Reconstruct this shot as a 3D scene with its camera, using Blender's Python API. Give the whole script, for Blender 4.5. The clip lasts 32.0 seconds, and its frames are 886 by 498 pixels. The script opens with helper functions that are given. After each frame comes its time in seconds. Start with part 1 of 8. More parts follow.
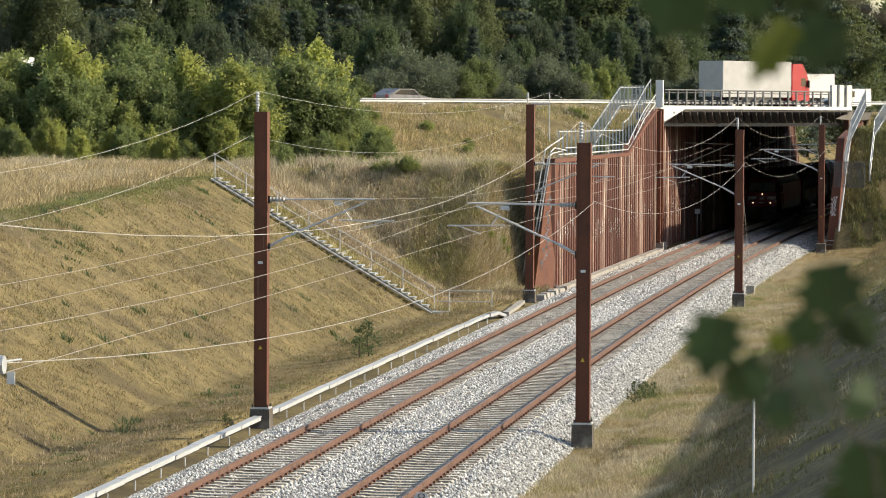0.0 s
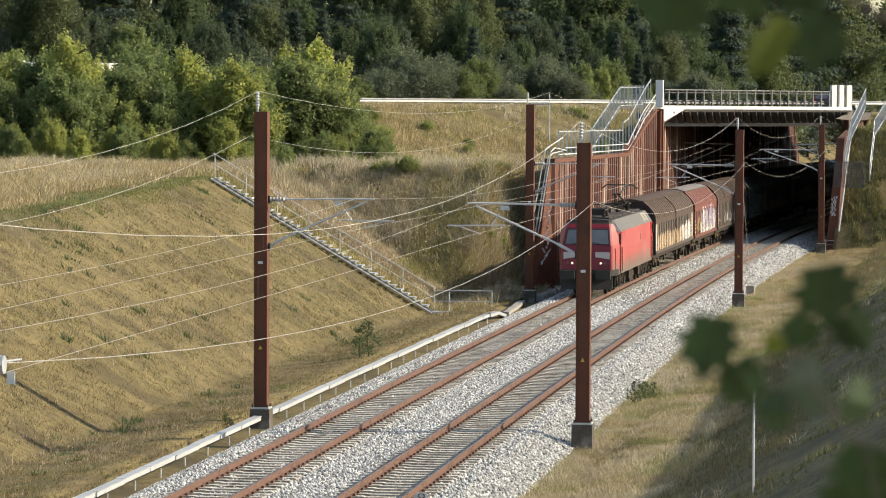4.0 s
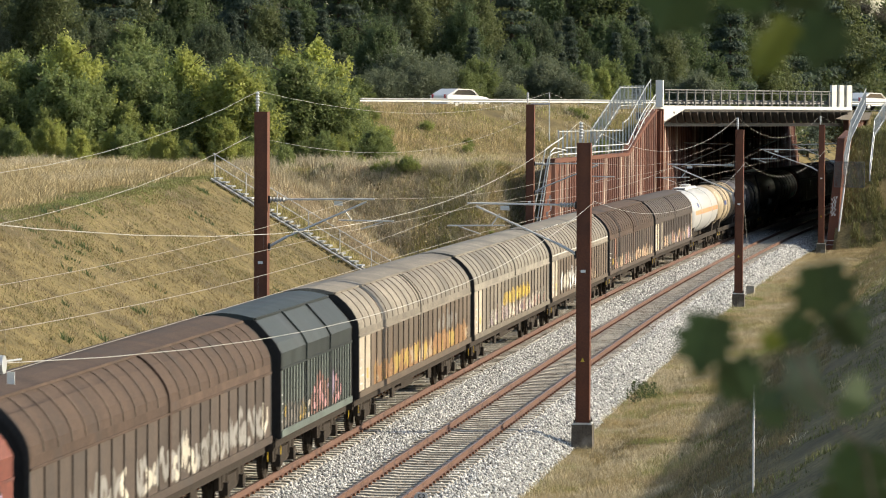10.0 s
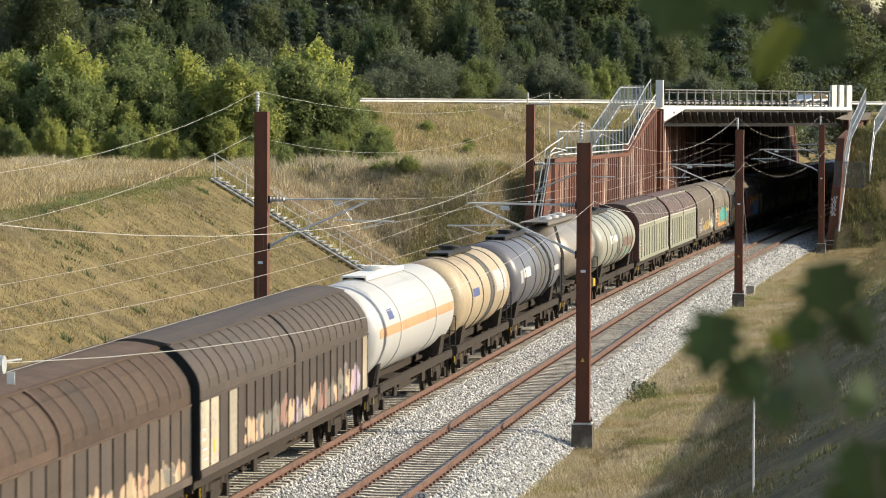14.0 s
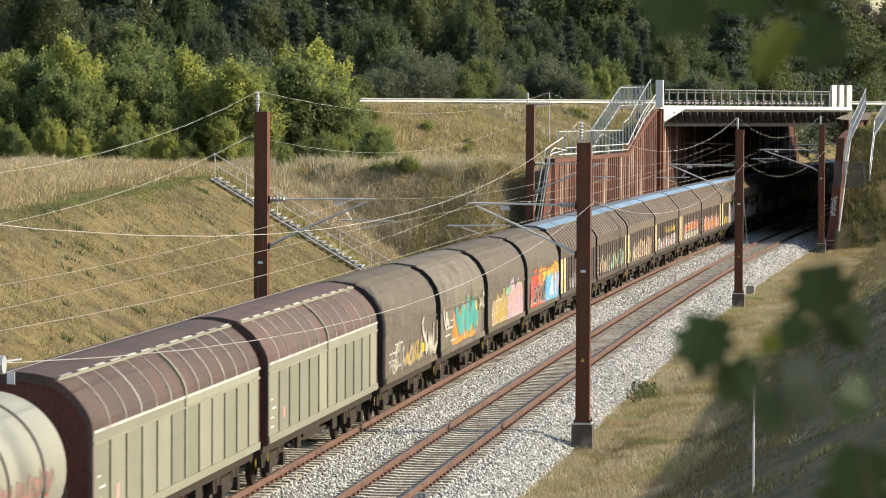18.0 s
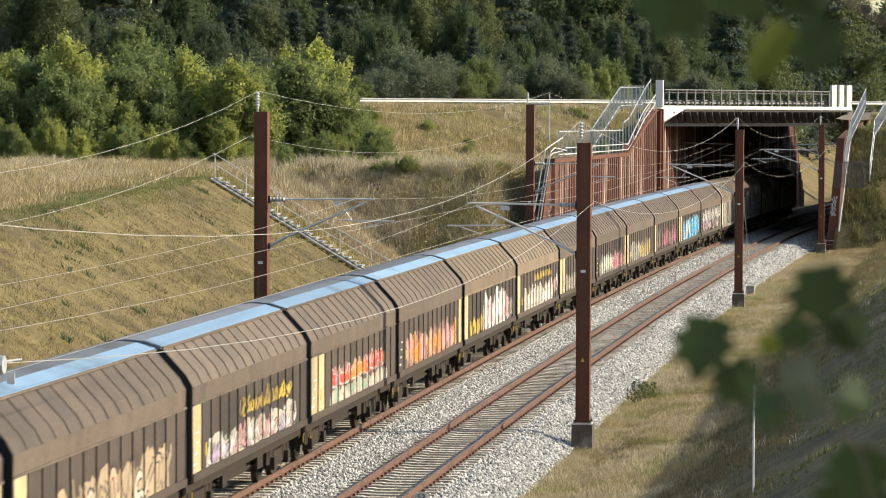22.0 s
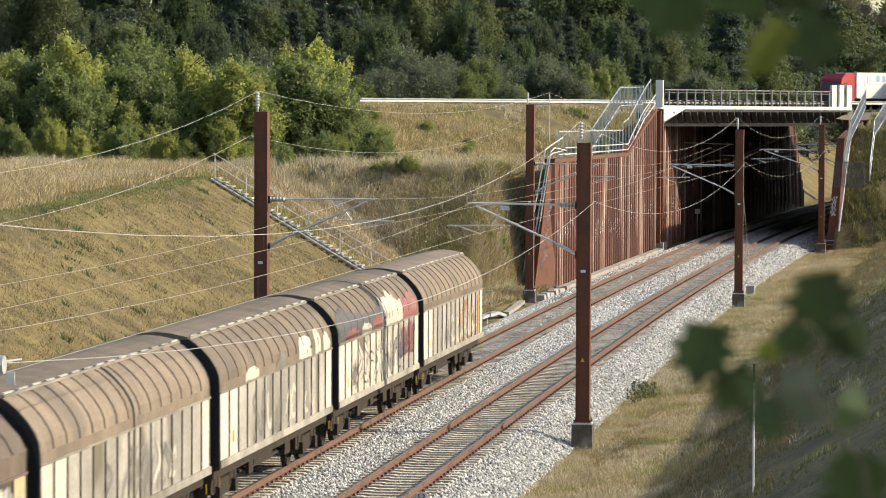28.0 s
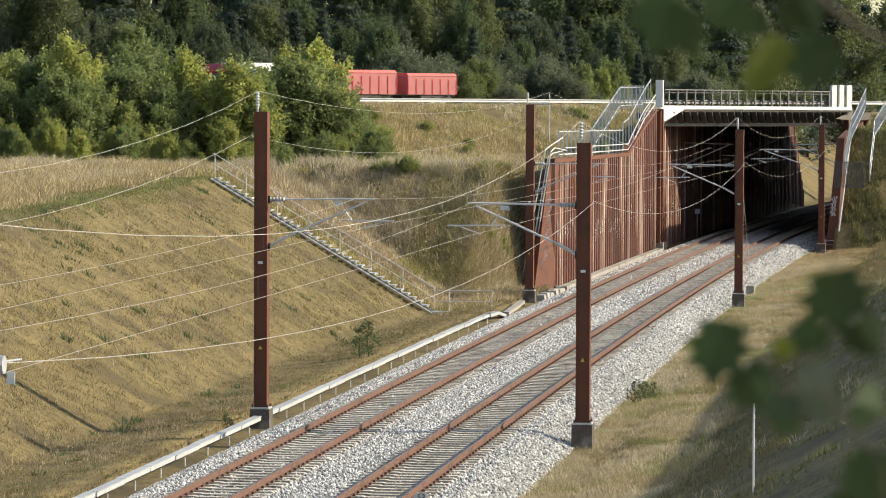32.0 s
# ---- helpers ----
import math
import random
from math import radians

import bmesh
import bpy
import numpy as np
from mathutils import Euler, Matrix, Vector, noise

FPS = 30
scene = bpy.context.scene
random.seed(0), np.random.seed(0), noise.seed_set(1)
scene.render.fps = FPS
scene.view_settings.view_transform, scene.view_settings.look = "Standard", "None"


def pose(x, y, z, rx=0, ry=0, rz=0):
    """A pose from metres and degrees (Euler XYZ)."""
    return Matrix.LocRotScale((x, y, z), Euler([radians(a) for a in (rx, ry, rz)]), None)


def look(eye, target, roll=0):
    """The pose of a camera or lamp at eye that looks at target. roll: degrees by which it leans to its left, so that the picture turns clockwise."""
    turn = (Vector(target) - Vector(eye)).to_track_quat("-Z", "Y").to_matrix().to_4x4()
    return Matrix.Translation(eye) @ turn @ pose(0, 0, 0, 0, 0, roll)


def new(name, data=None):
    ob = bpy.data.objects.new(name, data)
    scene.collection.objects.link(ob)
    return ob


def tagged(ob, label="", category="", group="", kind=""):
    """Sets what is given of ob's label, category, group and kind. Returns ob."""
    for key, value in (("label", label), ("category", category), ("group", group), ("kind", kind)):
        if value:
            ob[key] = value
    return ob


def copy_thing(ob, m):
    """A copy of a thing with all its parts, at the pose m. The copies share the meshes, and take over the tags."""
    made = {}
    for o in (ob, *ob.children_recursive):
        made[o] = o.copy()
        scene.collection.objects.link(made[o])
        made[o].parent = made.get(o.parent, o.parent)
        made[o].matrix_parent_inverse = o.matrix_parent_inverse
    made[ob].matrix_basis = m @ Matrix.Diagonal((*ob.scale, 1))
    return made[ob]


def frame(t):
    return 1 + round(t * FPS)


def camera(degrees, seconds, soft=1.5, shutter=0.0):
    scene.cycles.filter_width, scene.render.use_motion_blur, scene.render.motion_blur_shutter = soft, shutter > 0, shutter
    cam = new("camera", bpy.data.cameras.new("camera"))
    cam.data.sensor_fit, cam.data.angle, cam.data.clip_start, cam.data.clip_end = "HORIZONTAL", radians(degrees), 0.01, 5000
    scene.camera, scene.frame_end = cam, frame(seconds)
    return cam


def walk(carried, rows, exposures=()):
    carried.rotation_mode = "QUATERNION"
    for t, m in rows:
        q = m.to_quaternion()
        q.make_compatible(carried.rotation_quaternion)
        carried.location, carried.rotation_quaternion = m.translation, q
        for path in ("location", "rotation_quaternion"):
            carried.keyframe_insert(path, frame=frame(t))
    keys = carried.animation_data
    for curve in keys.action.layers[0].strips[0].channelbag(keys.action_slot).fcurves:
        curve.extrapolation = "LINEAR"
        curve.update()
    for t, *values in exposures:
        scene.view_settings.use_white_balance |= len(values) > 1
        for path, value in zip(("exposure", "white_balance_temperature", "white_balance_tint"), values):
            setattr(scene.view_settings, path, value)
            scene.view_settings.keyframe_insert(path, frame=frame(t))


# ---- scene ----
# ---------------------------------------------------------------- camera
cam = camera(14.52, 32.0, 1.05, 0.2)
EYE = Vector((0.0, 0.0, 9.185))
CAM = look(EYE, EYE + Vector((0, math.cos(0.0410), -math.sin(0.0410))), 0.264)
cam.data.dof.use_dof = True
cam.data.dof.focus_distance = 100.0
cam.data.dof.aperture_fstop = 10.5
walk(cam, [(0.0, CAM), (32.0, CAM)])

# ---------------------------------------------------------------- light
SUN_EL, SUN_AZ = radians(28), radians(83)      # azimuth clockwise from +y
world = bpy.data.worlds.new("world")
scene.world = world
world.use_nodes = True
sky = world.node_tree.nodes.new("ShaderNodeTexSky")
sky.sky_type = 'NISHITA'
sky.sun_disc = False
sky.sun_elevation, sky.sun_rotation = SUN_EL, SUN_AZ
world.node_tree.links.new(sky.outputs[0], world.node_tree.nodes["Background"].inputs[0])
world.node_tree.nodes["Background"].inputs[1].default_value = 0.15
sun_data = bpy.data.lights.new("sun", 'SUN')
sun_data.energy, sun_data.angle, sun_data.color = 4.85, radians(0.8), (1.0, 0.92, 0.77)
sun = new("sun", sun_data)
SUN_DIR = Vector((math.sin(SUN_AZ) * math.cos(SUN_EL), math.cos(SUN_AZ) * math.cos(SUN_EL), math.sin(SUN_EL)))
sun.matrix_world = look(SUN_DIR * 200, (0, 0, 0))
scene.view_settings.exposure = 0.35
scene.view_settings.use_white_balance = True
scene.view_settings.white_balance_temperature = 7100

# ---------------------------------------------------------------- the line of the railway
# s runs along the line away from the camera, u across it to the right; z = 0 is the rail head.
_S = np.arange(-1600.0, 2600.1, 1.0)
_K = 0.1857e-3 + 0.1833e-5 * np.clip(_S, -101, 230)
_K[(_S < -101) | (_S > 700)] = 0.0
_T = np.concatenate([[0], np.cumsum((_K[1:] + _K[:-1]) / 2)])
_T += 0.1461 - np.interp(0, _S, _T)
_X = np.concatenate([[0], np.cumsum((np.sin(_T[1:]) + np.sin(_T[:-1])) / 2)])
_Y = np.concatenate([[0], np.cumsum((np.cos(_T[1:]) + np.cos(_T[:-1])) / 2)])
_X += 5.1883 - np.interp(0, _S, _X)
_Y += 143.967 - np.interp(0, _S, _Y)
HALF = 1.98775                                   # half the distance between the two tracks
GAUGE = 0.7535


def line_xy(s, u):
    t = np.interp(s, _S, _T)
    return np.interp(s, _S, _X) + u * np.cos(t), np.interp(s, _S, _Y) - u * np.sin(t)


def at(s, u, z=0.0):
    x, y = line_xy(s, u)
    return Vector((float(x), float(y), z))


def heading(s):
    return float(np.interp(s, _S, _T))


def stand(s, u, z=0.0, turn=0.0):
    """A pose on the line: local x across to the right, local y along the line."""
    p = at(s, u, z)
    return Matrix.Translation(p) @ Matrix.Rotation(-heading(s) + radians(turn), 4, 'Z')


# ---------------------------------------------------------------- mesh helpers
class Mesh:
    """Collects corners and faces for one mesh."""

    def __init__(self):
        self.v, self.f, self.k = [], [], 0

    def add(self, verts, faces):
        n = len(self.v)
        self.v += [tuple(v) for v in verts]
        self.f += [tuple(i + n for i in f) for f in faces]
        return self

    def box(self, c, d, m=None, taper=1.0):
        x, y, z = d[0] / 2, d[1] / 2, d[2] / 2
        vs = [Vector((sx * x * (taper if sz > 0 else 1), sy * y * (taper if sz > 0 else 1), sz * z)) for sz in (-1, 1) for sy in (-1, 1) for sx in (-1, 1)]
        vs = [(m @ v if m else v) + Vector(c) for v in vs]
        return self.add(vs, [(0, 2, 3, 1), (4, 5, 7, 6), (0, 1, 5, 4), (2, 6, 7, 3), (0, 4, 6, 2), (1, 3, 7, 5)])

    def rod(self, a, b, r, n=8, r2=None, caps=True):
        a, b = Vector(a), Vector(b)
        r2 = r if r2 is None else r2
        w = (b - a).normalized()
        e = w.orthogonal().normalized()
        g = w.cross(e)
        ring = [(e * math.cos(2 * math.pi * i / n) + g * math.sin(2 * math.pi * i / n)) for i in range(n)]
        vs = [a + q * r for q in ring] + [b + q * r2 for q in ring]
        fs = [(i, (i + 1) % n, n + (i + 1) % n, n + i) for i in range(n)]
        if caps:
            fs += [tuple(range(n - 1, -1, -1)), tuple(range(n, 2 * n))]
        return self.add(vs, fs)

    def tube(self, pts, r, n=6):
        for a, b in zip(pts[:-1], pts[1:]):
            self.rod(a, b, r, n)
        return self

    def sweep(self, prof, path, close=True, caps=True):
        """prof: (across, up) pairs; path: functions of it give the corner: list of callables or matrices."""
        n = len(prof)
        vs = []
        for m in path:
            vs += [m(a, b) if callable(m) else m @ Vector((a, 0, b)) for a, b in prof]
        fs = []
        for j in range(len(path) - 1):
            for i in range(n if close else n - 1):
                k = (i + 1) % n
                fs.append((j * n + i, j * n + k, (j + 1) * n + k, (j + 1) * n + i))
        if close and caps:
            fs += [tuple(range(n - 1, -1, -1)), tuple(range((len(path) - 1) * n, len(path) * n))]
        return self.add(vs, fs)

    def lathe(self, prof, n=24, m=None, axis='Z'):
        """prof: (radius, height) pairs about the axis."""
        vs = []
        for r, h in prof:
            for i in range(n):
                a = 2 * math.pi * i / n
                c, s = r * math.cos(a), r * math.sin(a)
                v = Vector((c, s, h)) if axis == 'Z' else (Vector((c, h, s)) if axis == 'Y' else Vector((h, c, s)))
                vs.append(m @ v if m else v)
        fs = [(j * n + i, j * n + (i + 1) % n, (j + 1) * n + (i + 1) % n, (j + 1) * n + i) for j in range(len(prof) - 1) for i in range(n)]
        fs += [tuple(range(n - 1, -1, -1)), tuple(range((len(prof) - 1) * n, len(prof) * n))]
        return self.add(vs, fs)

    def data(self, name, smooth=False, fix=True):
        me = bpy.data.meshes.new(name)
        me.from_pydata(self.v, [], self.f)
        if fix:
            bm = bmesh.new()
            bm.from_mesh(me)
            bmesh.ops.recalc_face_normals(bm, faces=bm.faces)
            bm.to_mesh(me)
            bm.free()
        if smooth:
            me.shade_smooth()
        return me


def array_mesh(name, v, f):
    """A mesh from arrays: corners (n, 3) and faces (m, 3 or 4)."""
    me = bpy.data.meshes.new(name)
    k = f.shape[1]
    me.vertices.add(len(v))
    me.vertices.foreach_set("co", np.asarray(v, dtype=np.float32).ravel())
    me.loops.add(f.size)
    me.loops.foreach_set("vertex_index", np.asarray(f, dtype=np.int32).ravel())
    me.polygons.add(len(f))
    me.polygons.foreach_set("loop_start", np.arange(0, f.size, k, dtype=np.int32))
    me.update(calc_edges=True)
    return me


def part(name, mesh, material, parent=None, label="", m=None, smooth=False):
    """One mesh object under a thing or under a part."""
    me = mesh if isinstance(mesh, bpy.types.Mesh) else mesh.data(name)
    if smooth:
        me.shade_smooth()
    if material and not me.materials:
        me.materials.append(material)
    ob = new(name, me)
    if parent:
        ob.parent = parent
    if m is not None:
        ob.matrix_basis = m
    if label:
        ob["label"] = label
    return ob


def thing(name, label, category, group="", kind="", m=None):
    """An empty at a thing's base."""
    ob = new(name)
    ob.empty_display_size = 0.1
    if m is not None:
        ob.matrix_basis = m
    return tagged(ob, label, category, group, kind)


# ---------------------------------------------------------------- materials
def surf(name, c1, c2, scale=4.0, rough=0.8, bump=0.2, metal=0.0, c3=None, fine=60.0, spots=0.55, stretch=(1, 1, 1), bdist=0.02, rand=0.0, island=0.0, trans=0.0):
    """A worn surface: two colours mixed by coarse and fine noise, stains of a third, and fine relief."""
    mt = bpy.data.materials.new(name)
    mt.use_nodes = True
    nt = mt.node_tree
    nodes, link = nt.nodes, nt.links.new
    bs = nodes["Principled BSDF"]
    tc, mp = nodes.new("ShaderNodeTexCoord"), nodes.new("ShaderNodeMapping")
    mp.inputs["Scale"].default_value = stretch
    link(tc.outputs["Object"], mp.inputs["Vector"])
    if rand:
        ri, vm = nodes.new("ShaderNodeObjectInfo"), nodes.new("ShaderNodeVectorMath")
        vm.operation = 'SCALE'
        vm.inputs[0].default_value = (17.0, 23.0, 31.0)
        link(ri.outputs["Random"], vm.inputs["Scale"])
        link(vm.outputs[0], mp.inputs["Location"])
    n1, n2 = nodes.new("ShaderNodeTexNoise"), nodes.new("ShaderNodeTexNoise")
    n1.inputs["Scale"].default_value, n1.inputs["Detail"].default_value = scale, 6
    n2.inputs["Scale"].default_value, n2.inputs["Detail"].default_value = fine, 4
    for n in (n1, n2):
        link(mp.outputs[0], n.inputs["Vector"])
    add = nodes.new("ShaderNodeMath")
    add.operation = 'MULTIPLY_ADD'
    add.inputs[1].default_value = 0.5
    link(n2.outputs[0], add.inputs[0])
    sc = nodes.new("ShaderNodeMath")
    sc.operation = 'MULTIPLY'
    sc.inputs[1].default_value = 0.5
    link(n1.outputs[0], sc.inputs[0])
    link(sc.outputs[0], add.inputs[2])
    rp = nodes.new("ShaderNodeValToRGB")
    rp.color_ramp.elements[0].position, rp.color_ramp.elements[1].position = 0.36, 0.64
    rp.color_ramp.elements[0].color, rp.color_ramp.elements[1].color = (*c1, 1), (*c2, 1)
    link(add.outputs[0], rp.inputs[0])
    col = rp.outputs[0]
    if c3:
        n3, r3, mx = nodes.new("ShaderNodeTexNoise"), nodes.new("ShaderNodeValToRGB"), nodes.new("ShaderNodeMix")
        n3.inputs["Scale"].default_value, n3.inputs["Detail"].default_value = scale * 0.37, 8
        link(mp.outputs[0], n3.inputs["Vector"])
        r3.color_ramp.elements[0].position, r3.color_ramp.elements[1].position = spots, min(1.0, spots + 0.12)
        link(n3.outputs[0], r3.inputs[0])
        mx.data_type = 'RGBA'
        mx.inputs["B"].default_value = (*c3, 1)
        link(r3.outputs[0], mx.inputs["Factor"])
        link(col, mx.inputs["A"])
        col = mx.outputs["Result"]
    for amount, node, out in ((rand, "ShaderNodeObjectInfo", "Random"), (island, "ShaderNodeNewGeometry", "Random Per Island")):
        if amount:
            oi, hs, mr = nodes.new(node), nodes.new("ShaderNodeHueSaturation"), nodes.new("ShaderNodeMapRange")
            mr.inputs["To Min"].default_value, mr.inputs["To Max"].default_value = 1 - amount, 1 + amount
            link(oi.outputs[out], mr.inputs[0])
            link(mr.outputs[0], hs.inputs["Value"])
            link(col, hs.inputs["Color"])
            col = hs.outputs[0]
    link(col, bs.inputs["Base Color"])
    bs.inputs["Metallic"].default_value = metal
    rr = nodes.new("ShaderNodeMapRange")
    rr.inputs["To Min"].default_value, rr.inputs["To Max"].default_value = max(0.02, rough - 0.12), min(1, rough + 0.12)
    link(n1.outputs[0], rr.inputs[0])
    link(rr.outputs[0], bs.inputs["Roughness"])
    if bump:
        bp = nodes.new("ShaderNodeBump")
        bp.inputs["Strength"].default_value, bp.inputs["Distance"].default_value = bump, bdist
        link(add.outputs[0], bp.inputs["Height"])
        link(bp.outputs[0], bs.inputs["Normal"])
    if rough > 0.75:
        bs.inputs["Specular IOR Level"].default_value = 0.25
    if trans:
        tr, ms = nodes.new("ShaderNodeBsdfTranslucent"), nodes.new("ShaderNodeMixShader")
        ms.inputs[0].default_value = trans
        link(col, tr.inputs[0])
        link(bs.outputs[0], ms.inputs[1])
        link(tr.outputs[0], ms.inputs[2])
        link(ms.outputs[0], nodes["Material Output"].inputs[0])
    return mt


def glow(name, color, strength):
    mt = bpy.data.materials.new(name)
    mt.use_nodes = True
    bs = mt.node_tree.nodes["Principled BSDF"]
    bs.inputs["Base Color"].default_value = (*color, 1)
    bs.inputs["Emission Color"].default_value = (*color, 1)
    bs.inputs["Emission Strength"].default_value = strength
    return mt


M_GRASS = surf("dry_grass_ground", (0.10, 0.080, 0.038), (0.25, 0.198, 0.090), 0.75, 0.95, 0.8, c3=(0.115, 0.092, 0.048), fine=6, bdist=0.09, spots=0.53)
M_BALLAST = surf("ballast_stone", (0.13, 0.132, 0.13), (0.50, 0.505, 0.49), 9, 0.9, 1.0, fine=26, bdist=0.06)
M_BEDSTAIN = surf("brown_stained_ballast", (0.06, 0.053, 0.045), (0.24, 0.215, 0.185), 9, 0.9, 1.0, fine=26, bdist=0.06)
M_STONE = surf("stones", (0.37, 0.37, 0.355), (0.70, 0.70, 0.68), 8, 0.9, 0.3, island=0.7)
M_STONEBR = surf("brown_stained_stones", (0.12, 0.105, 0.086), (0.33, 0.30, 0.26), 8, 0.9, 0.3, island=0.6)
M_RAIL = surf("rusty_rail", (0.115, 0.064, 0.048), (0.20, 0.108, 0.075), 6, 0.75, 0.2, c3=(0.075, 0.042, 0.033), fine=30)
M_RAILTOP = surf("worn_rail_head", (0.20, 0.115, 0.085), (0.30, 0.19, 0.15), 3, 0.42, 0.05, metal=0.6, stretch=(1, 1, 1))
M_SLEEPER = surf("concrete_sleeper", (0.42, 0.385, 0.32), (0.58, 0.54, 0.465), 7, 0.9, 0.3, rand=0.2, c3=(0.24, 0.20, 0.155), fine=40)
M_CLIP = surf("rusty_clip", (0.10, 0.05, 0.03), (0.2, 0.09, 0.05), 9, 0.8, 0.2)
M_CORTEN = surf("weathering_steel", (0.105, 0.032, 0.016), (0.165, 0.058, 0.028), 1.5, 0.72, 0.15, c3=(0.08, 0.028, 0.016), fine=30)
M_PILE = surf("sheet_pile_rust", (0.085, 0.032, 0.022), (0.175, 0.07, 0.045), 1.1, 0.75, 0.25, c3=(0.56, 0.42, 0.33), fine=16, spots=0.555, stretch=(1, 1, 0.16), rand=0.35)
M_CONC = surf("concrete", (0.30, 0.285, 0.255), (0.43, 0.41, 0.375), 2, 0.9, 0.3, c3=(0.22, 0.2, 0.17))
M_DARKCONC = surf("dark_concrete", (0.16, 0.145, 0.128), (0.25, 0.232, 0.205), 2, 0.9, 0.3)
M_FOOT = surf("stained_footing_concrete", (0.085, 0.072, 0.06), (0.17, 0.15, 0.125), 3, 0.9, 0.3, c3=(0.30, 0.28, 0.25), fine=20, spots=0.56)
# Shade beneath the deck is put into this near-black concrete colour.
M_SOFFIT = surf("shade_dark_concrete", (0.07, 0.064, 0.058), (0.12, 0.11, 0.10), 2, 0.9, 0.3)
M_WHITE = surf("white_painted_steel", (0.72, 0.72, 0.70), (0.82, 0.82, 0.80), 2, 0.55, 0.05, c3=(0.55, 0.54, 0.5), spots=0.66)
M_GALV = surf("galvanised_steel", (0.48, 0.50, 0.51), (0.63, 0.65, 0.66), 5, 0.48, 0.05, metal=0.5)
M_GALVW = surf("light_galvanised", (0.55, 0.56, 0.56), (0.68, 0.69, 0.68), 3, 0.5, 0.05, metal=0.3)
M_RAILING = surf("dull_zinc", (0.36, 0.37, 0.37), (0.50, 0.51, 0.505), 3, 0.6, 0.05, metal=0.3)
M_COPPER = surf("weathered_copper_wire", (0.34, 0.30, 0.26), (0.46, 0.42, 0.37), 5, 0.5, 0.0, metal=0.5)
M_WIRE = surf("wire", (0.52, 0.50, 0.46), (0.66, 0.64, 0.60), 5, 0.45, 0.0, metal=0.6)
M_TARMAC = surf("asphalt", (0.045, 0.045, 0.047), (0.065, 0.065, 0.066), 2, 0.9, 0.3)
M_BLACK = surf("black_steel", (0.018, 0.017, 0.016), (0.035, 0.033, 0.03), 4, 0.6, 0.1)
M_GRIME = surf("brake_dust_grime", (0.028, 0.023, 0.019), (0.062, 0.049, 0.038), 5, 0.85, 0.3)
M_GLASS = surf("dark_glass", (0.02, 0.024, 0.028), (0.03, 0.034, 0.038), 2, 0.08, 0.0)
M_RUBBER = surf("rubber", (0.015, 0.015, 0.015), (0.03, 0.03, 0.03), 6, 0.85, 0.1)
# ---------------------------------------------------------------- ground
ROAD_Y0, ROAD_M = 245.0, 1.0                     # near crash barrier: y = ROAD_Y0 + ROAD_M * x
TUN0, TUN1 = 97.0, 186.0                         # portals of the underpass along the line
WALL_L, WALL_R = -5.85, 6.35


def road_dist(x, y):
    """Metres from the near crash barrier; positive on the camera's side."""
    return (ROAD_M * x - (y - ROAD_Y0)) / math.sqrt(1 + ROAD_M * ROAD_M)


def bumps(x, y, scale, seed):
    r = np.random.RandomState(seed)
    z = np.zeros_like(x)
    for k in range(7):
        a, f, ph = r.uniform(0, 6.28), r.uniform(0.5, 1.6) / scale, r.uniform(0, 6.28)
        z += np.sin((x * np.cos(a) + y * np.sin(a)) * f + ph) / 7
    return z


def vnoise(x, y, scale, seed):
    """Smooth uneven noise from -1 to 1 whose features are about scale metres across."""
    def cell(i, j):
        h = np.sin(i * 127.1 + j * 311.7 + seed * 74.7) * 43758.5453
        return (h - np.floor(h)) * 2 - 1
    total, amp = 0.0, 0.62
    for k in range(3):
        p, q = x / scale * 2 ** k + 17.3 * k, y / scale * 2 ** k - 9.1 * k
        i, j = np.floor(p), np.floor(q)
        f, g = p - i, q - j
        f, g = f * f * (3 - 2 * f), g * g * (3 - 2 * g)
        total = total + amp * ((cell(i, j) * (1 - f) + cell(i + 1, j) * f) * (1 - g) + (cell(i, j + 1) * (1 - f) + cell(i + 1, j + 1) * f) * g)
        amp *= 0.5
    return total


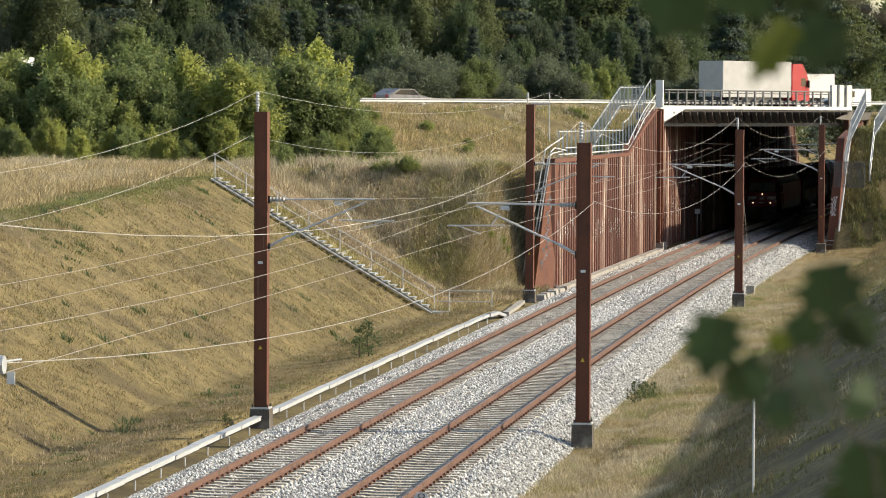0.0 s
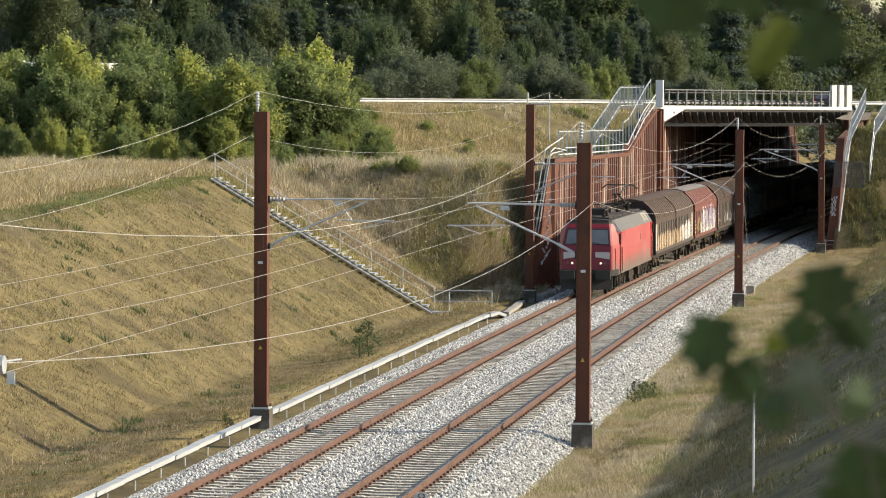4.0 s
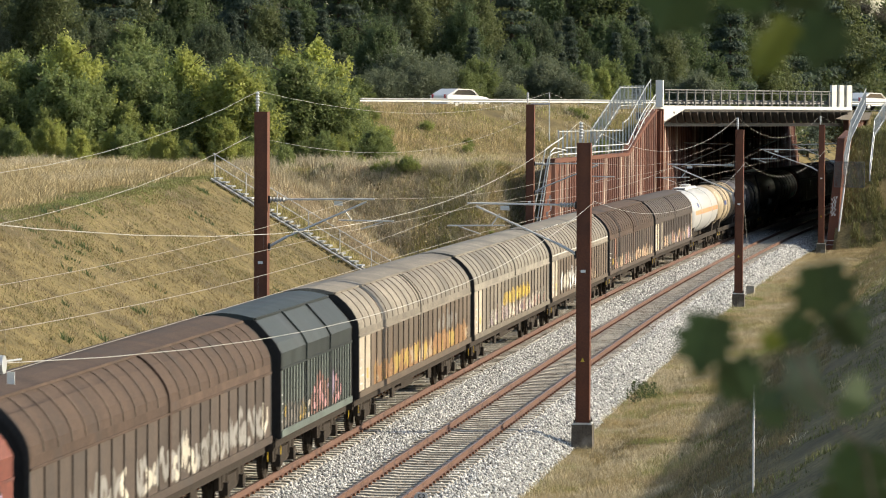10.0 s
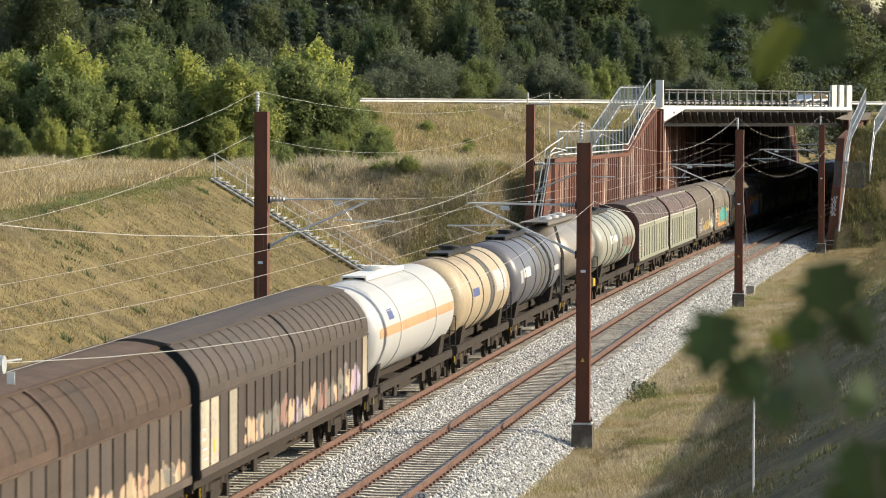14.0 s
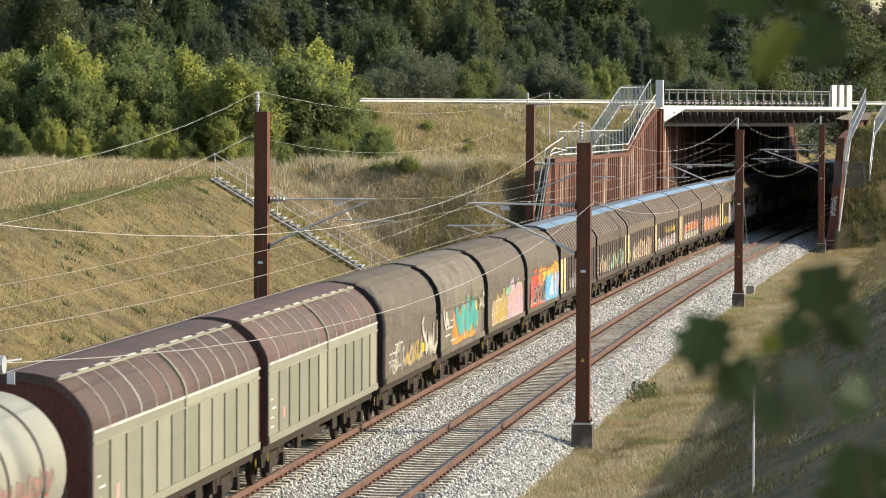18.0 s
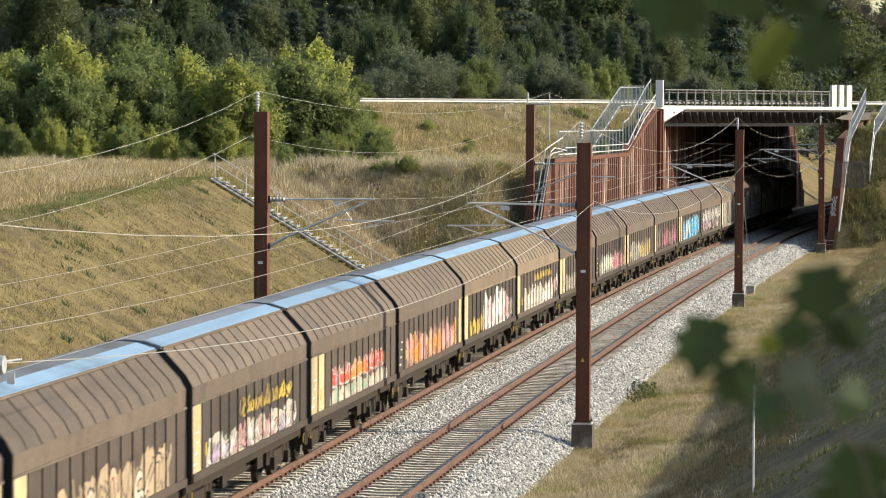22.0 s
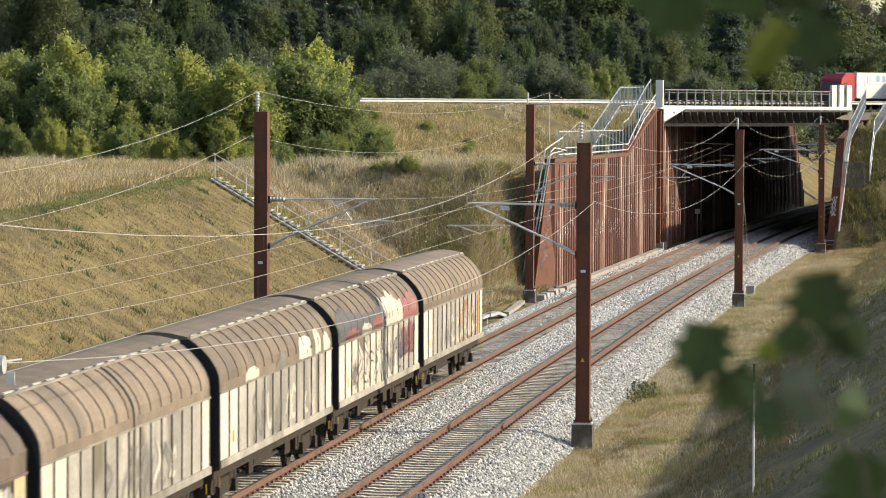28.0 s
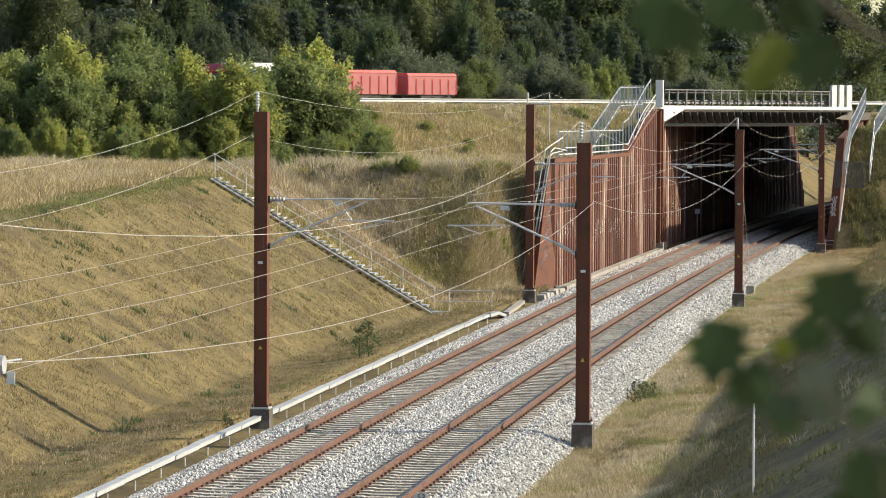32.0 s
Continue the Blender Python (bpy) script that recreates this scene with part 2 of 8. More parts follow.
def ground_z(s, u):
    s, u = np.broadcast_arrays(np.asarray(s, float), np.asarray(u, float))
    x, y = line_xy(s, u)
    d = road_dist(x, y)
    # the land above the cutting
    left = 5.7 + 0.0185 * np.clip(s - 21, -120, 0) + 0.012 * np.clip(-u - 19, 0, 60) + 0.12 * bumps(x, y, 6, 3)
    right = 7.4 + 0.02 * np.clip(u - 20, 0, 60) + 0.15 * bumps(x, y, 6, 4)
    land = np.where(u < 0, left, right)
    bank = 8.92 - 0.42 * np.clip(d - 1.5, 0, 40)
    top = np.maximum(land, bank)
    top = np.where(d < -34, 8.4 + 0.012 * np.clip(-d - 34, 0, 600), top)
    # slopes of the cutting, and the fill behind the retaining walls
    near = np.clip((s + 12) / 24, 0, 1)
    cl = -0.95 + 0.2 * near + (0.61 - 0.02 * near) * np.clip(-u - 9.35 + 0.45 * near, 0, 40)
    cl = np.where(u < -6.0, np.maximum(cl, np.clip(-0.75 + 0.62 * (s - 29.6 - 11.5 * np.clip((u + 8.6) / 1.9, 0, 1)), -0.65, 40)), cl)
    steep = np.clip((s + 12) / 45, 0, 1)
    cr = -0.55 + 0.10 * np.clip(u - 6.6, 0, 1.6) + (0.565 - 0.165 * steep) * np.clip(u - 8.3 - 1.0 * steep, 0, 40)
    cr = np.where(u > 6.5, np.maximum(cr, np.clip(-0.55 + 0.75 * (s - 96.0), -0.55, 40)), cr)
    # beyond the far portal the cutting opens again
    cl = np.where(s > 160, np.maximum(-0.65 + 0.7 * np.clip(-u - 8.0, 0, 40), 8.4 - 0.53 * (s - 187)), cl)
    cr = np.where(s > 170, np.maximum(-0.55 + 0.35 * np.clip(u - 7.5, 0, 40), 8.4 - 0.53 * (s - 204)), cr)
    cut = np.where(u < 0, cl, cr)
    z = np.minimum(top, cut)
    z = np.where(np.abs(u - 0.25) < 6.12, np.where(u < -4.9, -0.60, -0.72), z)
    # the spur of the bank on which the camera stands
    z = np.where(u > 7, np.maximum(z, 7.55 - 0.50 * np.hypot(x, np.maximum(y, -12) * 1.0)), z)
    rough = np.clip((np.abs(u) - 6) / 4, 0, 1)
    z = z + rough * (0.045 * vnoise(x, y, 4.0, 5) + 0.10 * vnoise(x, y, 9.0, 6)) * (d > 1.0)
    # a shallow ditch at the foot of the slope
    return z + 0.28 * np.clip((u + 8.6) / 2.0, 0, 1) * (u < -5.5) * (s < 33)


gs = np.unique(np.concatenate([np.arange(-1600, -150, 60), np.arange(-150, -60, 2.5), np.arange(-60, 60, 0.9), np.arange(60, 130, 0.9), np.arange(130, 260, 2.5), np.arange(260, 700, 12), np.arange(700, 2600, 90)]))
gu = np.unique(np.concatenate([-np.geomspace(60, 1500, 14), np.arange(-60, -26, 1.2), np.arange(-26, -6.2, 0.45), [-6.02, -5.93, -5.5, -3, 0, 3, 5.9, 6.32, 6.52], np.arange(6.8, 26, 0.5), np.arange(26, 60, 1.5), np.geomspace(60, 1500, 14)]))
GS, GU = np.meshgrid(gs, gu, indexing="ij")
gx, gy = line_xy(GS, GU)
gz = ground_z(GS, GU)
idx = np.arange(GS.size).reshape(GS.shape)
gf = np.stack([idx[:-1, :-1], idx[1:, :-1], idx[1:, 1:], idx[:-1, 1:]], -1).reshape(-1, 4)[:, ::-1]
me = array_mesh("ground", np.stack([gx, gy, gz], -1).reshape(-1, 3), gf)
me.shade_smooth()
tagged(part("ground", me, M_GRASS), "dry yellow grass on the slopes of a railway cutting", "ground", kind="structure")

# ---------------------------------------------------------------- ballast, rails, sleepers
S0, S1 = -118.0, 330.0
path = np.concatenate([np.arange(S0, 60, 2.0), np.arange(60, S1, 5.0)])


def along(prof, u0, ss):
    """Sweep a profile (across, up) along the line at the offset u0."""
    return Mesh().sweep(prof, [(lambda a, b, s=s: at(s, u0 + a, b)) for s in ss])


tagged(part("ballast", along([(-4.95, -0.80), (-4.75, -0.62), (-3.75, -0.24), (-3.3, -0.235), (-0.7, -0.235), (0, -0.25), (0.7, -0.235), (3.3, -0.235), (3.7, -0.24), (4.75, -0.66), (4.95, -0.82)], 0, path), M_BALLAST),
       "bed of pale grey crushed stone under both tracks", "ballast", kind="structure")

RAIL_FOOT = [(-0.075, -0.172), (0.075, -0.172), (0.075, -0.160), (0.012, -0.140), (0.010, -0.045), (0.036, -0.034), (0.036, -0.006), (-0.036, -0.006), (-0.036, -0.034), (-0.010, -0.045), (-0.012, -0.140), (-0.075, -0.160)]
RAIL_HEAD = [(-0.030, -0.006), (0.030, -0.006), (0.026, 0.0), (-0.026, 0.0)]
for side in (-1, 1):
    tagged(part("track_bed", along([(-0.70, -0.26), (0.70, -0.26), (0.70, -0.232), (0.35, -0.228), (-0.35, -0.228), (-0.70, -0.232)], side * HALF, path), M_BEDSTAIN),
           "brown-stained stone between the rails", "ballast", kind="structure")
    tr = thing("railway_track", "pair of rusty brown rails on concrete sleepers", "railway track", "tracks", "structure")
    for r in (-1, 1):
        ra = part("rail", along(RAIL_FOOT, side * HALF + r * GAUGE, path), M_RAIL, tr)
        part("rail_head", along(RAIL_HEAD, side * HALF + r * GAUGE, path), M_RAILTOP, ra, "worn rail head")
    sl = Mesh().sweep([(-1.25, -0.33), (1.25, -0.33), (1.25, -0.20), (1.2, -0.178), (0.45, -0.178), (0.35, -0.195), (-0.35, -0.195), (-0.45, -0.178), (-1.2, -0.178), (-1.25, -0.20)],
                      [(lambda a, b, y=y, k=k: Vector((a, y * (1.0 if b < -0.25 else k), b))) for y, k in ((-0.14, 0.8), (0.14, 0.8))]).data("sleeper")
    clip = Mesh()
    for r in (-1, 1):
        for q in (-1, 1):
            clip.box((r * GAUGE + q * 0.105, 0, -0.150), (0.075, 0.13, 0.055), taper=0.7)
    clip = clip.data("rail_clip")
    clip_v, clip_f, far_clip = [], [], Mesh()
    far_sl = Mesh()
    n = 0
    for s in np.arange(-76.0, 290.0, 0.62):
        m = stand(s, side * HALF)
        if n < 290:
            part("sleeper", sl, M_SLEEPER, tr, m=m)
        else:
            far_sl.add([m @ v.co for v in sl.vertices], [tuple(f.vertices) for f in sl.polygons])
        if s < 60:
            far_clip.add([m @ v.co for v in clip.vertices], [tuple(f.vertices) for f in clip.polygons])
        n += 1
    tagged(part("far_sleepers", far_sl, M_SLEEPER, tr), kind="stuff")
    tagged(part("rail_clips", far_clip, M_CLIP, tr), kind="stuff")

# ---------------------------------------------------------------- motorway on its bank
def road_at(a, d, z):
    """a metres along the motorway to the right and away, d metres beyond the near barrier."""
    k = 1 / math.sqrt(1 + ROAD_M ** 2)
    return Vector((a * k - d * ROAD_M * k, ROAD_Y0 + a * ROAD_M * k + d * k, z))


ROAD_TURN = math.degrees(math.atan2(ROAD_M, 1))
ZR = 8.97


def strip(name, d0, d1, z, material, a0=-1000, a1=1100, thick=0.05):
    ms = Mesh()
    aa = np.linspace(a0, a1, 60)
    ms.sweep([(d0, 0), (d1, 0), (d1, thick), (d0, thick)], [(lambda p, q, a=a: road_at(a, p, z + q)) for a in aa])
    return part(name, ms, material)


tagged(strip("road", 0.6, 37.0, ZR, M_TARMAC), "grey asphalt motorway on the embankment", "road", kind="structure")
# ---------------------------------------------------------------- underpass: retaining walls and deck
def left_top(s):
    return float(np.interp(s, [40, 57, 78, 88, 95, 96.5, 97, 195, 205, 220], [6.2, 6.13, 6.08, 7.9, 8.95, 9.05, 8.34, 8.34, 0.3, 0.3]))


PILE = 1.12                                      # width of one sheet pile


def pile_wall(name, u, s0, s1, ztop, face, label):
    """A wall of sheet piles: each pile is a trough of its own."""
    wall = thing(name, label, "wall", kind="structure")
    n = int((s1 - s0) / PILE)
    prof = [(0.0, -0.50), (0.0, -0.33), (face * 0.36, -0.17), (face * 0.36, 0.17), (0.0, 0.33), (0.0, 0.50)]
    prof = [(a, b * PILE) for a, b in prof]
    ring = prof + [(a - face * 0.05, b) for a, b in prof[::-1]]
    shared = {}
    for i in range(n):
        s = s0 + (i + 0.5) * PILE
        zt = round(ztop(s), 1)
        if zt not in shared:
            shared[zt] = Mesh().sweep(ring, [lambda a, b: Vector((a, b, -0.9)), lambda a, b, zt=zt: Vector((a, b, zt))]).data("sheet_pile")
        part("sheet_pile", shared[zt], M_PILE, wall, m=stand(s, u))
    return wall


west = pile_wall("wall_west", WALL_L, 41.0, 205.0, left_top, 1, "rust-brown sheet-pile retaining wall beside the track")
pile_wall("wall_east", WALL_R, 114.0, 203.0, lambda s: 8.34, -1, "rust-brown sheet-pile wall of the underpass")
# capping beam, return panel at the near end, round pilasters
cap = Mesh()
for s0, s1 in ((41, 57), (57, 78), (78, 88), (88, 94.4)):
    cap.sweep([(-0.15, 0), (0.38, 0), (0.38, 0.22), (-0.15, 0.22)], [(lambda a, b, s=s: at(s, WALL_L + a, left_top(s) + b)) for s in (s0, s1)])
part("capping_beam", cap, M_CORTEN, west, "rusty capping beam")
PANEL = [at(38.9, WALL_L - 0.42, -0.7), at(41.0, WALL_L + 0.36, -0.7), at(42.6, WALL_L + 0.42, 6.25), at(40.9, WALL_L + 0.12, 6.2)]
back = at(41, WALL_L - 0.25) - at(40.8, WALL_L)
rt = Mesh().add(PANEL + [p + back for p in PANEL], [(0, 1, 2, 3), (7, 6, 5, 4), (0, 4, 5, 1), (1, 5, 6, 2), (2, 6, 7, 3), (3, 7, 4, 0)])
part("return_panel", rt, M_CORTEN, west, "flat rusty end panel")
for s in (94.6, 96.2):
    part("pile_post", Mesh().box((0, 0, (left_top(s) - 0.7) / 2 + 0.02), (0.42, 0.42, left_top(s) + 0.75)), M_CORTEN, west, m=stand(s, WALL_L + 0.42))
    part("post_footing", Mesh().box((0, 0, -0.45), (0.8, 0.8, 0.7)), M_CONC, west, m=stand(s, WALL_L + 0.45))
# white spray tags on the wall, strokes that cannot be read
tag = Mesh()
rg = random.Random(7)
for s0, s1, z0, dens in ((42, 54, 2.3, 0.9), (58, 75, 1.6, 0.75), (78, 92, 1.9, 0.6), (99, 112, 1.8, 0.8)):
    for i in range(int((s1 - s0) / PILE)):
        if rg.random() > dens:
            continue
        sp = 41.0 + PILE * (round((s0 - 41.0) / PILE) + i + 0.5)
        a = stand(sp, WALL_L + 0.366)
        for q in range(rg.choice((1, 2, 2, 3))):
            zz, hh, ph, am = z0 + rg.uniform(-0.5, 0.6), rg.uniform(0.25, 0.75), rg.uniform(0, 6.28), rg.uniform(0.03, 0.09)
            pts = [(am * math.sin(ph + 5.0 * t / 5), zz + hh * t / 5) for t in range(6)]
            for (ya, za), (yb, zb) in zip(pts[:-1], pts[1:]):
                e = 0.002 * q
                tag.add([a @ Vector((e, ya - 0.03, za)), a @ Vector((e, ya + 0.03, za)), a @ Vector((e, yb + 0.03, zb)), a @ Vector((e, yb - 0.03, zb))], [(0, 1, 2, 3)])
for i in range(18):
    a, b, out = 0.28 + 0.10 * (i % 3), 0.22 + 0.03 * i, back.normalized() * -0.006
    ends = [(a + rg.uniform(-0.12, 0.12), b), (a + rg.uniform(-0.1, 0.2), b + rg.uniform(0.02, 0.05))]
    ends = [PANEL[0].lerp(PANEL[1], p).lerp(PANEL[3].lerp(PANEL[2], p), q) + out for p, q in ends]
    side_ = Vector((0.05, 0, 0.02))
    tag.add([ends[0] - side_, ends[0] + side_, ends[1] + side_, ends[1] - side_], [(0, 1, 2, 3)])
part("wall_tags", tag, M_WHITE, west, "white spray marks on the sheet piles")



def edge_s(u):
    """The skewed near edge of the deck over the line, parallel to the motorway."""
    return TUN0 + 1.38 * (u + 5.85)


def skew(prof, d0, d1):
    """Sweep (across, up) corners of the deck between two distances behind its near edge."""
    return Mesh().sweep(prof, [(lambda a, b, d=d: at(edge_s(a) + d, a, b)) for d in np.linspace(d0, d1, 8)])


deck = thing("bridge_deck", "concrete motorway deck with a white edge beam over the railway", "bridge", kind="structure")
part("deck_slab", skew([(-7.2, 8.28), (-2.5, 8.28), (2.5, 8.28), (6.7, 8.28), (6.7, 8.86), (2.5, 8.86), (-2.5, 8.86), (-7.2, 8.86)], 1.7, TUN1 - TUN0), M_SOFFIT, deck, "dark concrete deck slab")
part("edge_beam", skew([(-5.9, 9.06), (0.3, 9.06), (6.6, 9.03), (6.6, 9.27), (0.3, 9.29), (-5.9, 9.32)], 0, 0.5), M_WHITE, deck, "white edge beam")
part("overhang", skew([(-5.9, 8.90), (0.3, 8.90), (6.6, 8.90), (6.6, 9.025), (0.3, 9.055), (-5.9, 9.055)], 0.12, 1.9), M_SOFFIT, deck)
# brackets under the overhang: deep at the slab, shallow at the edge beam
bracket = Mesh().sweep([(0.14, 8.89), (1.9, 8.89), (1.9, 8.10), (1.55, 8.10), (0.14, 8.80)], [lambda a, b: Vector((-0.19, a, b)), lambda a, b: Vector((0.19, a, b))]).data("deck_bracket")
for k in range(25):
    u = -4.9 + k * 0.46
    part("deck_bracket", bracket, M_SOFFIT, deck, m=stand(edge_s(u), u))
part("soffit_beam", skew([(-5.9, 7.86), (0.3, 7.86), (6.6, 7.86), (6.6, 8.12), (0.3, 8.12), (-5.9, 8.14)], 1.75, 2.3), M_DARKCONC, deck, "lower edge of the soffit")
hn = [(-5.95, 9.1), (-5.95, 7.92), (-5.62, 8.02), (-4.1, 9.05)]
part("haunch", Mesh().add([at(edge_s(a) - 0.02, a, b) for a, b in hn] + [at(edge_s(a) + 1.6, a, b) for a, b in hn], [(0, 1, 2, 3), (4, 7, 6, 5), (0, 4, 5, 1), (1, 5, 6, 2), (2, 6, 7, 3), (0, 3, 7, 4)]), M_WHITE, deck, "white haunch")
hn = [(6.62, 8.97), (6.62, 8.3), (5.5, 8.4)]
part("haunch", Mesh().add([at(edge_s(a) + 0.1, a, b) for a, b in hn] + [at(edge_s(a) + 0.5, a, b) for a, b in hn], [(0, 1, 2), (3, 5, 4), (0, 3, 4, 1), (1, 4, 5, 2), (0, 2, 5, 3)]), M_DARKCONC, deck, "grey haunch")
# slim columns and hangers on the open eastern side
for s, u in ((150, 6.1), (166, 6.15), (180, 6.2), (196, 5.6)):
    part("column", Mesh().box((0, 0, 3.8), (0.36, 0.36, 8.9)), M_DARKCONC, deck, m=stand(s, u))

# parapet over the portal: posts between a top rail and a guard beam, and white boxes at both ends
# The railing's backlit look is put into this dark steel colour.
M_POSTS = surf("dark_parapet_steel", (0.10, 0.103, 0.105), (0.17, 0.173, 0.172), 4, 0.6, 0.05, metal=0.5)
par = thing("parapet", "grey steel parapet railing along the bridge edge", "railing", kind="structure")
edge_at = lambda u, z, d=0.22: at(edge_s(u) + d, u, z)
post_mesh = Mesh().box((0, 0, 0.55), (0.11, 0.10, 1.10)).box((0, 0.16, 0.42), (0.07, 0.24, 0.10)).data("parapet_post")
for k in range(20):
    u = -5.10 + k * 0.535
    part("parapet_post", post_mesh, M_POSTS, par, m=stand(edge_s(u) + 0.22, u, 9.28, 54))
part("top_rail", Mesh().rod(edge_at(-5.35, 10.40), edge_at(5.25, 10.36), 0.05, 8), M_POSTS, par)
part("upper_rail", Mesh().rod(edge_at(-5.35, 10.22), edge_at(5.25, 10.18), 0.03, 6), M_POSTS, par)
part("guard_beam", Mesh().sweep([(0, 9.42), (0.06, 9.47), (0, 9.54), (0, 9.58), (0.06, 9.65), (0, 9.70), (-0.03, 9.70), (-0.03, 9.42)], [(lambda a, b, u=u: edge_at(u, b, 0.55 - a)) for u in (-5.4, 5.3)]), M_POSTS, par)
part("end_box", Mesh().box((0, 0, 10.13), (0.50, 0.5, 1.86)), M_WHITE, par, "white steel end box", m=stand(TUN0 + 0.2, -5.62))
for k in range(3):
    u = 5.36 + 0.50 * k
    part("end_box", Mesh().box((0, 0, 10.06), (0.52, 0.2, 1.62)), M_GALVW, par, "pale steel end box", m=stand(edge_s(u) + 0.2, u, 0, 54))
part("end_box_back", Mesh().box((0, 0, 10.05), (2.5, 0.06, 1.55)), M_POSTS, par, m=stand(edge_s(5.86) + 0.55, 5.86, 0, 54))

# east wing: sloping rusty wall with a white edge
wing = thing("wing_wall", "sloping rusty wing wall with pale edge beside the underpass", "wall", kind="structure")
ws = Mesh().add([at(97.6, 5.9, -0.7), at(97.6, 6.6, -0.7), at(99.5, 7.0, 7.1), at(99.5, 6.5, 7.1), at(107, 6.3, -0.7), at(107, 7.0, -0.7), at(107, 7.2, 7.6), at(107, 6.6, 7.6)], [(0, 1, 2, 3), (4, 7, 6, 5), (0, 3, 7, 4), (1, 5, 6, 2), (3, 2, 6, 7), (0, 4, 5, 1)])
part("panel", ws, M_CORTEN, wing)
part("edge_tube", Mesh().rod(at(97.4, 6.65, -0.5), at(99.6, 7.4, 7.2), 0.07).rod(at(99.6, 7.4, 7.2), at(106, 8.0, 9.3), 0.03), M_GALVW, wing)
tg = Mesh()
for k in range(9):
    z = 1.75 + 0.15 * k
    for q in (0, 1):
        ua, ub = 6.10 + 0.083 * z + 0.17 * q + 0.05 * math.sin(2.3 * k + q), 6.10 + 0.083 * z + 0.17 * q + 0.05 * math.sin(2.3 * k + q + 1.9) + 0.07 * (1 - 2 * (k % 2))
        sa, sb = 97.57 + 0.244 * z, 97.60 + 0.244 * z
        tg.add([at(sa, ua - 0.035, z), at(sa, ua + 0.035, z), at(sb, ub + 0.035, z + 0.15), at(sb, ub - 0.035, z + 0.15)], [(0, 1, 2, 3)])
part("wall_tags", tg, M_WHITE, wing)
part("low_rail", Mesh().tube([at(97, 5.7, -0.6), at(97, 5.7, 0.10), at(97, 6.75, 0.10), at(97, 6.75, -0.6)], 0.025).tube([at(97, 5.7, -0.2), at(97, 6.75, -0.2)], 0.02), M_GALV, wing)


def slat_fence(name, label, pts, hgt, step=0.16, rail_h=(0.15, 0.92), mat_f=None, bar=0.05):
    """Upright bars between rails along a line of ground points."""
    f = thing(name, label, "fence", kind="structure")
    for a, b in zip(pts[:-1], pts[1:]):
        a, b = Vector(a), Vector(b)
        n = max(2, int((b - a).length / step))
        for i in range(n + 1):
            p = a.lerp(b, i / n)
            post = i % (10 if step < 1 else 4) == 0
            key = (hgt, post, bar)
            if key not in BARS:
                BARS[key] = Mesh().box((0, 0, hgt / 2), (0.08, 0.08, hgt) if post else (bar, 0.015, hgt)).data("bar")
            part("post" if post else "bar", BARS[key], mat_f or M_GALV, f, m=Matrix.Translation(p))
        for k in rail_h:
            part("rail", Mesh().rod(a + Vector((0, 0, hgt * k)), b + Vector((0, 0, hgt * k)), 0.026), mat_f or M_GALV, f)
    return f


BARS = {}
slat_fence("wall_fence", "grey steel bar fence on top of the retaining wall", [at(46.5, -5.95, 6.42), at(62, -5.95, 6.36), at(79, -6.0, 6.30)], 1.5, 1.8, (0.1, 0.94), mat_f=M_GALVW, bar=0.09)
slat_fence("bank_fence", "grey steel bar fence climbing to the motorway", [at(79, -6.0, 6.30), at(82.4, -6.0, 6.6), at(91.4, -5.95, 8.62), at(94.6, -5.95, 9.2)], 1.95, 1.3, (0.08, 0.96), mat_f=M_GALVW, bar=0.06)
slat_fence("upper_fence", "grey mesh fence climbing the bank to the motorway", [at(69.5, -6.9, 6.3), at(85, -6.9, 9.05), at(97, -6.7, 9.15)], 1.55, 0.20, mat_f=M_GALV, bar=0.010)
slat_fence("east_fence", "grey steel bar fence on the east bank", [at(98.6, 7.05, 4.6), at(99.5, 7.45, 7.0), at(106, 8.1, 9.2)], 1.4, 0.16, (0.04, 0.5, 0.97), bar=0.03)
slat_fence("east_upper_fence", "grey steel bar fence higher on the east bank", [at(97, 8.9, 4.2), at(99, 9.1, 7.2), at(106, 10.0, 9.2)], 1.3, 0.18, bar=0.022)
# fine-meshed screen between the east wing wall and the bank
sc_ = thing("mesh_screen", "grey fine-meshed steel screen beside the wing wall", "screen", kind="structure")
part("screen_frame", Mesh().tube([at(98.5, 6.4, 3.75), at(98.5, 6.4, 5.48), at(98.5, 8.46, 5.48), at(98.5, 8.46, 3.75), at(98.5, 6.4, 3.75)], 0.022), M_POSTS, sc_)
for k in range(27):
    part("screen_bar", Mesh().box((0, 0, 4.62), (0.035, 0.01, 1.7)).data("screen_bar") if k == 0 else bpy.data.meshes["screen_bar"], M_POSTS, sc_, m=stand(98.5, 6.45 + 0.0755 * k))
# handrails on the wall's own stair and along its top
hr = thing("wall_handrail", "pale tubular handrail along the retaining wall", "handrail", kind="structure")
for off in (0.25, 0.85):
    part("rail_tube", Mesh().tube([at(47, WALL_L + 0.2, 6.42 + off * 0.6), at(79, WALL_L + 0.2, 6.32 + off * 0.6), at(82, WALL_L + 0.2, 6.75 + off), at(88, WALL_L + 0.2, 8.1 + off), at(95, WALL_L + 0.2, 9.2 + off)], 0.032), M_GALVW, hr)
for s, z in ((52, 6.4), (60, 6.37), (68, 6.35), (76, 6.32), (82, 6.75), (85, 7.42), (88, 8.1), (91, 8.57), (94, 9.04)):
    part("stanchion", Mesh().rod(at(s, WALL_L + 0.2, z - 0.2), at(s, WALL_L + 0.2, z + (0.55 if s < 80 else 0.9)), 0.028), M_GALVW, hr)
st = thing("end_ladder_rail", "pale tubular handrails of the steep stair beside the wall", "handrail", kind="structure")
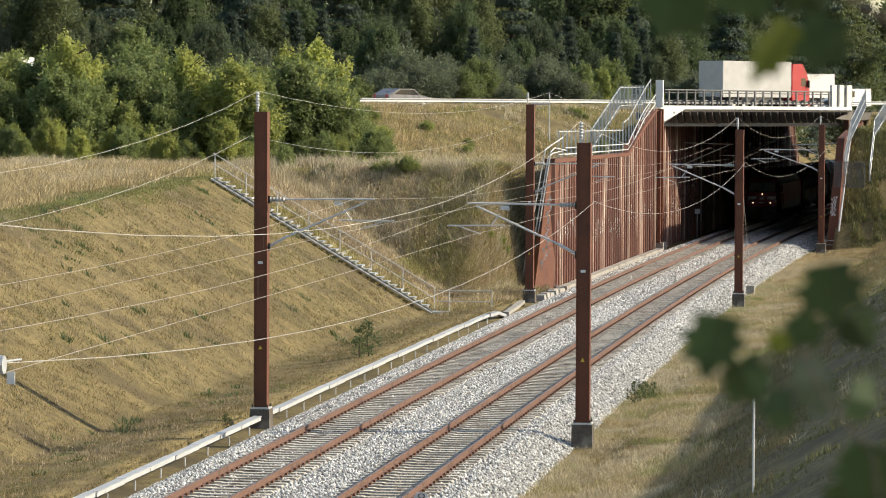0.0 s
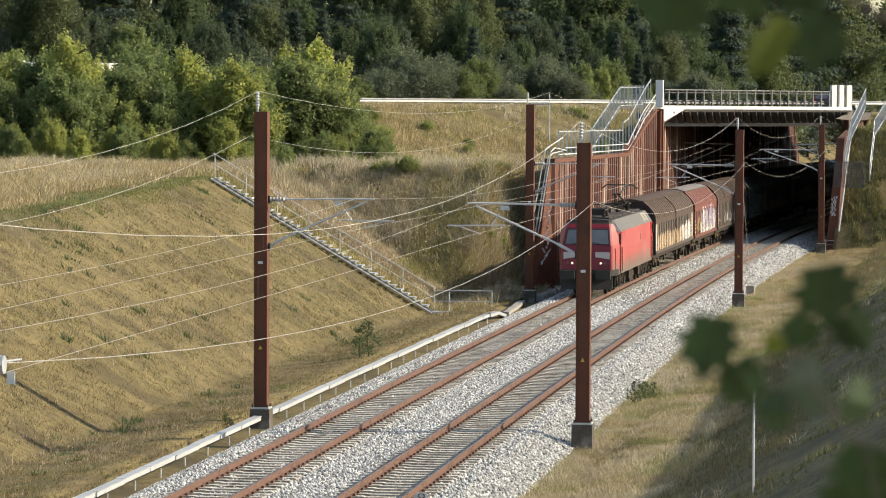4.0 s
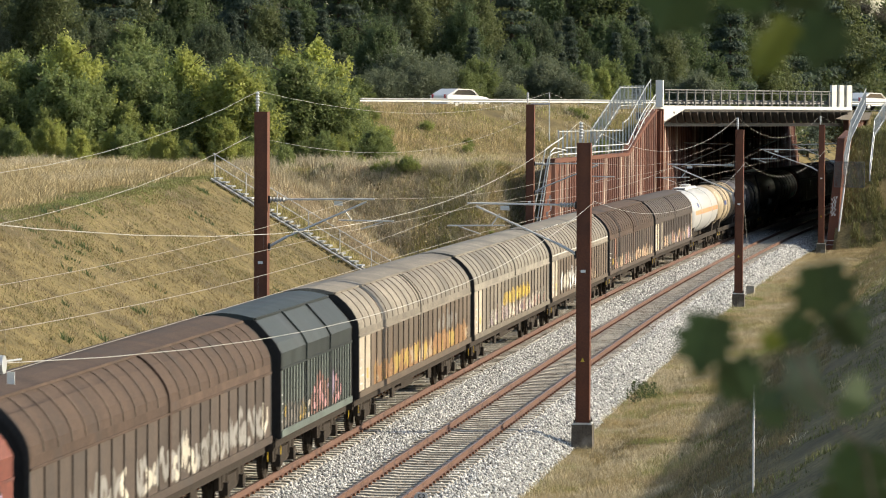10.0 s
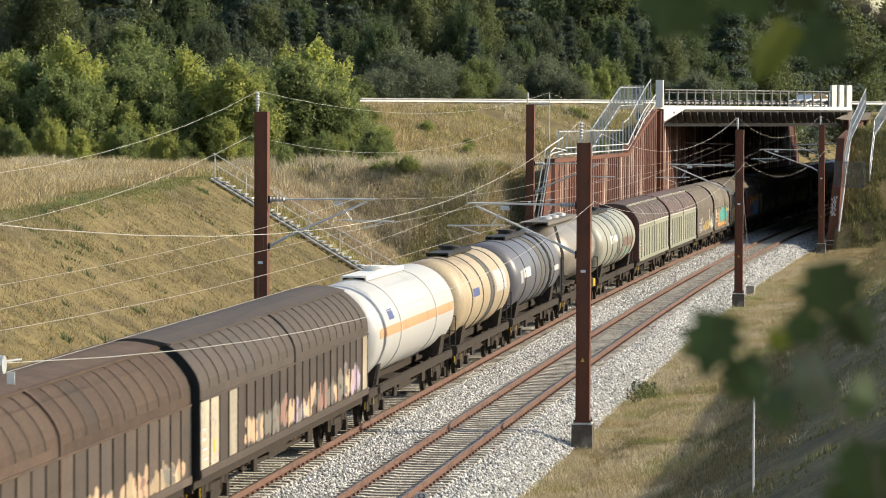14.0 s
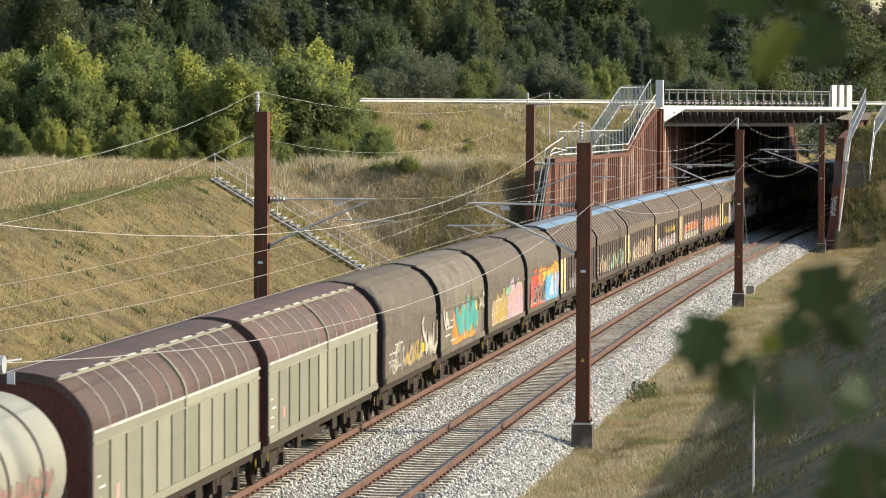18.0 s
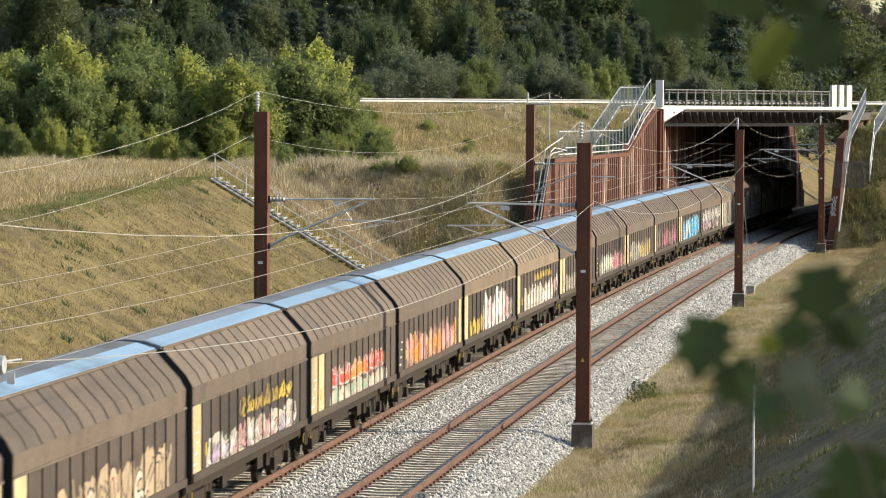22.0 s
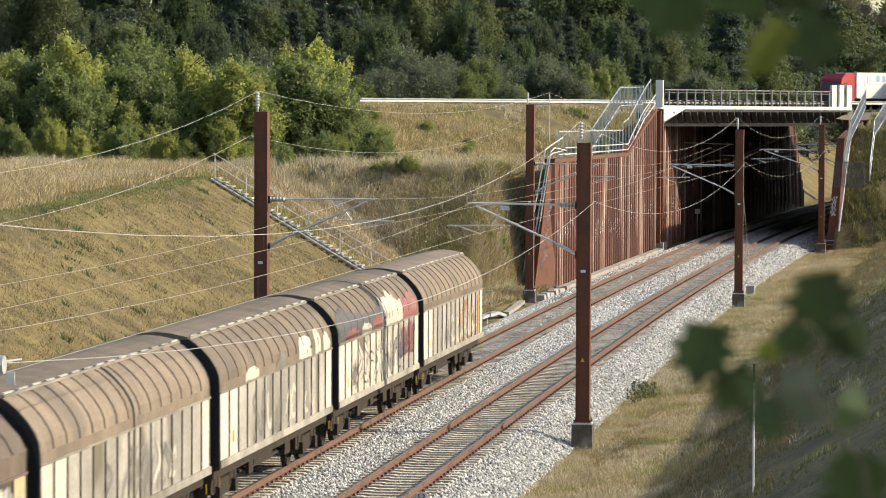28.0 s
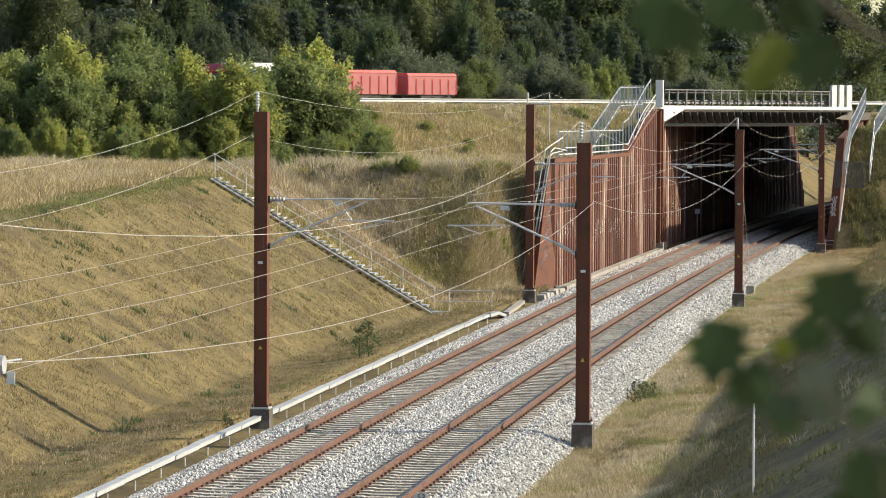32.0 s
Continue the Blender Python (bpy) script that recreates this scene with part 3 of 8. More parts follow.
for k, (du, top) in enumerate(((0.0, 7.0), (0.28, 6.6), (0.5, 6.9))):
    part("rail_tube", Mesh().tube([at(40.0, -7.15 + du, -0.5), at(40.0, -5.86 + du * 0.6, top - 0.1), at(41.2, -5.74 + du * 0.5, top + 0.1), at(46.5, -5.72 + 0.1 * k, top + 0.5 - 0.3 * k)], 0.035), M_GALVW, st)
for z in (0.5, 1.9, 3.3, 4.7, 6.1):
    part("cross_tube", Mesh().tube([at(40.0, -7.1 + 0.172 * z, z), at(40.0, -6.62 + 0.152 * z, z)], 0.025), M_GALVW, st)
# ---------------------------------------------------------------- masts and overhead line
CONTACT, MESS = 5.45, 6.40


def mast(s, u, ztop, zbase=-0.62, w=0.40):
    ob = thing("catenary_mast", "weathering-steel box mast on a concrete block", "mast", "masts along the railway", m=stand(s, u, zbase))
    h = ztop - zbase
    side = 1 if u > 0 else -1
    part("foundation", Mesh().box((0, 0, 0.02), (0.64, 0.64, 1.16), taper=0.93), M_FOOT, ob, "weathered concrete foundation")
    part("base_plate", Mesh().box((0, 0, 0.625), (0.56, 0.56, 0.05)), M_GALVW, ob)
    for x in (-0.23, 0.23):
        for y in (-0.23, 0.23):
            part("anchor_bolt", Mesh().rod((x, y, 0.62), (x, y, 0.74), 0.025, 6), M_BLACK, ob)
    a, b, c = w / 2, w / 2 - 0.03, w * 0.45
    ring = [(-a, -a), (-b, -a), (-b, -c), (b, -c), (b, -a), (a, -a), (a, a), (b, a), (b, c), (-b, c), (-b, a), (-a, a)]
    po = Mesh().sweep(ring, [lambda p, q: Vector((p, q, 0.64)), lambda p, q: Vector((p, q, h))])
    part("post", po, M_CORTEN, ob)
    part("warning_sign", Mesh().add([(-0.06, -w / 2 - 0.012, 2.42), (0.06, -w / 2 - 0.012, 2.42), (0, -w / 2 - 0.012, 2.54), (-0.06, -w / 2 - 0.002, 2.42), (0.06, -w / 2 - 0.002, 2.42), (0, -w / 2 - 0.002, 2.54)], [(0, 1, 2), (5, 4, 3), (0, 3, 4, 1), (1, 4, 5, 2), (2, 5, 3, 0)]), M_SIGN, ob, "small yellow warning triangle")
    part("number_plate", Mesh().box((0, -w / 2 - 0.02, 5.05), (0.14, 0.03, 0.08)), M_WHITE, ob)
    # insulator for the top wire
    it = Mesh()
    x = side * 0.02 - 0.12
    it.box((x, 0, h + 0.08), (0.05, 0.05, 0.2)).lathe([(0.0, 0.1), (0.04, 0.1)] + [(0.07 if k % 2 else 0.035, 0.14 + 0.045 * k) for k in range(10)] + [(0.0, 0.62)], 8, Matrix.Translation((x, 0, h)))
    part("top_insulator", it, M_GALV, ob)
    # cantilever over the track
    q = -side
    tip = side * HALF - u
    zb = 0.62
    zt, zl, zs = 6.34 + zb, 4.9 + zb, CONTACT + 0.12 + zb
    part("top_tube", Mesh().rod((q * 0.2, 0, zt), (tip + q * 0.35, 0, zt + 0.03), 0.029), M_GALVW, ob)
    part("top_tube_insulator", Mesh().lathe([(0.03, 0)] + [(0.085 if k % 2 else 0.04, 0.05 * k) for k in range(1, 11)] + [(0.03, 0.55)], 8, Matrix.Translation((q * 0.22, 0, zt)) @ Matrix.Rotation(q * math.pi / 2, 4, 'Y')), M_RAILING, ob)
    part("stay_tube", Mesh().rod((q * 0.75, 0, zl + 0.30), (tip + q * 0.10, 0, zt - 0.05), 0.031).rod((q * 0.2, 0, zl), (q * 0.78, 0, zl + 0.32), 0.045), M_GALVW, ob)
    part("steady_arm", Mesh().rod((tip - q * 0.75, 0, zs + 0.16), (tip + q * 0.95, 0, zs + 0.14), 0.022).rod((tip - q * 0.6, 0, zs + 0.5), (tip - q * 0.35, 0, zs + 0.16), 0.02).rod((tip + q * 0.6, 0, zs + 0.12), (tip - q * 0.05, 0, zs - 0.10), 0.016), M_GALVW, ob)
    part("section_plate", Mesh().box((tip - q * 0.75, -0.04, zt - 0.10), (0.26, 0.03, 0.13)), M_GALVW, ob)
    for z in (zl, zt):
        part("stay_bracket", Mesh().box((q * 0.22, 0, z), (0.08, 0.14, 0.22)), M_BLACK, ob)
    return ob


M_SIGN = surf("yellow_sign", (0.60, 0.42, 0.03), (0.68, 0.48, 0.05), 8, 0.5, 0.0)
WEST = [(-110.5, -5.2, 9.0), (-39.6, -5.1, 9.0), (29.6, -5.3, 9.3)]
EAST = [(-110.5, 5.2, 8.2), (-42.9, 5.05, 8.15), (29.0, 5.2, 8.1), (94.0, 5.8, 8.05)]
for s, u, z in WEST + EAST:
    mast(s, u, z)


def wire(name, pts, sag, r, label="", n=14, drops=None, metal=None):
    """A sagging wire over its supports; drops gives the lower wire on which droppers end."""
    ob = thing(name, label or "thin metal overhead wire", "overhead wire", "overhead wires", kind="structure")
    for (a, b), g in zip(zip(pts[:-1], pts[1:]), sag if isinstance(sag, (list, tuple)) else [sag] * 9):
        line = []
        for i in range(n + 1):
            t = i / n
            p = at(a[0] + (b[0] - a[0]) * t, a[1] + (b[1] - a[1]) * t, a[2] + (b[2] - a[2]) * t - 4 * g * t * (1 - t))
            line.append(p)
        part("wire_span", Mesh().tube(line, r, 5), metal or M_WIRE, ob)
        if drops:
            for i in range(1, n):
                if i % 2 == 1:
                    p = line[i]
                    part("dropper", Mesh().rod(p, Vector((p.x, p.y, drops)), 0.0028, 4), metal or M_WIRE, ob)
    return ob


arm = thing("feeder_arm", "galvanised outrigger arm with an upright insulator", "bracket", m=stand(29.6, -5.3, 0))
part("arm", Mesh().rod((0, 0, 9.32), (0.98, 0, 9.32), 0.035), M_GALV, arm)
part("upright", Mesh().rod((0.95, 0, 7.5), (0.95, 0, 9.9), 0.03), M_GALV, arm)
wire("feeder_wire", [(s, u - 0.12, z + 0.62) for s, u, z in WEST[:2]] + [(29.6, -4.35, 9.9), (97.5, -5.6, 9.0)], [2.0, 0.85, 0.5], 0.0055, "aluminium feeder wire on mast tops")
wire("feeder_wire", [(-110.5, 5.08, 8.1)] + [(s, u - 0.12, z + 0.62) for s, u, z in EAST[1:]] + [(160, 5.6, 7.4)], [1.3, 1.25, 1.25, 0.4], 0.0055, "aluminium feeder wire on mast tops")
wire("return_wire", [(-110.5, -5.5, 8.25), (-39.6, -5.45, 8.27), (29.6, -5.7, 8.5)], [1.8, 1.0], 0.0055, "aluminium return wire along the masts")
wire("return_wire", [(-107.6, 5.2, 6.45), (-42.9, 5.35, 6.45), (29.0, 5.5, 6.48), (94.0, 6.1, 6.4)], [1.0, 1.2, 1.2], 0.0055, "aluminium return wire along the masts")
for side, sup in ((-1, [-110.5, -39.6, 29.6, 97, 160, 230]), (1, [-110.5, -42.9, 29.0, 94, 160, 230])):
    u = side * HALF
    zz = [0.12, -0.12]
    ms_pts = [(s, u + 0.2 * (-1) ** i, MESS) for i, s in enumerate(sup)]
    wire("messenger_wire", ms_pts, 0.55, 0.006, "bronze messenger wire with droppers", drops=CONTACT, metal=M_COPPER)
    wire("contact_wire", [(s, u + 0.2 * (-1) ** i, CONTACT) for i, s in enumerate(sup)], 0.03, 0.006, "copper contact wire above the track", metal=M_COPPER)
# brackets for the wires within the underpass
for s in (112, 150):
    for u, q in ((WALL_L + 0.35, 1), (WALL_R - 0.3, -1)):
        br = thing("wall_bracket", "galvanised cantilever bracket on the underpass wall", "bracket", "catenary brackets", m=stand(s, u, 0))
        part("top_tube", Mesh().rod((0, 0, 6.6), (q * 3.6, 0, 6.5), 0.035), M_GALVW, br)
        part("stay_tube", Mesh().rod((0, 0, 5.0), (q * 3.3, 0, 6.45), 0.04), M_GALVW, br)
        part("steady_arm", Mesh().rod((q * 2.6, 0, 5.7), (q * 4.3, 0, 5.65), 0.022), M_GALVW, br)
# tensioning wheel and plate of the east return wire
tw = thing("tension_insulator", "grey wire tensioning insulator with a white plate", "insulator", m=stand(-107.7, 5.2, 6.44))
part("wheel", Mesh().lathe([(0.0, -0.05), (0.05, -0.05), (0.10, -0.03), (0.10, 0.03), (0.0, 0.03)], 14, None, 'X'), M_GALV, tw)
part("plate", Mesh().box((0.10, 0.0, -0.14), (0.085, 0.015, 0.13)), M_WHITE, tw, "white plate")
part("hanger", Mesh().rod((0, -0.5, 0.05), (0, 0.8, 0), 0.012), M_GALV, tw)
part("stay", Mesh().rod((0, 0, 0), (-0.1, -4.2, 0.3), 0.015), M_GALV, tw)
# small guy wires with footing, signs and posts by the track
gy = thing("guy_wire", "steel guy wire with a concrete footing beside the mast", "guy wire", m=stand(41.1, 5.0, -0.62))
part("footing", Mesh().box((0, 0, 0.15), (0.42, 0.42, 0.5)), M_CONC, gy)
part("stay_wire", Mesh().rod((0, 0, 0.4), (0.15, -11.8, 8.3), 0.012, 6), M_WIRE, gy)
sg = thing("track_sign", "small white sign on a thin post by the wall", "sign", m=stand(116, -4.9, -0.6))
part("post", Mesh().rod((0, 0, 0), (0, 0, 2.2), 0.03), M_GALV, sg)
part("plate", Mesh().box((0, -0.04, 2.05), (0.36, 0.02, 0.36)), M_WHITE, sg)
km = thing("distance_marker", "small pale grey plate with the number 53 on a post", "sign", m=stand(-63.0, 3.25, -0.45))
part("post", Mesh().rod((0, 0, 0), (0, 0, 0.45), 0.025), M_GALV, km)
part("plate", Mesh().sweep([(-0.17, 0.38), (0.17, 0.38), (0.17, 0.52), (0.10, 0.60), (-0.10, 0.60), (-0.17, 0.52)], [lambda a, b: Vector((a, -0.05, b)), lambda a, b: Vector((a, -0.03, b))]), M_GALVW, km)
tx = bpy.data.curves.new("number", 'FONT')
tx.body, tx.size, tx.align_x = "53", 0.2, 'CENTER'
tx.materials.append(M_BLACK)
t_ob = new("number", tx)
t_ob.parent = km
t_ob.matrix_basis = Matrix.Translation((0, -0.056, 0.42)) @ Matrix.Rotation(math.pi / 2, 4, 'X')
# tall thin pole on the near bank
pl = thing("marker_pole", "thin white pole with a black tip on the bank", "pole", m=stand(-73.3, 11.49, 1.3))
part("pole", Mesh().rod((0, 0, -0.5), (0, 0, 2.36), 0.022, 8), M_WHITE, pl)
part("tip", Mesh().rod((0, 0, 2.36), (0, 0, 2.74), 0.025, 8), M_BLACK, pl)

# ---------------------------------------------------------------- cable trough on posts
M_LID = surf("dull_zinc_lid", (0.44, 0.46, 0.47), (0.60, 0.62, 0.63), 3, 0.55, 0.1, metal=0.25, rand=0.12)
tr = thing("cable_trough", "pale zinc cable trough on short posts along the track", "cable trough", kind="structure")
step = 3.0
for i, s in enumerate(np.arange(-112, 13, step)):
    a = s + 0.02
    jog = 0.02 * math.sin(i * 2.3)
    part("trough", Mesh().sweep([(-0.10, -0.35), (0.10, -0.35), (0.10, -0.24), (-0.10, -0.24)], [(lambda p, q, s=k: at(s, -5.14 + p + jog, q)) for k in (a, a + step - 0.04)]), M_GALVW, tr)
    part("lid", Mesh().sweep([(-0.125, -0.237), (0.125, -0.237), (0.125, -0.215), (-0.125, -0.215)], [(lambda p, q, s=k: at(s, -5.14 + p + jog, q)) for k in (a + 0.01, a + step - 0.05)]), M_LID, tr)
    part("trough_post", Mesh().rod(at(s + 1.0, -5.0, -0.85), at(s + 1.0, -5.0, -0.38), 0.025, 8), M_GALVW, tr)
for i, s in enumerate(np.arange(42, 93, 3.0)):
    part("trough", Mesh().sweep([(-0.22, -0.72), (0.22, -0.72), (0.22, -0.42), (-0.22, -0.42)], [(lambda p, q, s=k: at(s, -5.1 + p, q)) for k in (s, s + 2.95)]), M_CONC, tr)
part("trough", Mesh().sweep([(-0.14, -0.36), (0.14, -0.36), (0.14, -0.215), (-0.14, -0.215)], [lambda p, q: at(13.1, -5.12 + p, q), lambda p, q: at(15.0, -4.98 + p, q), lambda p, q: at(17.5, -4.98 + p, q - 0.28)]), M_LID, tr)
part("trough", Mesh().sweep([(-0.15, -0.50), (0.15, -0.50), (0.15, -0.34), (-0.15, -0.34)], [lambda p, q: at(18.5, -5.0 + p, q - 0.1), lambda p, q: at(22.0, -5.05 + p, q - 0.02), lambda p, q: at(25.5, -5.15 + p, q + 0.06), lambda p, q: at(26.2, -5.3 + p, q - 0.2)]), M_CONC, tr)
rb = Mesh()
for i in range(9):
    rb.box((-4.95 + 0.06 * math.sin(i * 2.1), 31.5 + i * 1.0, -0.50 + 0.05 * math.sin(i * 1.7)), (0.5, 0.95, 0.34), Matrix.Rotation(0.25 * math.sin(i * 3.3), 4, 'Z'), 0.8)
part("rough_footing", Mesh().add([at(v[1], v[0], v[2]) for v in rb.v], rb.f), M_CONC, tr, "rough pale concrete footing")

# ---------------------------------------------------------------- stair on the west slope
sr = thing("slope_stair", "galvanised steel stair with handrail up the grass slope", "stair", kind="structure")
nst = 33
tread = Mesh().box((0, 0, 0), (0.30, 0.85, 0.04)).box((0.14, 0, -0.03), (0.02, 0.85, 0.06)).data("tread")
for i in range(nst):
    t = (i + 0.5) / nst
    part("tread", tread, M_GALV, sr, m=stand(20.0, -8.9 - 10.4 * t, -0.35 + 6.15 * t))
for ds in (-0.43, 0.43):
    part("stringer", Mesh().rod(at(20 + ds, -8.7, -0.62), at(20 + ds, -19.4, 5.68), 0.06, 6), M_GALV, sr)
for off in (0.55, 1.05):
    part("handrail", Mesh().rod(at(20.45, -8.7, -0.5 + off), at(20.45, -19.5, 5.85 + off), 0.022, 6), M_GALVW, sr)
for i in range(8):
    t = i / 7
    part("stanchion", Mesh().rod(at(20.45, -8.7 - 10.7 * t, -1.3 + 6.3 * t), at(20.45, -8.7 - 10.7 * t, 0.55 + 6.3 * t), 0.024, 6), M_GALVW, sr)
pf = thing("stair_platform", "galvanised platform rail at the foot of the stair", "railing", kind="structure")
part("deck", Mesh().sweep([(-8.7, -0.62), (-5.9, -0.62), (-5.9, -0.55), (-8.7, -0.55)], [(lambda a, b, s=s: at(s, a, b)) for s in (19.6, 20.5)]), M_GALV, pf)
for off in (-0.1, 0.42):
    part("rail_tube", Mesh().rod(at(20.5, -8.6, off), at(20.5, -5.9, off), 0.025, 6), M_GALVW, pf)
for u in (-8.0, -5.95):
    part("stanchion", Mesh().rod(at(20.5, u, -0.8), at(20.5, u, 0.45), 0.025, 6), M_GALVW, pf)

# ---------------------------------------------------------------- crash barrier
bar = thing("crash_barrier", "galvanised steel crash barrier along the motorway", "crash barrier", kind="structure")
BEAM = [(0.0, 0.50), (0.05, 0.53), (0.0, 0.61), (0.0, 0.63), (0.05, 0.71), (0.0, 0.76), (-0.03, 0.76), (-0.03, 0.50)]
post = Mesh().box((0, 0, 0.32), (0.06, 0.12, 0.74)).data("post")
for i, a in enumerate(np.arange(-90, 140, 4.0)):
    part("post", post, M_GALV, bar, m=Matrix.Translation(road_at(a, 0.05, ZR)))
    part("beam", Mesh().sweep([(-p, q) for p, q in BEAM], [(lambda p, q, a=k: road_at(a, p, ZR + q)) for k in (a - 0.02, a + 3.98)]), M_RAILING, bar)
# edge line and lane dashes
tagged(strip("road_edge_line", 3.4, 3.6, ZR + 0.052, M_WHITE, thick=0.004), "white painted line", "road marking", kind="structure")
# ---------------------------------------------------------------- greenery
def leaf_mat(name, c, var=0.18, trans=0.5):
    return surf(name, tuple(x * 0.75 for x in c), tuple(x * 1.25 for x in c), 0.8, 0.7, 0.0, island=var, trans=trans, rand=0.16)


M_LEAF = leaf_mat("leaf_green", (0.105, 0.147, 0.064))
M_LEAF2 = leaf_mat("leaf_olive", (0.135, 0.163, 0.068))
M_LEAF3 = leaf_mat("leaf_light", (0.15, 0.192, 0.077))
M_LEAF4 = leaf_mat("leaf_dull", (0.098, 0.13, 0.071))
M_SHRUB = leaf_mat("shrub_green", (0.275, 0.315, 0.102))
M_SHRUBY = leaf_mat("shrub_yellow_green", (0.345, 0.375, 0.105))
M_SHRUBD = leaf_mat("shrub_deep_green", (0.21, 0.26, 0.097))
M_WILLOW = leaf_mat("leaf_silver", (0.15, 0.178, 0.11))
M_NEEDLE = leaf_mat("needle_green", (0.078, 0.112, 0.08))
M_BARK = surf("bark", (0.07, 0.055, 0.04), (0.13, 0.105, 0.08), 6, 0.9, 0.6)
M_STRAW = leaf_mat("dry_grass_blades", (0.27, 0.214, 0.105), 0.45, 0.25)
M_PALEGRASS = leaf_mat("tall_pale_grass", (0.45, 0.365, 0.205), 0.3, 0.25)
M_BLEACHED = leaf_mat("bleached_straw", (0.56, 0.49, 0.34), 0.25, 0.25)
M_BRUSH = leaf_mat("grey_brown_brush", (0.50, 0.41, 0.275), 0.35, 0.25)
M_BANK = leaf_mat("olive_bank_grass", (0.33, 0.30, 0.125), 0.4, 0.25)
M_HEATH = leaf_mat("dark_heath", (0.16, 0.118, 0.075), 0.35, 0.25)
M_TURF = leaf_mat("fresh_green_turf", (0.25, 0.275, 0.095), 0.25, 0.25)
M_GREENGRASS = leaf_mat("green_grass_blades", (0.175, 0.175, 0.066), 0.35, 0.25)


def quads(c, size, r, out):
    """Leaf-like quads at the points c, turned roughly towards the directions out."""
    n = len(c)
    nn = out + r.normal(size=(n, 3)) * 0.6
    a = np.cross(nn, r.normal(size=(n, 3)))
    a /= np.linalg.norm(a, axis=1)[:, None]
    b = np.cross(nn, a)
    b /= np.linalg.norm(b, axis=1)[:, None]
    s = (size * r.uniform(0.6, 1.3, n))[:, None]
    w = s * r.uniform(0.35, 0.6, n)[:, None]
    v = np.stack([c - a * s, c + b * w, c + a * s, c - b * w], 1).reshape(-1, 3)
    return v, np.arange(4 * n).reshape(-1, 4)


def crown_points(r, h, base, rad, lobes, per):
    """Leaf places on many uneven lobes that fill a crown between the heights base and h, and the way each leaf faces."""
    ph = r.uniform(0, 6.28, 4)
    pts, outs = [], []
    for i in range(lobes):
        t = (i + r.uniform(0.2, 0.8)) / lobes
        a = i * 2.4 + r.uniform(-0.5, 0.5)
        prof = math.sin(math.pi * min(1.0, 0.16 + 0.80 * t)) ** 0.7
        lob = 1 + 0.25 * math.sin(2 * a + ph[0] + 3 * t) + 0.18 * math.sin(3 * a + ph[1] - 5 * t)
        q = rad * prof * lob * r.uniform(0.35, 1.0)
        c = np.array([q * math.cos(a), q * math.sin(a), base + (h - base) * (0.06 + 0.88 * t)])
        lr = rad * r.uniform(0.17, 0.33) * (0.75 + 0.35 * prof)
        d = r.normal(size=(per, 3))
        d /= np.linalg.norm(d, axis=1)[:, None]
        d[:, 2] = np.abs(d[:, 2]) * np.where(r.uniform(size=per) < 0.75, 1, -1)
        k = r.uniform(0.35, 1.2, (per, 1)) * (1 + 0.2 * np.sin(5 * d[:, :1] + ph[2]) * np.sin(4 * d[:, 1:2] + ph[3]))
        pts.append(c + d * lr * k * np.array([1.05, 1.05, 1.1]))
        outs.append(d * 0.9 + np.array([0, 0, 0.2]))
    # sprays that reach out of the crown
    for i in range(lobes):
        c = pts[i].mean(0)
        axis = np.array([c[0], c[1], 0.0]) / max(rad, 0.1) * r.uniform(0.2, 0.9) + np.array([r.normal() * 0.3, r.normal() * 0.3, r.uniform(0.5, 1.2)])
        axis /= np.linalg.norm(axis)
        m = per // 4
        t = r.uniform(0.15, 1.0, (m, 1))
        pts.append(c + axis * t * rad * r.uniform(0.35, 0.62) + r.normal(size=(m, 3)) * rad * 0.045)
        outs.append(np.tile(axis, (m, 1)) * 0.4 + r.normal(size=(m, 3)) * 0.5)
    out = np.concatenate(outs)
    return np.concatenate(pts), out / np.linalg.norm(out, axis=1)[:, None]


def trunk_mesh(r, h, rad, base):
    ms = Mesh()
    p = Vector((0, 0, -0.4))
    k = 0.03 * h
    for i in range(6):
        q = Vector((r.uniform(-1, 1) * 0.02 * h, r.uniform(-1, 1) * 0.02 * h, h * 0.9 * (i + 1) / 6))
        ms.rod(p, q, 0.022 * h * (1 - i / 7), 7, 0.022 * h * (1 - (i + 1) / 7))
        if q.z > base * 0.7:
            for j in range(3):
                a = r.uniform(0, 6.28)
                ms.rod(q, q + Vector((math.cos(a) * rad * 0.7, math.sin(a) * rad * 0.7, h * 0.10)), 0.006 * h, 5, 0.002 * h)
        p = q
    return ms


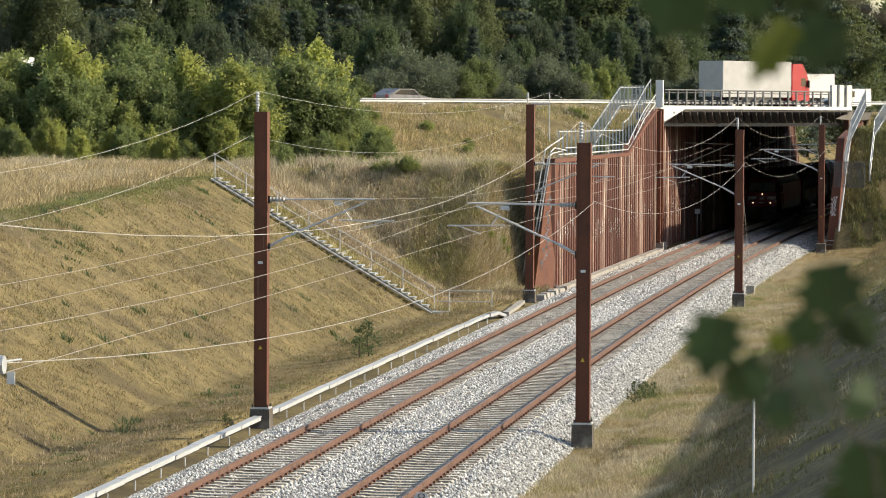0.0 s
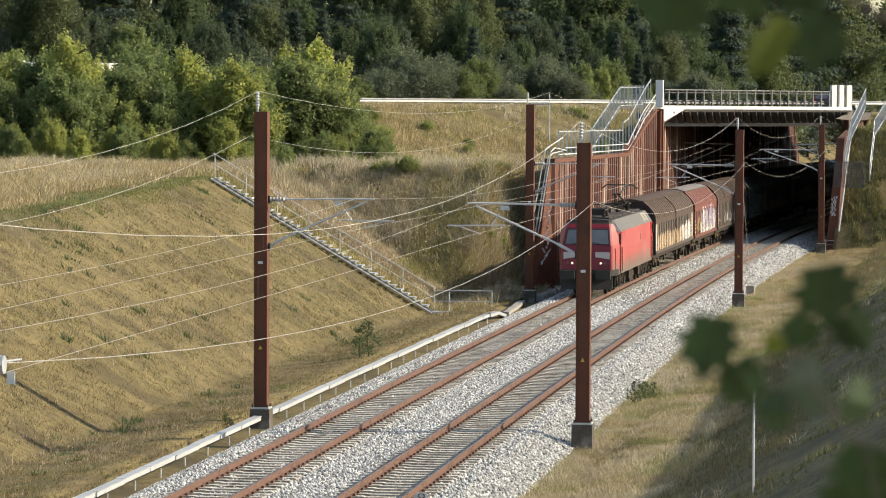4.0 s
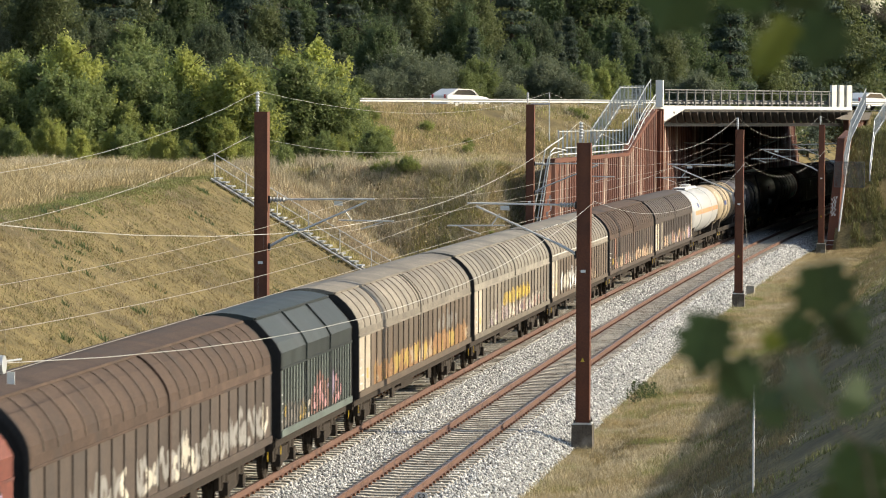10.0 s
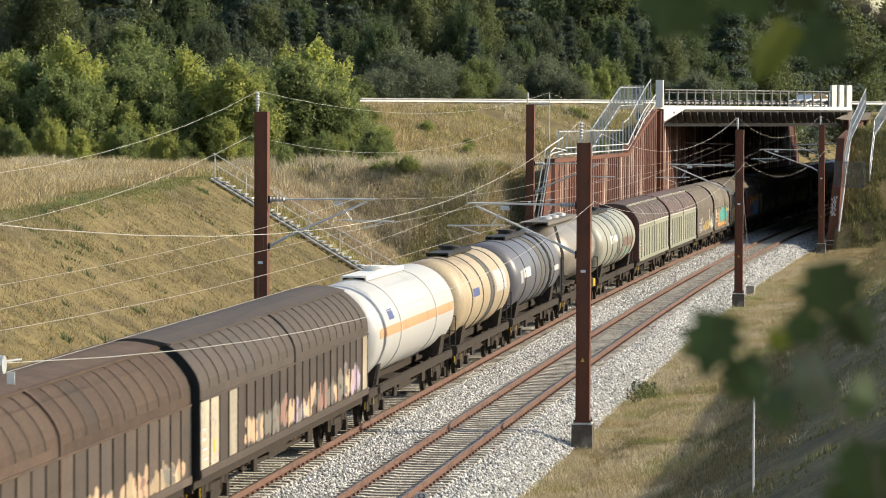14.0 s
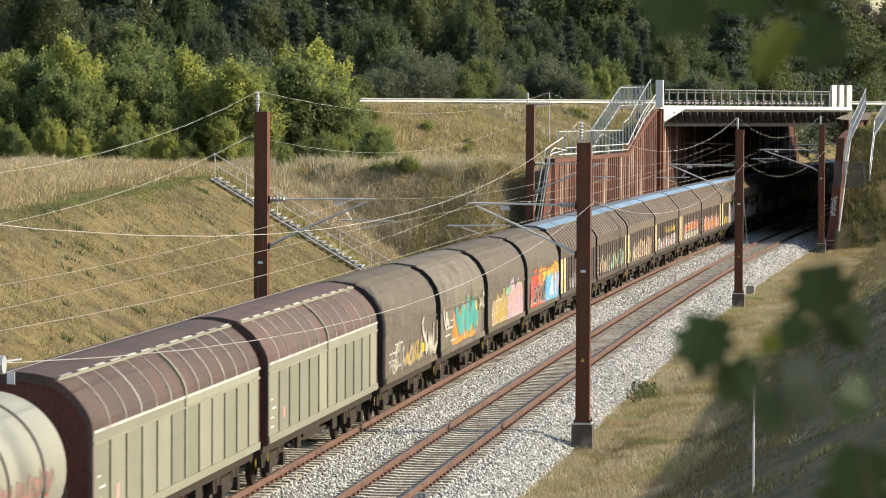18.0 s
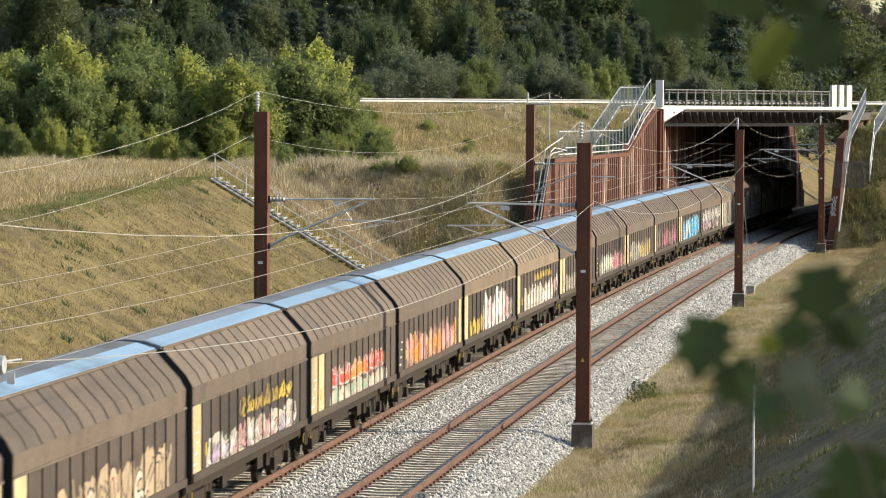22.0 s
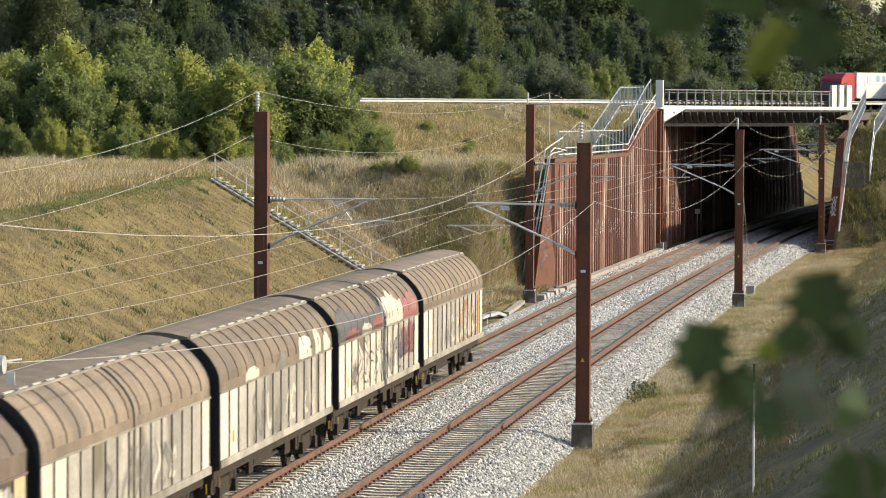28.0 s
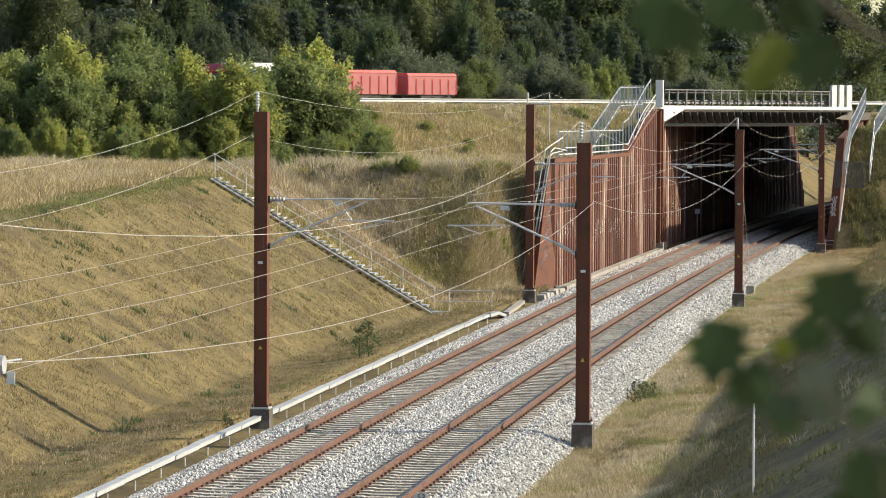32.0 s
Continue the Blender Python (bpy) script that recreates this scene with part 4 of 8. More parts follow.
def tree_proto(name, label, kind, h, rad, base, leaf, seed, clumps, per, size, category="tree", group="wood behind the motorway"):
    r = np.random.RandomState(seed)
    ob = thing(name, label, category, group)
    rr = random.Random(seed)
    if kind == "conifer":
        ms = Mesh().rod((0, 0, -0.4), (0, 0, h * 0.97), 0.02 * h, 7, 0.01)
        part("trunk", ms, M_BARK, ob)
        pts = []
        for i in range(clumps):
            t = r.uniform(0.02, 1) ** 0.8
            a = r.uniform(0, 6.28)
            lay = math.floor(t * 14) / 14
            q = rad * (1 - lay) * r.uniform(0.25, 1.0) ** 0.6 * (0.85 + 0.3 * math.sin(3 * a + lay * 40)) + 0.1
            pts.append((q * math.cos(a), q * math.sin(a), base + (h - base) * lay - 0.16 * q + 0.25 * r.uniform(-1, 1)))
        k = np.repeat(np.array(pts), per, 0)
        k = k + r.normal(size=k.shape) * np.array([0.25, 0.25, 0.14])
        out = k / max(rad, 0.1) * np.array([1.0, 1.0, 0.0]) + np.array([0, 0, 0.7])
        v, f = quads(k, size, r, out / np.linalg.norm(out, axis=1)[:, None])
    else:
        part("trunk", trunk_mesh(rr, h, rad, base), M_BARK, ob)
        k, out = crown_points(r, h, base, rad, clumps, per)
        v, f = quads(k, size, r, out)
    part("crown", array_mesh("crown", v, f), leaf, ob)
    return ob


def line_su(x, y):
    """Place along and across the line."""
    i = int(np.argmin((_X - x) ** 2 + (_Y - y) ** 2))
    t = _T[i]
    u = (x - _X[i]) * math.cos(t) - (y - _Y[i]) * math.sin(t)
    s = _S[i] + (x - _X[i]) * math.sin(t) + (y - _Y[i]) * math.cos(t)
    return float(s), float(u)


def zg(x, y):
    s, u = line_su(x, y)
    return float(ground_z(np.array([s]), np.array([u]))[0])


PROTO = [tree_proto("broadleaf_tree", "dark green broadleaf tree at the wood's edge", "broad", 13.0, 3.8, 0.3, M_LEAF, 1, 170, 170, 0.17),
         tree_proto("broadleaf_tree", "olive green broadleaf tree at the wood's edge", "broad", 14.5, 4.1, 0.4, M_LEAF2, 2, 170, 170, 0.17),
         tree_proto("birch_tree", "slender grey-green birch at the wood's edge", "broad", 15.0, 3.0, 0.8, M_WILLOW, 3, 170, 150, 0.15),
         tree_proto("spruce_tree", "dark green spruce in the wood", "conifer", 15.0, 3.3, 0.4, M_NEEDLE, 4, 2200, 10, 0.17),
         tree_proto("spruce_tree", "tall dark spruce in the wood", "conifer", 17.0, 3.5, 0.5, M_NEEDLE, 5, 2400, 10, 0.17),
         tree_proto("broadleaf_tree", "light green broadleaf tree in the wood", "broad", 16.0, 4.4, 0.6, M_LEAF3, 6, 170, 170, 0.17),
         tree_proto("broadleaf_tree", "dull green broadleaf tree in the wood", "broad", 14.0, 4.6, 0.4, M_LEAF4, 7, 190, 170, 0.17)]
SHRUB = [tree_proto("shrub", "dense green shrub with small leaves", "broad", 6.5, 2.1, 0.0, M_SHRUBD, 11, 150, 150, 0.11, "shrub", "shrubs above the cutting"),
         tree_proto("shrub", "bright green shrub with small leaves", "broad", 6.0, 1.9, 0.0, M_SHRUBY, 12, 150, 150, 0.11, "shrub", "shrubs above the cutting"),
         tree_proto("shrub", "olive green shrub with small leaves", "broad", 7.0, 2.0, 0.0, M_SHRUB, 13, 150, 150, 0.11, "shrub", "shrubs above the cutting"),
         tree_proto("shrub", "low grey-green willow shrub", "broad", 4.6, 2.9, 0.0, M_WILLOW, 14, 130, 150, 0.11, "shrub", "shrubs above the cutting")]
USED = set()


def plant(proto, x, y, scale, turn, sink=0.1):
    m = Matrix.Translation((x, y, zg(x, y) - sink)) @ Matrix.Rotation(turn, 4, 'Z') @ Matrix.Diagonal((scale, scale, scale * (0.9 + 0.2 * ((turn * 7) % 1)), 1))
    if proto not in USED:
        USED.add(proto)
        proto.matrix_basis = m
        return proto
    return copy_thing(proto, m)


rt_ = random.Random(5)
for row, (D, step, sc, pick) in enumerate(((43, 3.4, 0.48, "low"), (46.5, 4.2, 0.6, "low"), (49.5, 4.2, 0.72, "mix"), (55, 4.2, 0.88, "mix"), (62, 4.6, 1.05, "tall"), (71, 5.5, 1.25, "tall"), (84, 5.0, 1.75, "tall"))):
    a = -40.0
    while a < 200:
        x, y, _ = road_at(a + rt_.uniform(-1, 1), D + rt_.uniform(-2, 2), 0)
        px = x / y
        s_, u_ = line_su(x, y)
        if -0.16 < px < 0.17 and abs(u_) > 13:
            if pick == "low":
                pr = rt_.choice([SHRUB[3], SHRUB[3], SHRUB[2], SHRUB[0]])
                s_ = rt_.uniform(0.55, 0.95) * (1.0 if D < 45 else 1.25)
            elif px < 0.0 and pick == "mix":
                pr, s_ = rt_.choice([PROTO[0], PROTO[1], PROTO[6], PROTO[3], PROTO[2], PROTO[6]]), sc * rt_.uniform(0.75, 1.1)
            elif pick == "mix":
                pr, s_ = rt_.choice([PROTO[6], PROTO[3], PROTO[3], PROTO[2], PROTO[1], PROTO[0]]), sc * rt_.uniform(0.7, 1.05)
            else:
                pr, s_ = rt_.choice([PROTO[3], PROTO[4], PROTO[2], PROTO[1], PROTO[0], PROTO[0]]), sc * rt_.uniform(0.85, 1.1)
            plant(pr, x, y, s_, rt_.uniform(0, 6.28))
        a += step * rt_.uniform(0.8, 1.2)
# shrubs between the cutting and the motorway: tops rise and fall along the row
CREST_X = [-0.140, -0.127, -0.118, -0.101, -0.095, -0.088, -0.074, -0.069, -0.062, -0.058, -0.054, -0.046, -0.044, -0.040, -0.036, -0.031, -0.028, -0.024, -0.018, -0.012]
CREST_Z = [0.0150, 0.0150, 0.0145, 0.0150, 0.0125, 0.0155, 0.0150, 0.0100, 0.0105, 0.0130, 0.0095, 0.0095, 0.0140, 0.0165, 0.0135, 0.0105, 0.0035, -0.002, -0.007, -0.012]
SHRUB_H = (6.5, 6.0, 7.0)


def shrub_at(k, px, y, share):
    x = px * y
    tall = 9.185 + float(np.interp(px, CREST_X, CREST_Z)) * y - zg(x, y) + 0.6
    tall *= 1.09
    turn = rt_.uniform(0, 6.28)
    if road_dist(x, y) > 3 and tall > 0.6:
        plant(SHRUB[k], x, y, min(1.5, tall * share / SHRUB_H[k] / (0.9 + 0.2 * ((turn * 7) % 1))), turn, 0.6)


for i in range(130):
    px = -0.138 + 0.124 * (i + rt_.uniform(0, 1)) / 130
    y = rt_.uniform(196, 221) + (px + 0.08) * 90
    shrub_at(rt_.choice((0, 0, 0, 1, 2, 2, 2)), px, y, rt_.uniform(0.72, 1.0))
for i in range(46):
    px = -0.135 + 0.113 * (i + rt_.uniform(0, 1)) / 46
    shrub_at(rt_.choice((0, 2, 2)), px, 206 + (px + 0.08) * 90 + rt_.uniform(-4, 4), rt_.uniform(0.9, 1.05))
for i in range(44):
    px = -0.132 + 0.112 * (i + rt_.uniform(0, 1)) / 44
    y = 190 + (px + 0.08) * 90 + rt_.uniform(-3, 5)
    plant(SHRUB[rt_.choice((0, 1, 2))], px * y, y, rt_.uniform(0.22, 0.48), rt_.uniform(0, 6.28), 0.3)
for px, y, sc in ((0.046, 222, 0.42), (0.043, 226, 0.45), (-0.026, 210, 0.45), (-0.131, 206, 1.38), (-0.1275, 208, 1.38), (-0.124, 209, 1.36), (-0.1205, 207, 1.28)):
    plant(SHRUB[2], px * y, y, sc, px * 90, 0.5)
# low scrub and brambles on the bank below the motorway
BRAMBLE = tree_proto("bramble", "low sprawling olive green bramble on the bank", "broad", 1.1, 1.1, 0.0, M_SHRUB, 17, 60, 110, 0.06, "bramble", "scrub on the bank below the motorway")
for s, u, n, spread, sc in ((39.8, -14.4, 5, 1.2, 0.5), (41.0, -17.5, 3, 1.0, 0.4), (105.5, -12.2, 6, 1.6, 0.85), (87.0, -24.5, 9, 3.0, 0.9), (90.0, -19.5, 4, 2.0, 0.6), (43.5, -9.6, 5, 1.5, 0.5), (46.0, -7.6, 4, 1.0, 0.5), (37.5, -8.4, 6, 1.3, 0.45)):
    for i in range(n):
        p = at(s + rt_.uniform(-1, 1) * spread, u + rt_.uniform(-1, 1) * spread)
        plant(BRAMBLE, p.x, p.y, sc * rt_.uniform(0.6, 1.3), s + u + i, 0.05)
# saplings beside the track
SAPLING = tree_proto("sapling", "young green sapling beside the track", "broad", 1.5, 0.5, 0.05, M_LEAF, 15, 26, 26, 0.05, "sapling", "saplings beside the track")
for s, u, sc in ((-12.5, -6.3, 0.95), (-13.2, -6.5, 0.6), (-40.9, -5.95, 0.42), (-26.5, 5.5, 0.5), (-28.2, 5.3, 0.6), (-25.2, 5.7, 0.42), (8.0, 6.0, 0.4)):
    p = at(s, u)
    plant(SAPLING, p.x, p.y, sc, s, 0.05)
# the wood goes on along both sides of the far cutting
for i in range(46):
    s = rt_.uniform(222, 430)
    p = at(s, -rt_.uniform(13.5, 34) if i % 4 else rt_.uniform(22, 40))
    plant(rt_.choice([PROTO[3], PROTO[4], PROTO[0], PROTO[5], PROTO[1]]), p.x, p.y, rt_.uniform(0.9, 1.25), i)
# tall wood that closes the distance behind the far cutting
for i in range(44):
    y = rt_.uniform(400, 520)
    x = y * (0.02 + 0.125 * (i + rt_.uniform(0, 1)) / 44)
    if abs(line_su(x, y)[1]) > 11:
        plant(rt_.choice([PROTO[3], PROTO[4], PROTO[0], PROTO[5], PROTO[1]]), x, y, rt_.uniform(1.5, 1.95), i)
for i in range(16):
    y = rt_.uniform(345, 400)
    x = y * (0.096 + 0.05 * (i + rt_.uniform(0, 1)) / 16)
    if abs(line_su(x, y)[1]) > 16:
        plant(rt_.choice([PROTO[3], PROTO[4], PROTO[0], PROTO[6], PROTO[1]]), x, y, rt_.uniform(1.35, 1.7), i)
# low wood on the skyline beyond the far portal
for i in range(10):
    s = 330 + 16 * i
    p = at(s, rt_.uniform(14, 26))
    plant(rt_.choice(SHRUB), p.x, p.y, rt_.uniform(0.8, 1.1), i)


def blades(name, label, n, s_rng, u_rng, h_rng, material, seed, keep=None, wid=0.016, clump=6, lean=0.35, spread=0.07):
    """Blades of grass in tufts over a stretch of the ground; tall ones bow outwards from their tuft."""
    r = np.random.RandomState(seed)
    s = r.uniform(*s_rng, n)
    u = r.uniform(*u_rng, n)
    if keep is not None:
        k = keep(s, u)
        s, u = s[k], u[k]
    grow = 0.72 + 0.5 * vnoise(s, u, 4.5, seed) + 0.35 * vnoise(s, u, 1.3, seed + 1) + r.uniform(-0.15, 0.2, s.size)
    grow = np.repeat(np.clip(grow, 0.3, 1.35), clump)
    cs, cu = np.repeat(s, clump), np.repeat(u, clump)
    ds, du = r.normal(size=cs.size) * spread, r.normal(size=cs.size) * spread
    x, y = line_xy(cs + ds, cu + du)
    z = ground_z(cs + ds, cu + du) - 0.03
    h = r.uniform(*h_rng, cs.size) * grow
    a = r.uniform(0, 6.28, cs.size)
    b = np.arctan2(ds, du) + r.normal(size=cs.size) * 0.9
    reach = h * lean * r.uniform(0.2, 1.9, cs.size)
    w = wid * r.uniform(0.6, 1.4, cs.size)
    base = np.stack([x, y, z], 1)
    d = np.stack([np.cos(a) * w, np.sin(a) * w, 0 * w], 1)
    tip = base + np.stack([np.cos(b) * reach, np.sin(b) * reach, h * np.sqrt(np.clip(1 - 0.35 * (reach / h) ** 2, 0.1, 1))], 1)
    if h_rng[1] < 0.3:
        v = np.stack([base - d, base + d, tip], 1).reshape(-1, 3)
        f = np.arange(len(v)).reshape(-1, 3)
    else:
        mid = base + np.stack([np.cos(b) * reach * 0.32, np.sin(b) * reach * 0.32, h * 0.6], 1)
        v = np.stack([base - d, base + d, mid + d * 0.8, mid - d * 0.8, tip], 1).reshape(-1, 3)
        f = (np.array([[0, 1, 2], [0, 2, 3], [3, 2, 4]])[None] + 5 * np.arange(cs.size)[:, None, None]).reshape(-1, 3)
    ob = part(name, array_mesh(name, v, f), material)
    return tagged(ob, label, "grass", kind="stuff")


seen = lambda s, u: np.abs(line_xy(s, u)[0] / np.maximum(1, line_xy(s, u)[1])) < 0.135


def patch(seed, scale, lo):
    return lambda s, u: seen(s, u) & (vnoise(*line_xy(s, u), scale * 2.2, seed) > lo)


blades("slope_grass", "short dry yellow grass on the west slope", 60000, (-80, 45), (-22, -5.6), (0.05, 0.15), M_STRAW, 21, seen, 0.011)
blades("slope_grass", "patches of green grass on the west slope", 30000, (-80, 45), (-24, -5.8), (0.05, 0.15), M_GREENGRASS, 22, patch(31, 2.2, -0.02), 0.012)
blades("tall_grass", "tall pale dry grass above the cutting", 26000, (-60, 110), (-48, -20.5), (0.3, 0.85), M_PALEGRASS, 23, patch(33, 3.0, -0.1), 0.014, 11, 0.55, 0.22)
blades("tall_grass", "tall pale dry grass on the bank below the motorway", 24000, (20, 135), (-50, -6.6), (0.25, 0.75), M_PALEGRASS, 24, patch(35, 3.0, -0.02), 0.014, 11, 0.55, 0.22)
blades("bank_grass", "mixed green and yellow grass on the motorway bank", 46000, (20, 135), (-60, -6.6), (0.2, 0.55), M_BANK, 25, patch(36, 2.0, -0.15), 0.014, 7, 0.6, 0.2)
blades("verge_grass", "dry straw grass along the eastern verge", 42000, (-80, 95), (4.95, 9.5), (0.08, 0.29), M_PALEGRASS, 26, patch(37, 1.2, -0.25), 0.008, 8, 0.7, 0.12)
blades("verge_grass", "low fresh green grass along the ballast", 30000, (-80, 60), (4.9, 9.0), (0.08, 0.24), M_TURF, 71, patch(72, 1.0, 0.06), 0.009, 8, 0.6, 0.1)
blades("verge_grass", "bleached straw grass beside the ballast", 30000, (-80, 80), (4.95, 8.8), (0.10, 0.29), M_BLEACHED, 92, patch(93, 0.9, -0.12), 0.008, 10, 0.8, 0.12)
blades("verge_grass", "scattered tall straw tufts on the eastern verge", 170, (-80, 95), (5.2, 14), (0.2, 0.5), M_BLEACHED, 73, seen, 0.008, 14, 0.5)
blades("verge_grass", "dry grass on the eastern bank", 26000, (-80, 100), (5.6, 12), (0.06, 0.22), M_STRAW, 27, seen, 0.010)
blades("verge_grass", "green grass tufts on the eastern bank", 26000, (-80, 100), (7.5, 22), (0.06, 0.22), M_GREENGRASS, 28, patch(38, 1.5, -0.12), 0.016)

blades("bank_grass", "rough green growth beside the east wing wall", 16000, (96, 135), (7.0, 20), (0.2, 0.6), M_GREENGRASS, 29, patch(39, 1.5, -0.2), 0.02)

blades("tall_grass", "tall dry grass behind the brow", 12000, (-85, 12), (-52, -26), (0.25, 0.7), M_PALEGRASS, 61, seen, 0.013, 11, 0.55, 0.22)
blades("tall_grass", "tall pale dry grass along the brow", 9000, (-85, -2), (-27, -22.0), (0.25, 0.7), M_PALEGRASS, 60, seen, 0.014, 11, 0.55, 0.22)
blades("tall_grass", "tall pale dry grass beside the turf path", 9000, (-14, 42), (-33, -21.6), (0.25, 0.7), M_PALEGRASS, 91, seen, 0.014, 11, 0.55, 0.22)
blades("brush", "grey-brown dead brush on the bank below the motorway", 22000, (24, 125), (-42, -6.3), (0.25, 0.65), M_BRUSH, 51, patch(52, 3.5, -0.05), 0.013, 10, 0.6, 0.25)
blades("tall_grass", "bleached grass tufts on the bank below the motorway", 1500, (24, 120), (-45, -6.6), (0.4, 0.95), M_BLEACHED, 74, patch(75, 4.0, 0.0), 0.012, 26, 0.5, 0.16)
blades("brush", "rough brown brush beside the retaining wall", 8000, (27, 48), (-18, -6.0), (0.2, 0.5), M_BRUSH, 53, seen, 0.013, 10, 0.6, 0.25)
blades("bank_grass", "green growth beside the retaining wall", 4500, (29, 48), (-12, -6.0), (0.3, 0.7), M_BANK, 54, patch(55, 1.5, -0.1), 0.014, 7, 0.6, 0.2)
blades("bank_grass", "dense brown growth at the foot of the retaining wall", 9000, (29, 43), (-9.5, -6.0), (0.3, 0.65), M_BRUSH, 97, seen, 0.014, 7, 0.6, 0.2)
blades("bank_grass", "dense green growth at the foot of the retaining wall", 3500, (29, 43), (-9.5, -6.0), (0.3, 0.6), M_BANK, 98, seen, 0.014, 7, 0.6, 0.2)
blades("reeds", "pale bleached reed tufts above the cutting", 1500, (34, 47), (-22, -7.0), (0.5, 1.05), M_BLEACHED, 99, patch(100, 2.0, 0.02), 0.011, 24, 0.45, 0.2)
blades("slope_grass", "brown heath patches on the west slope", 16000, (-80, 40), (-21, -7.0), (0.05, 0.20), M_BRUSH, 56, patch(57, 2.6, 0.05), 0.013)
blades("weeds", "dark brown heath on the lower west slope", 4200, (-84, -6), (-20, -9.5), (0.06, 0.18), M_HEATH, 81, patch(82, 2.4, 0.10), 0.008, 9, 0.6, 0.14)
blades("weeds", "low green weeds on the west slope", 3600, (-84, 10), (-20, -8.0), (0.06, 0.18), M_GREENGRASS, 83, patch(84, 1.2, 0.15), 0.010, 9, 0.7, 0.12)
blades("weeds", "brown upright weeds scattered on the west slope", 150, (-80, 10), (-19, -8.0), (0.2, 0.5), M_BRUSH, 58, seen, 0.008, 9, 0.4)
blades("slope_tufts", "uneven dry tufts over the west slope", 5200, (-84, 36), (-21, -6.6), (0.10, 0.26), M_STRAW, 121, patch(122, 0.8, -0.1), 0.010, 16, 0.7, 0.10)
blades("slope_tufts", "olive tufts over the west slope", 4200, (-84, 36), (-21, -6.6), (0.08, 0.24), M_GREENGRASS, 123, patch(124, 1.3, 0.0), 0.010, 16, 0.7, 0.10)
blades("slope_tufts", "brown heathery tufts on the west slope", 2600, (-84, 0), (-20, -9.5), (0.08, 0.26), M_HEATH, 125, patch(126, 1.6, 0.05), 0.009, 16, 0.7, 0.12)
blades("slope_tufts", "dark green weed clumps on the west slope", 260, (-80, 20), (-19.5, -8.0), (0.15, 0.38), M_LEAF, 127, patch(128, 2.5, 0.05), 0.016, 26, 0.7, 0.12)
blades("turf_path", "fresh green grass of the path along the brow", 17000, (-45, 22), (-22.3, -19.5), (0.05, 0.13), M_TURF, 94, seen, 0.02)
blades("tall_grass", "bleached grass tufts above the cutting", 1700, (-30, 44), (-33, -22.4), (0.4, 0.85), M_BLEACHED, 95, patch(96, 3.0, -0.1), 0.012, 26, 0.5, 0.16)
blades("turf_path", "short fresh green grass along the brow", 16000, (-75, 16), (-20.6, -18.6), (0.04, 0.11), M_TURF, 59, seen, 0.018)

# ---------------------------------------------------------------- loose stones of the ballast
def stones(n, s_rng, size, seed):
    r = np.random.RandomState(seed)
    s = s_rng[0] + (s_rng[1] - s_rng[0]) * r.uniform(0, 1, n) ** 1.25
    u = r.uniform(-4.85, 4.85, n)
    near = np.minimum(np.abs(np.abs(u - HALF) - GAUGE), np.abs(np.abs(u + HALF) - GAUGE)) < 0.11
    on = (np.abs(((s + 76.0 + 0.31) % 0.62) - 0.31) < 0.115) & (np.abs(np.abs(u) - HALF) < 1.22)
    ok = ~near & (~on | (r.uniform(size=n) < 0.12))
    s, u = s[ok], u[ok]
    n = len(s)
    z = np.interp(u, [-4.9, -4.75, -3.75, -2.9, -1.1, 0, 1.1, 2.9, 3.7, 4.75, 4.9], [-0.74, -0.62, -0.24, -0.237, -0.237, -0.25, -0.237, -0.237, -0.24, -0.66, -0.76])
    x, y = line_xy(s, u)
    o = np.array([[1, 0, 0], [0, 1, 0], [-1, 0, 0], [0, -1, 0], [0, 0, 1], [0, 0, -0.6]], float)
    k = size * r.uniform(0.6, 1.3, (n, 1, 1)) * (o[None] * r.uniform(0.6, 1.35, (n, 6, 1)))
    a = r.uniform(0, 6.28, n)
    c, d = np.cos(a)[:, None], np.sin(a)[:, None]
    t = r.uniform(-0.6, 0.6, (n, 1))
    kz = k[..., 2] + t * k[..., 0]
    v = np.stack([c * k[..., 0] - d * k[..., 1] + x[:, None], d * k[..., 0] + c * k[..., 1] + y[:, None], kz + z[:, None] + 0.01 - 0.018 * (np.abs(np.abs(u) - HALF) < 0.7)[:, None]], -1).reshape(-1, 3)
    inner = (np.abs(np.abs(u) - HALF) < 0.95) & ((u > 0) | (r.uniform(size=n) < 0.5))
    f = np.array([[0, 1, 4], [1, 2, 4], [2, 3, 4], [3, 0, 4], [1, 0, 5], [2, 1, 5], [3, 2, 5], [0, 3, 5]])
    for pick, mt, lab in ((~inner, M_STONE, "loose pale grey ballast stones beside the rails"), (inner, M_STONEBR, "loose brown-stained stones between the rails")):
        k = int(pick.sum())
        faces = (f[None] + 6 * np.arange(k)[:, None, None]).reshape(-1, 3)
        tagged(part("ballast_stones", array_mesh("ballast_stones", v.reshape(n, 6, 3)[pick].reshape(-1, 3), faces), mt), lab, "stones", kind="stuff")


stones(95000, (-76, 20), 0.042, 41)
stones(40000, (5, 125), 0.055, 42)
# ---------------------------------------------------------------- the goods train
# where the coupling between locomotive and first wagon lies on the line, time by time
_RUN = [(2, 101.85), (3, 74.5), (5.5, 3.85), (6, -10.85), (7.5, -53.05), (9, -96.6), (11, -154.4), (13, -212.4), (16.5, -314.3), (19, -388.2), (21, -446.7), (23, -505.4), (25.2, -569.5), (27.5, -634.8), (30, -706.5)]
_FIT = np.polyfit([r[0] for r in _RUN], [r[1] for r in _RUN], 3)
TIMES = [float(t) for t in range(0, 33)]


def ride(t, back):
    return float(np.polyval(_FIT, t)) + back


CONSIST = []                                      # (thing, its middle behind the coupling, half its bogie distance)


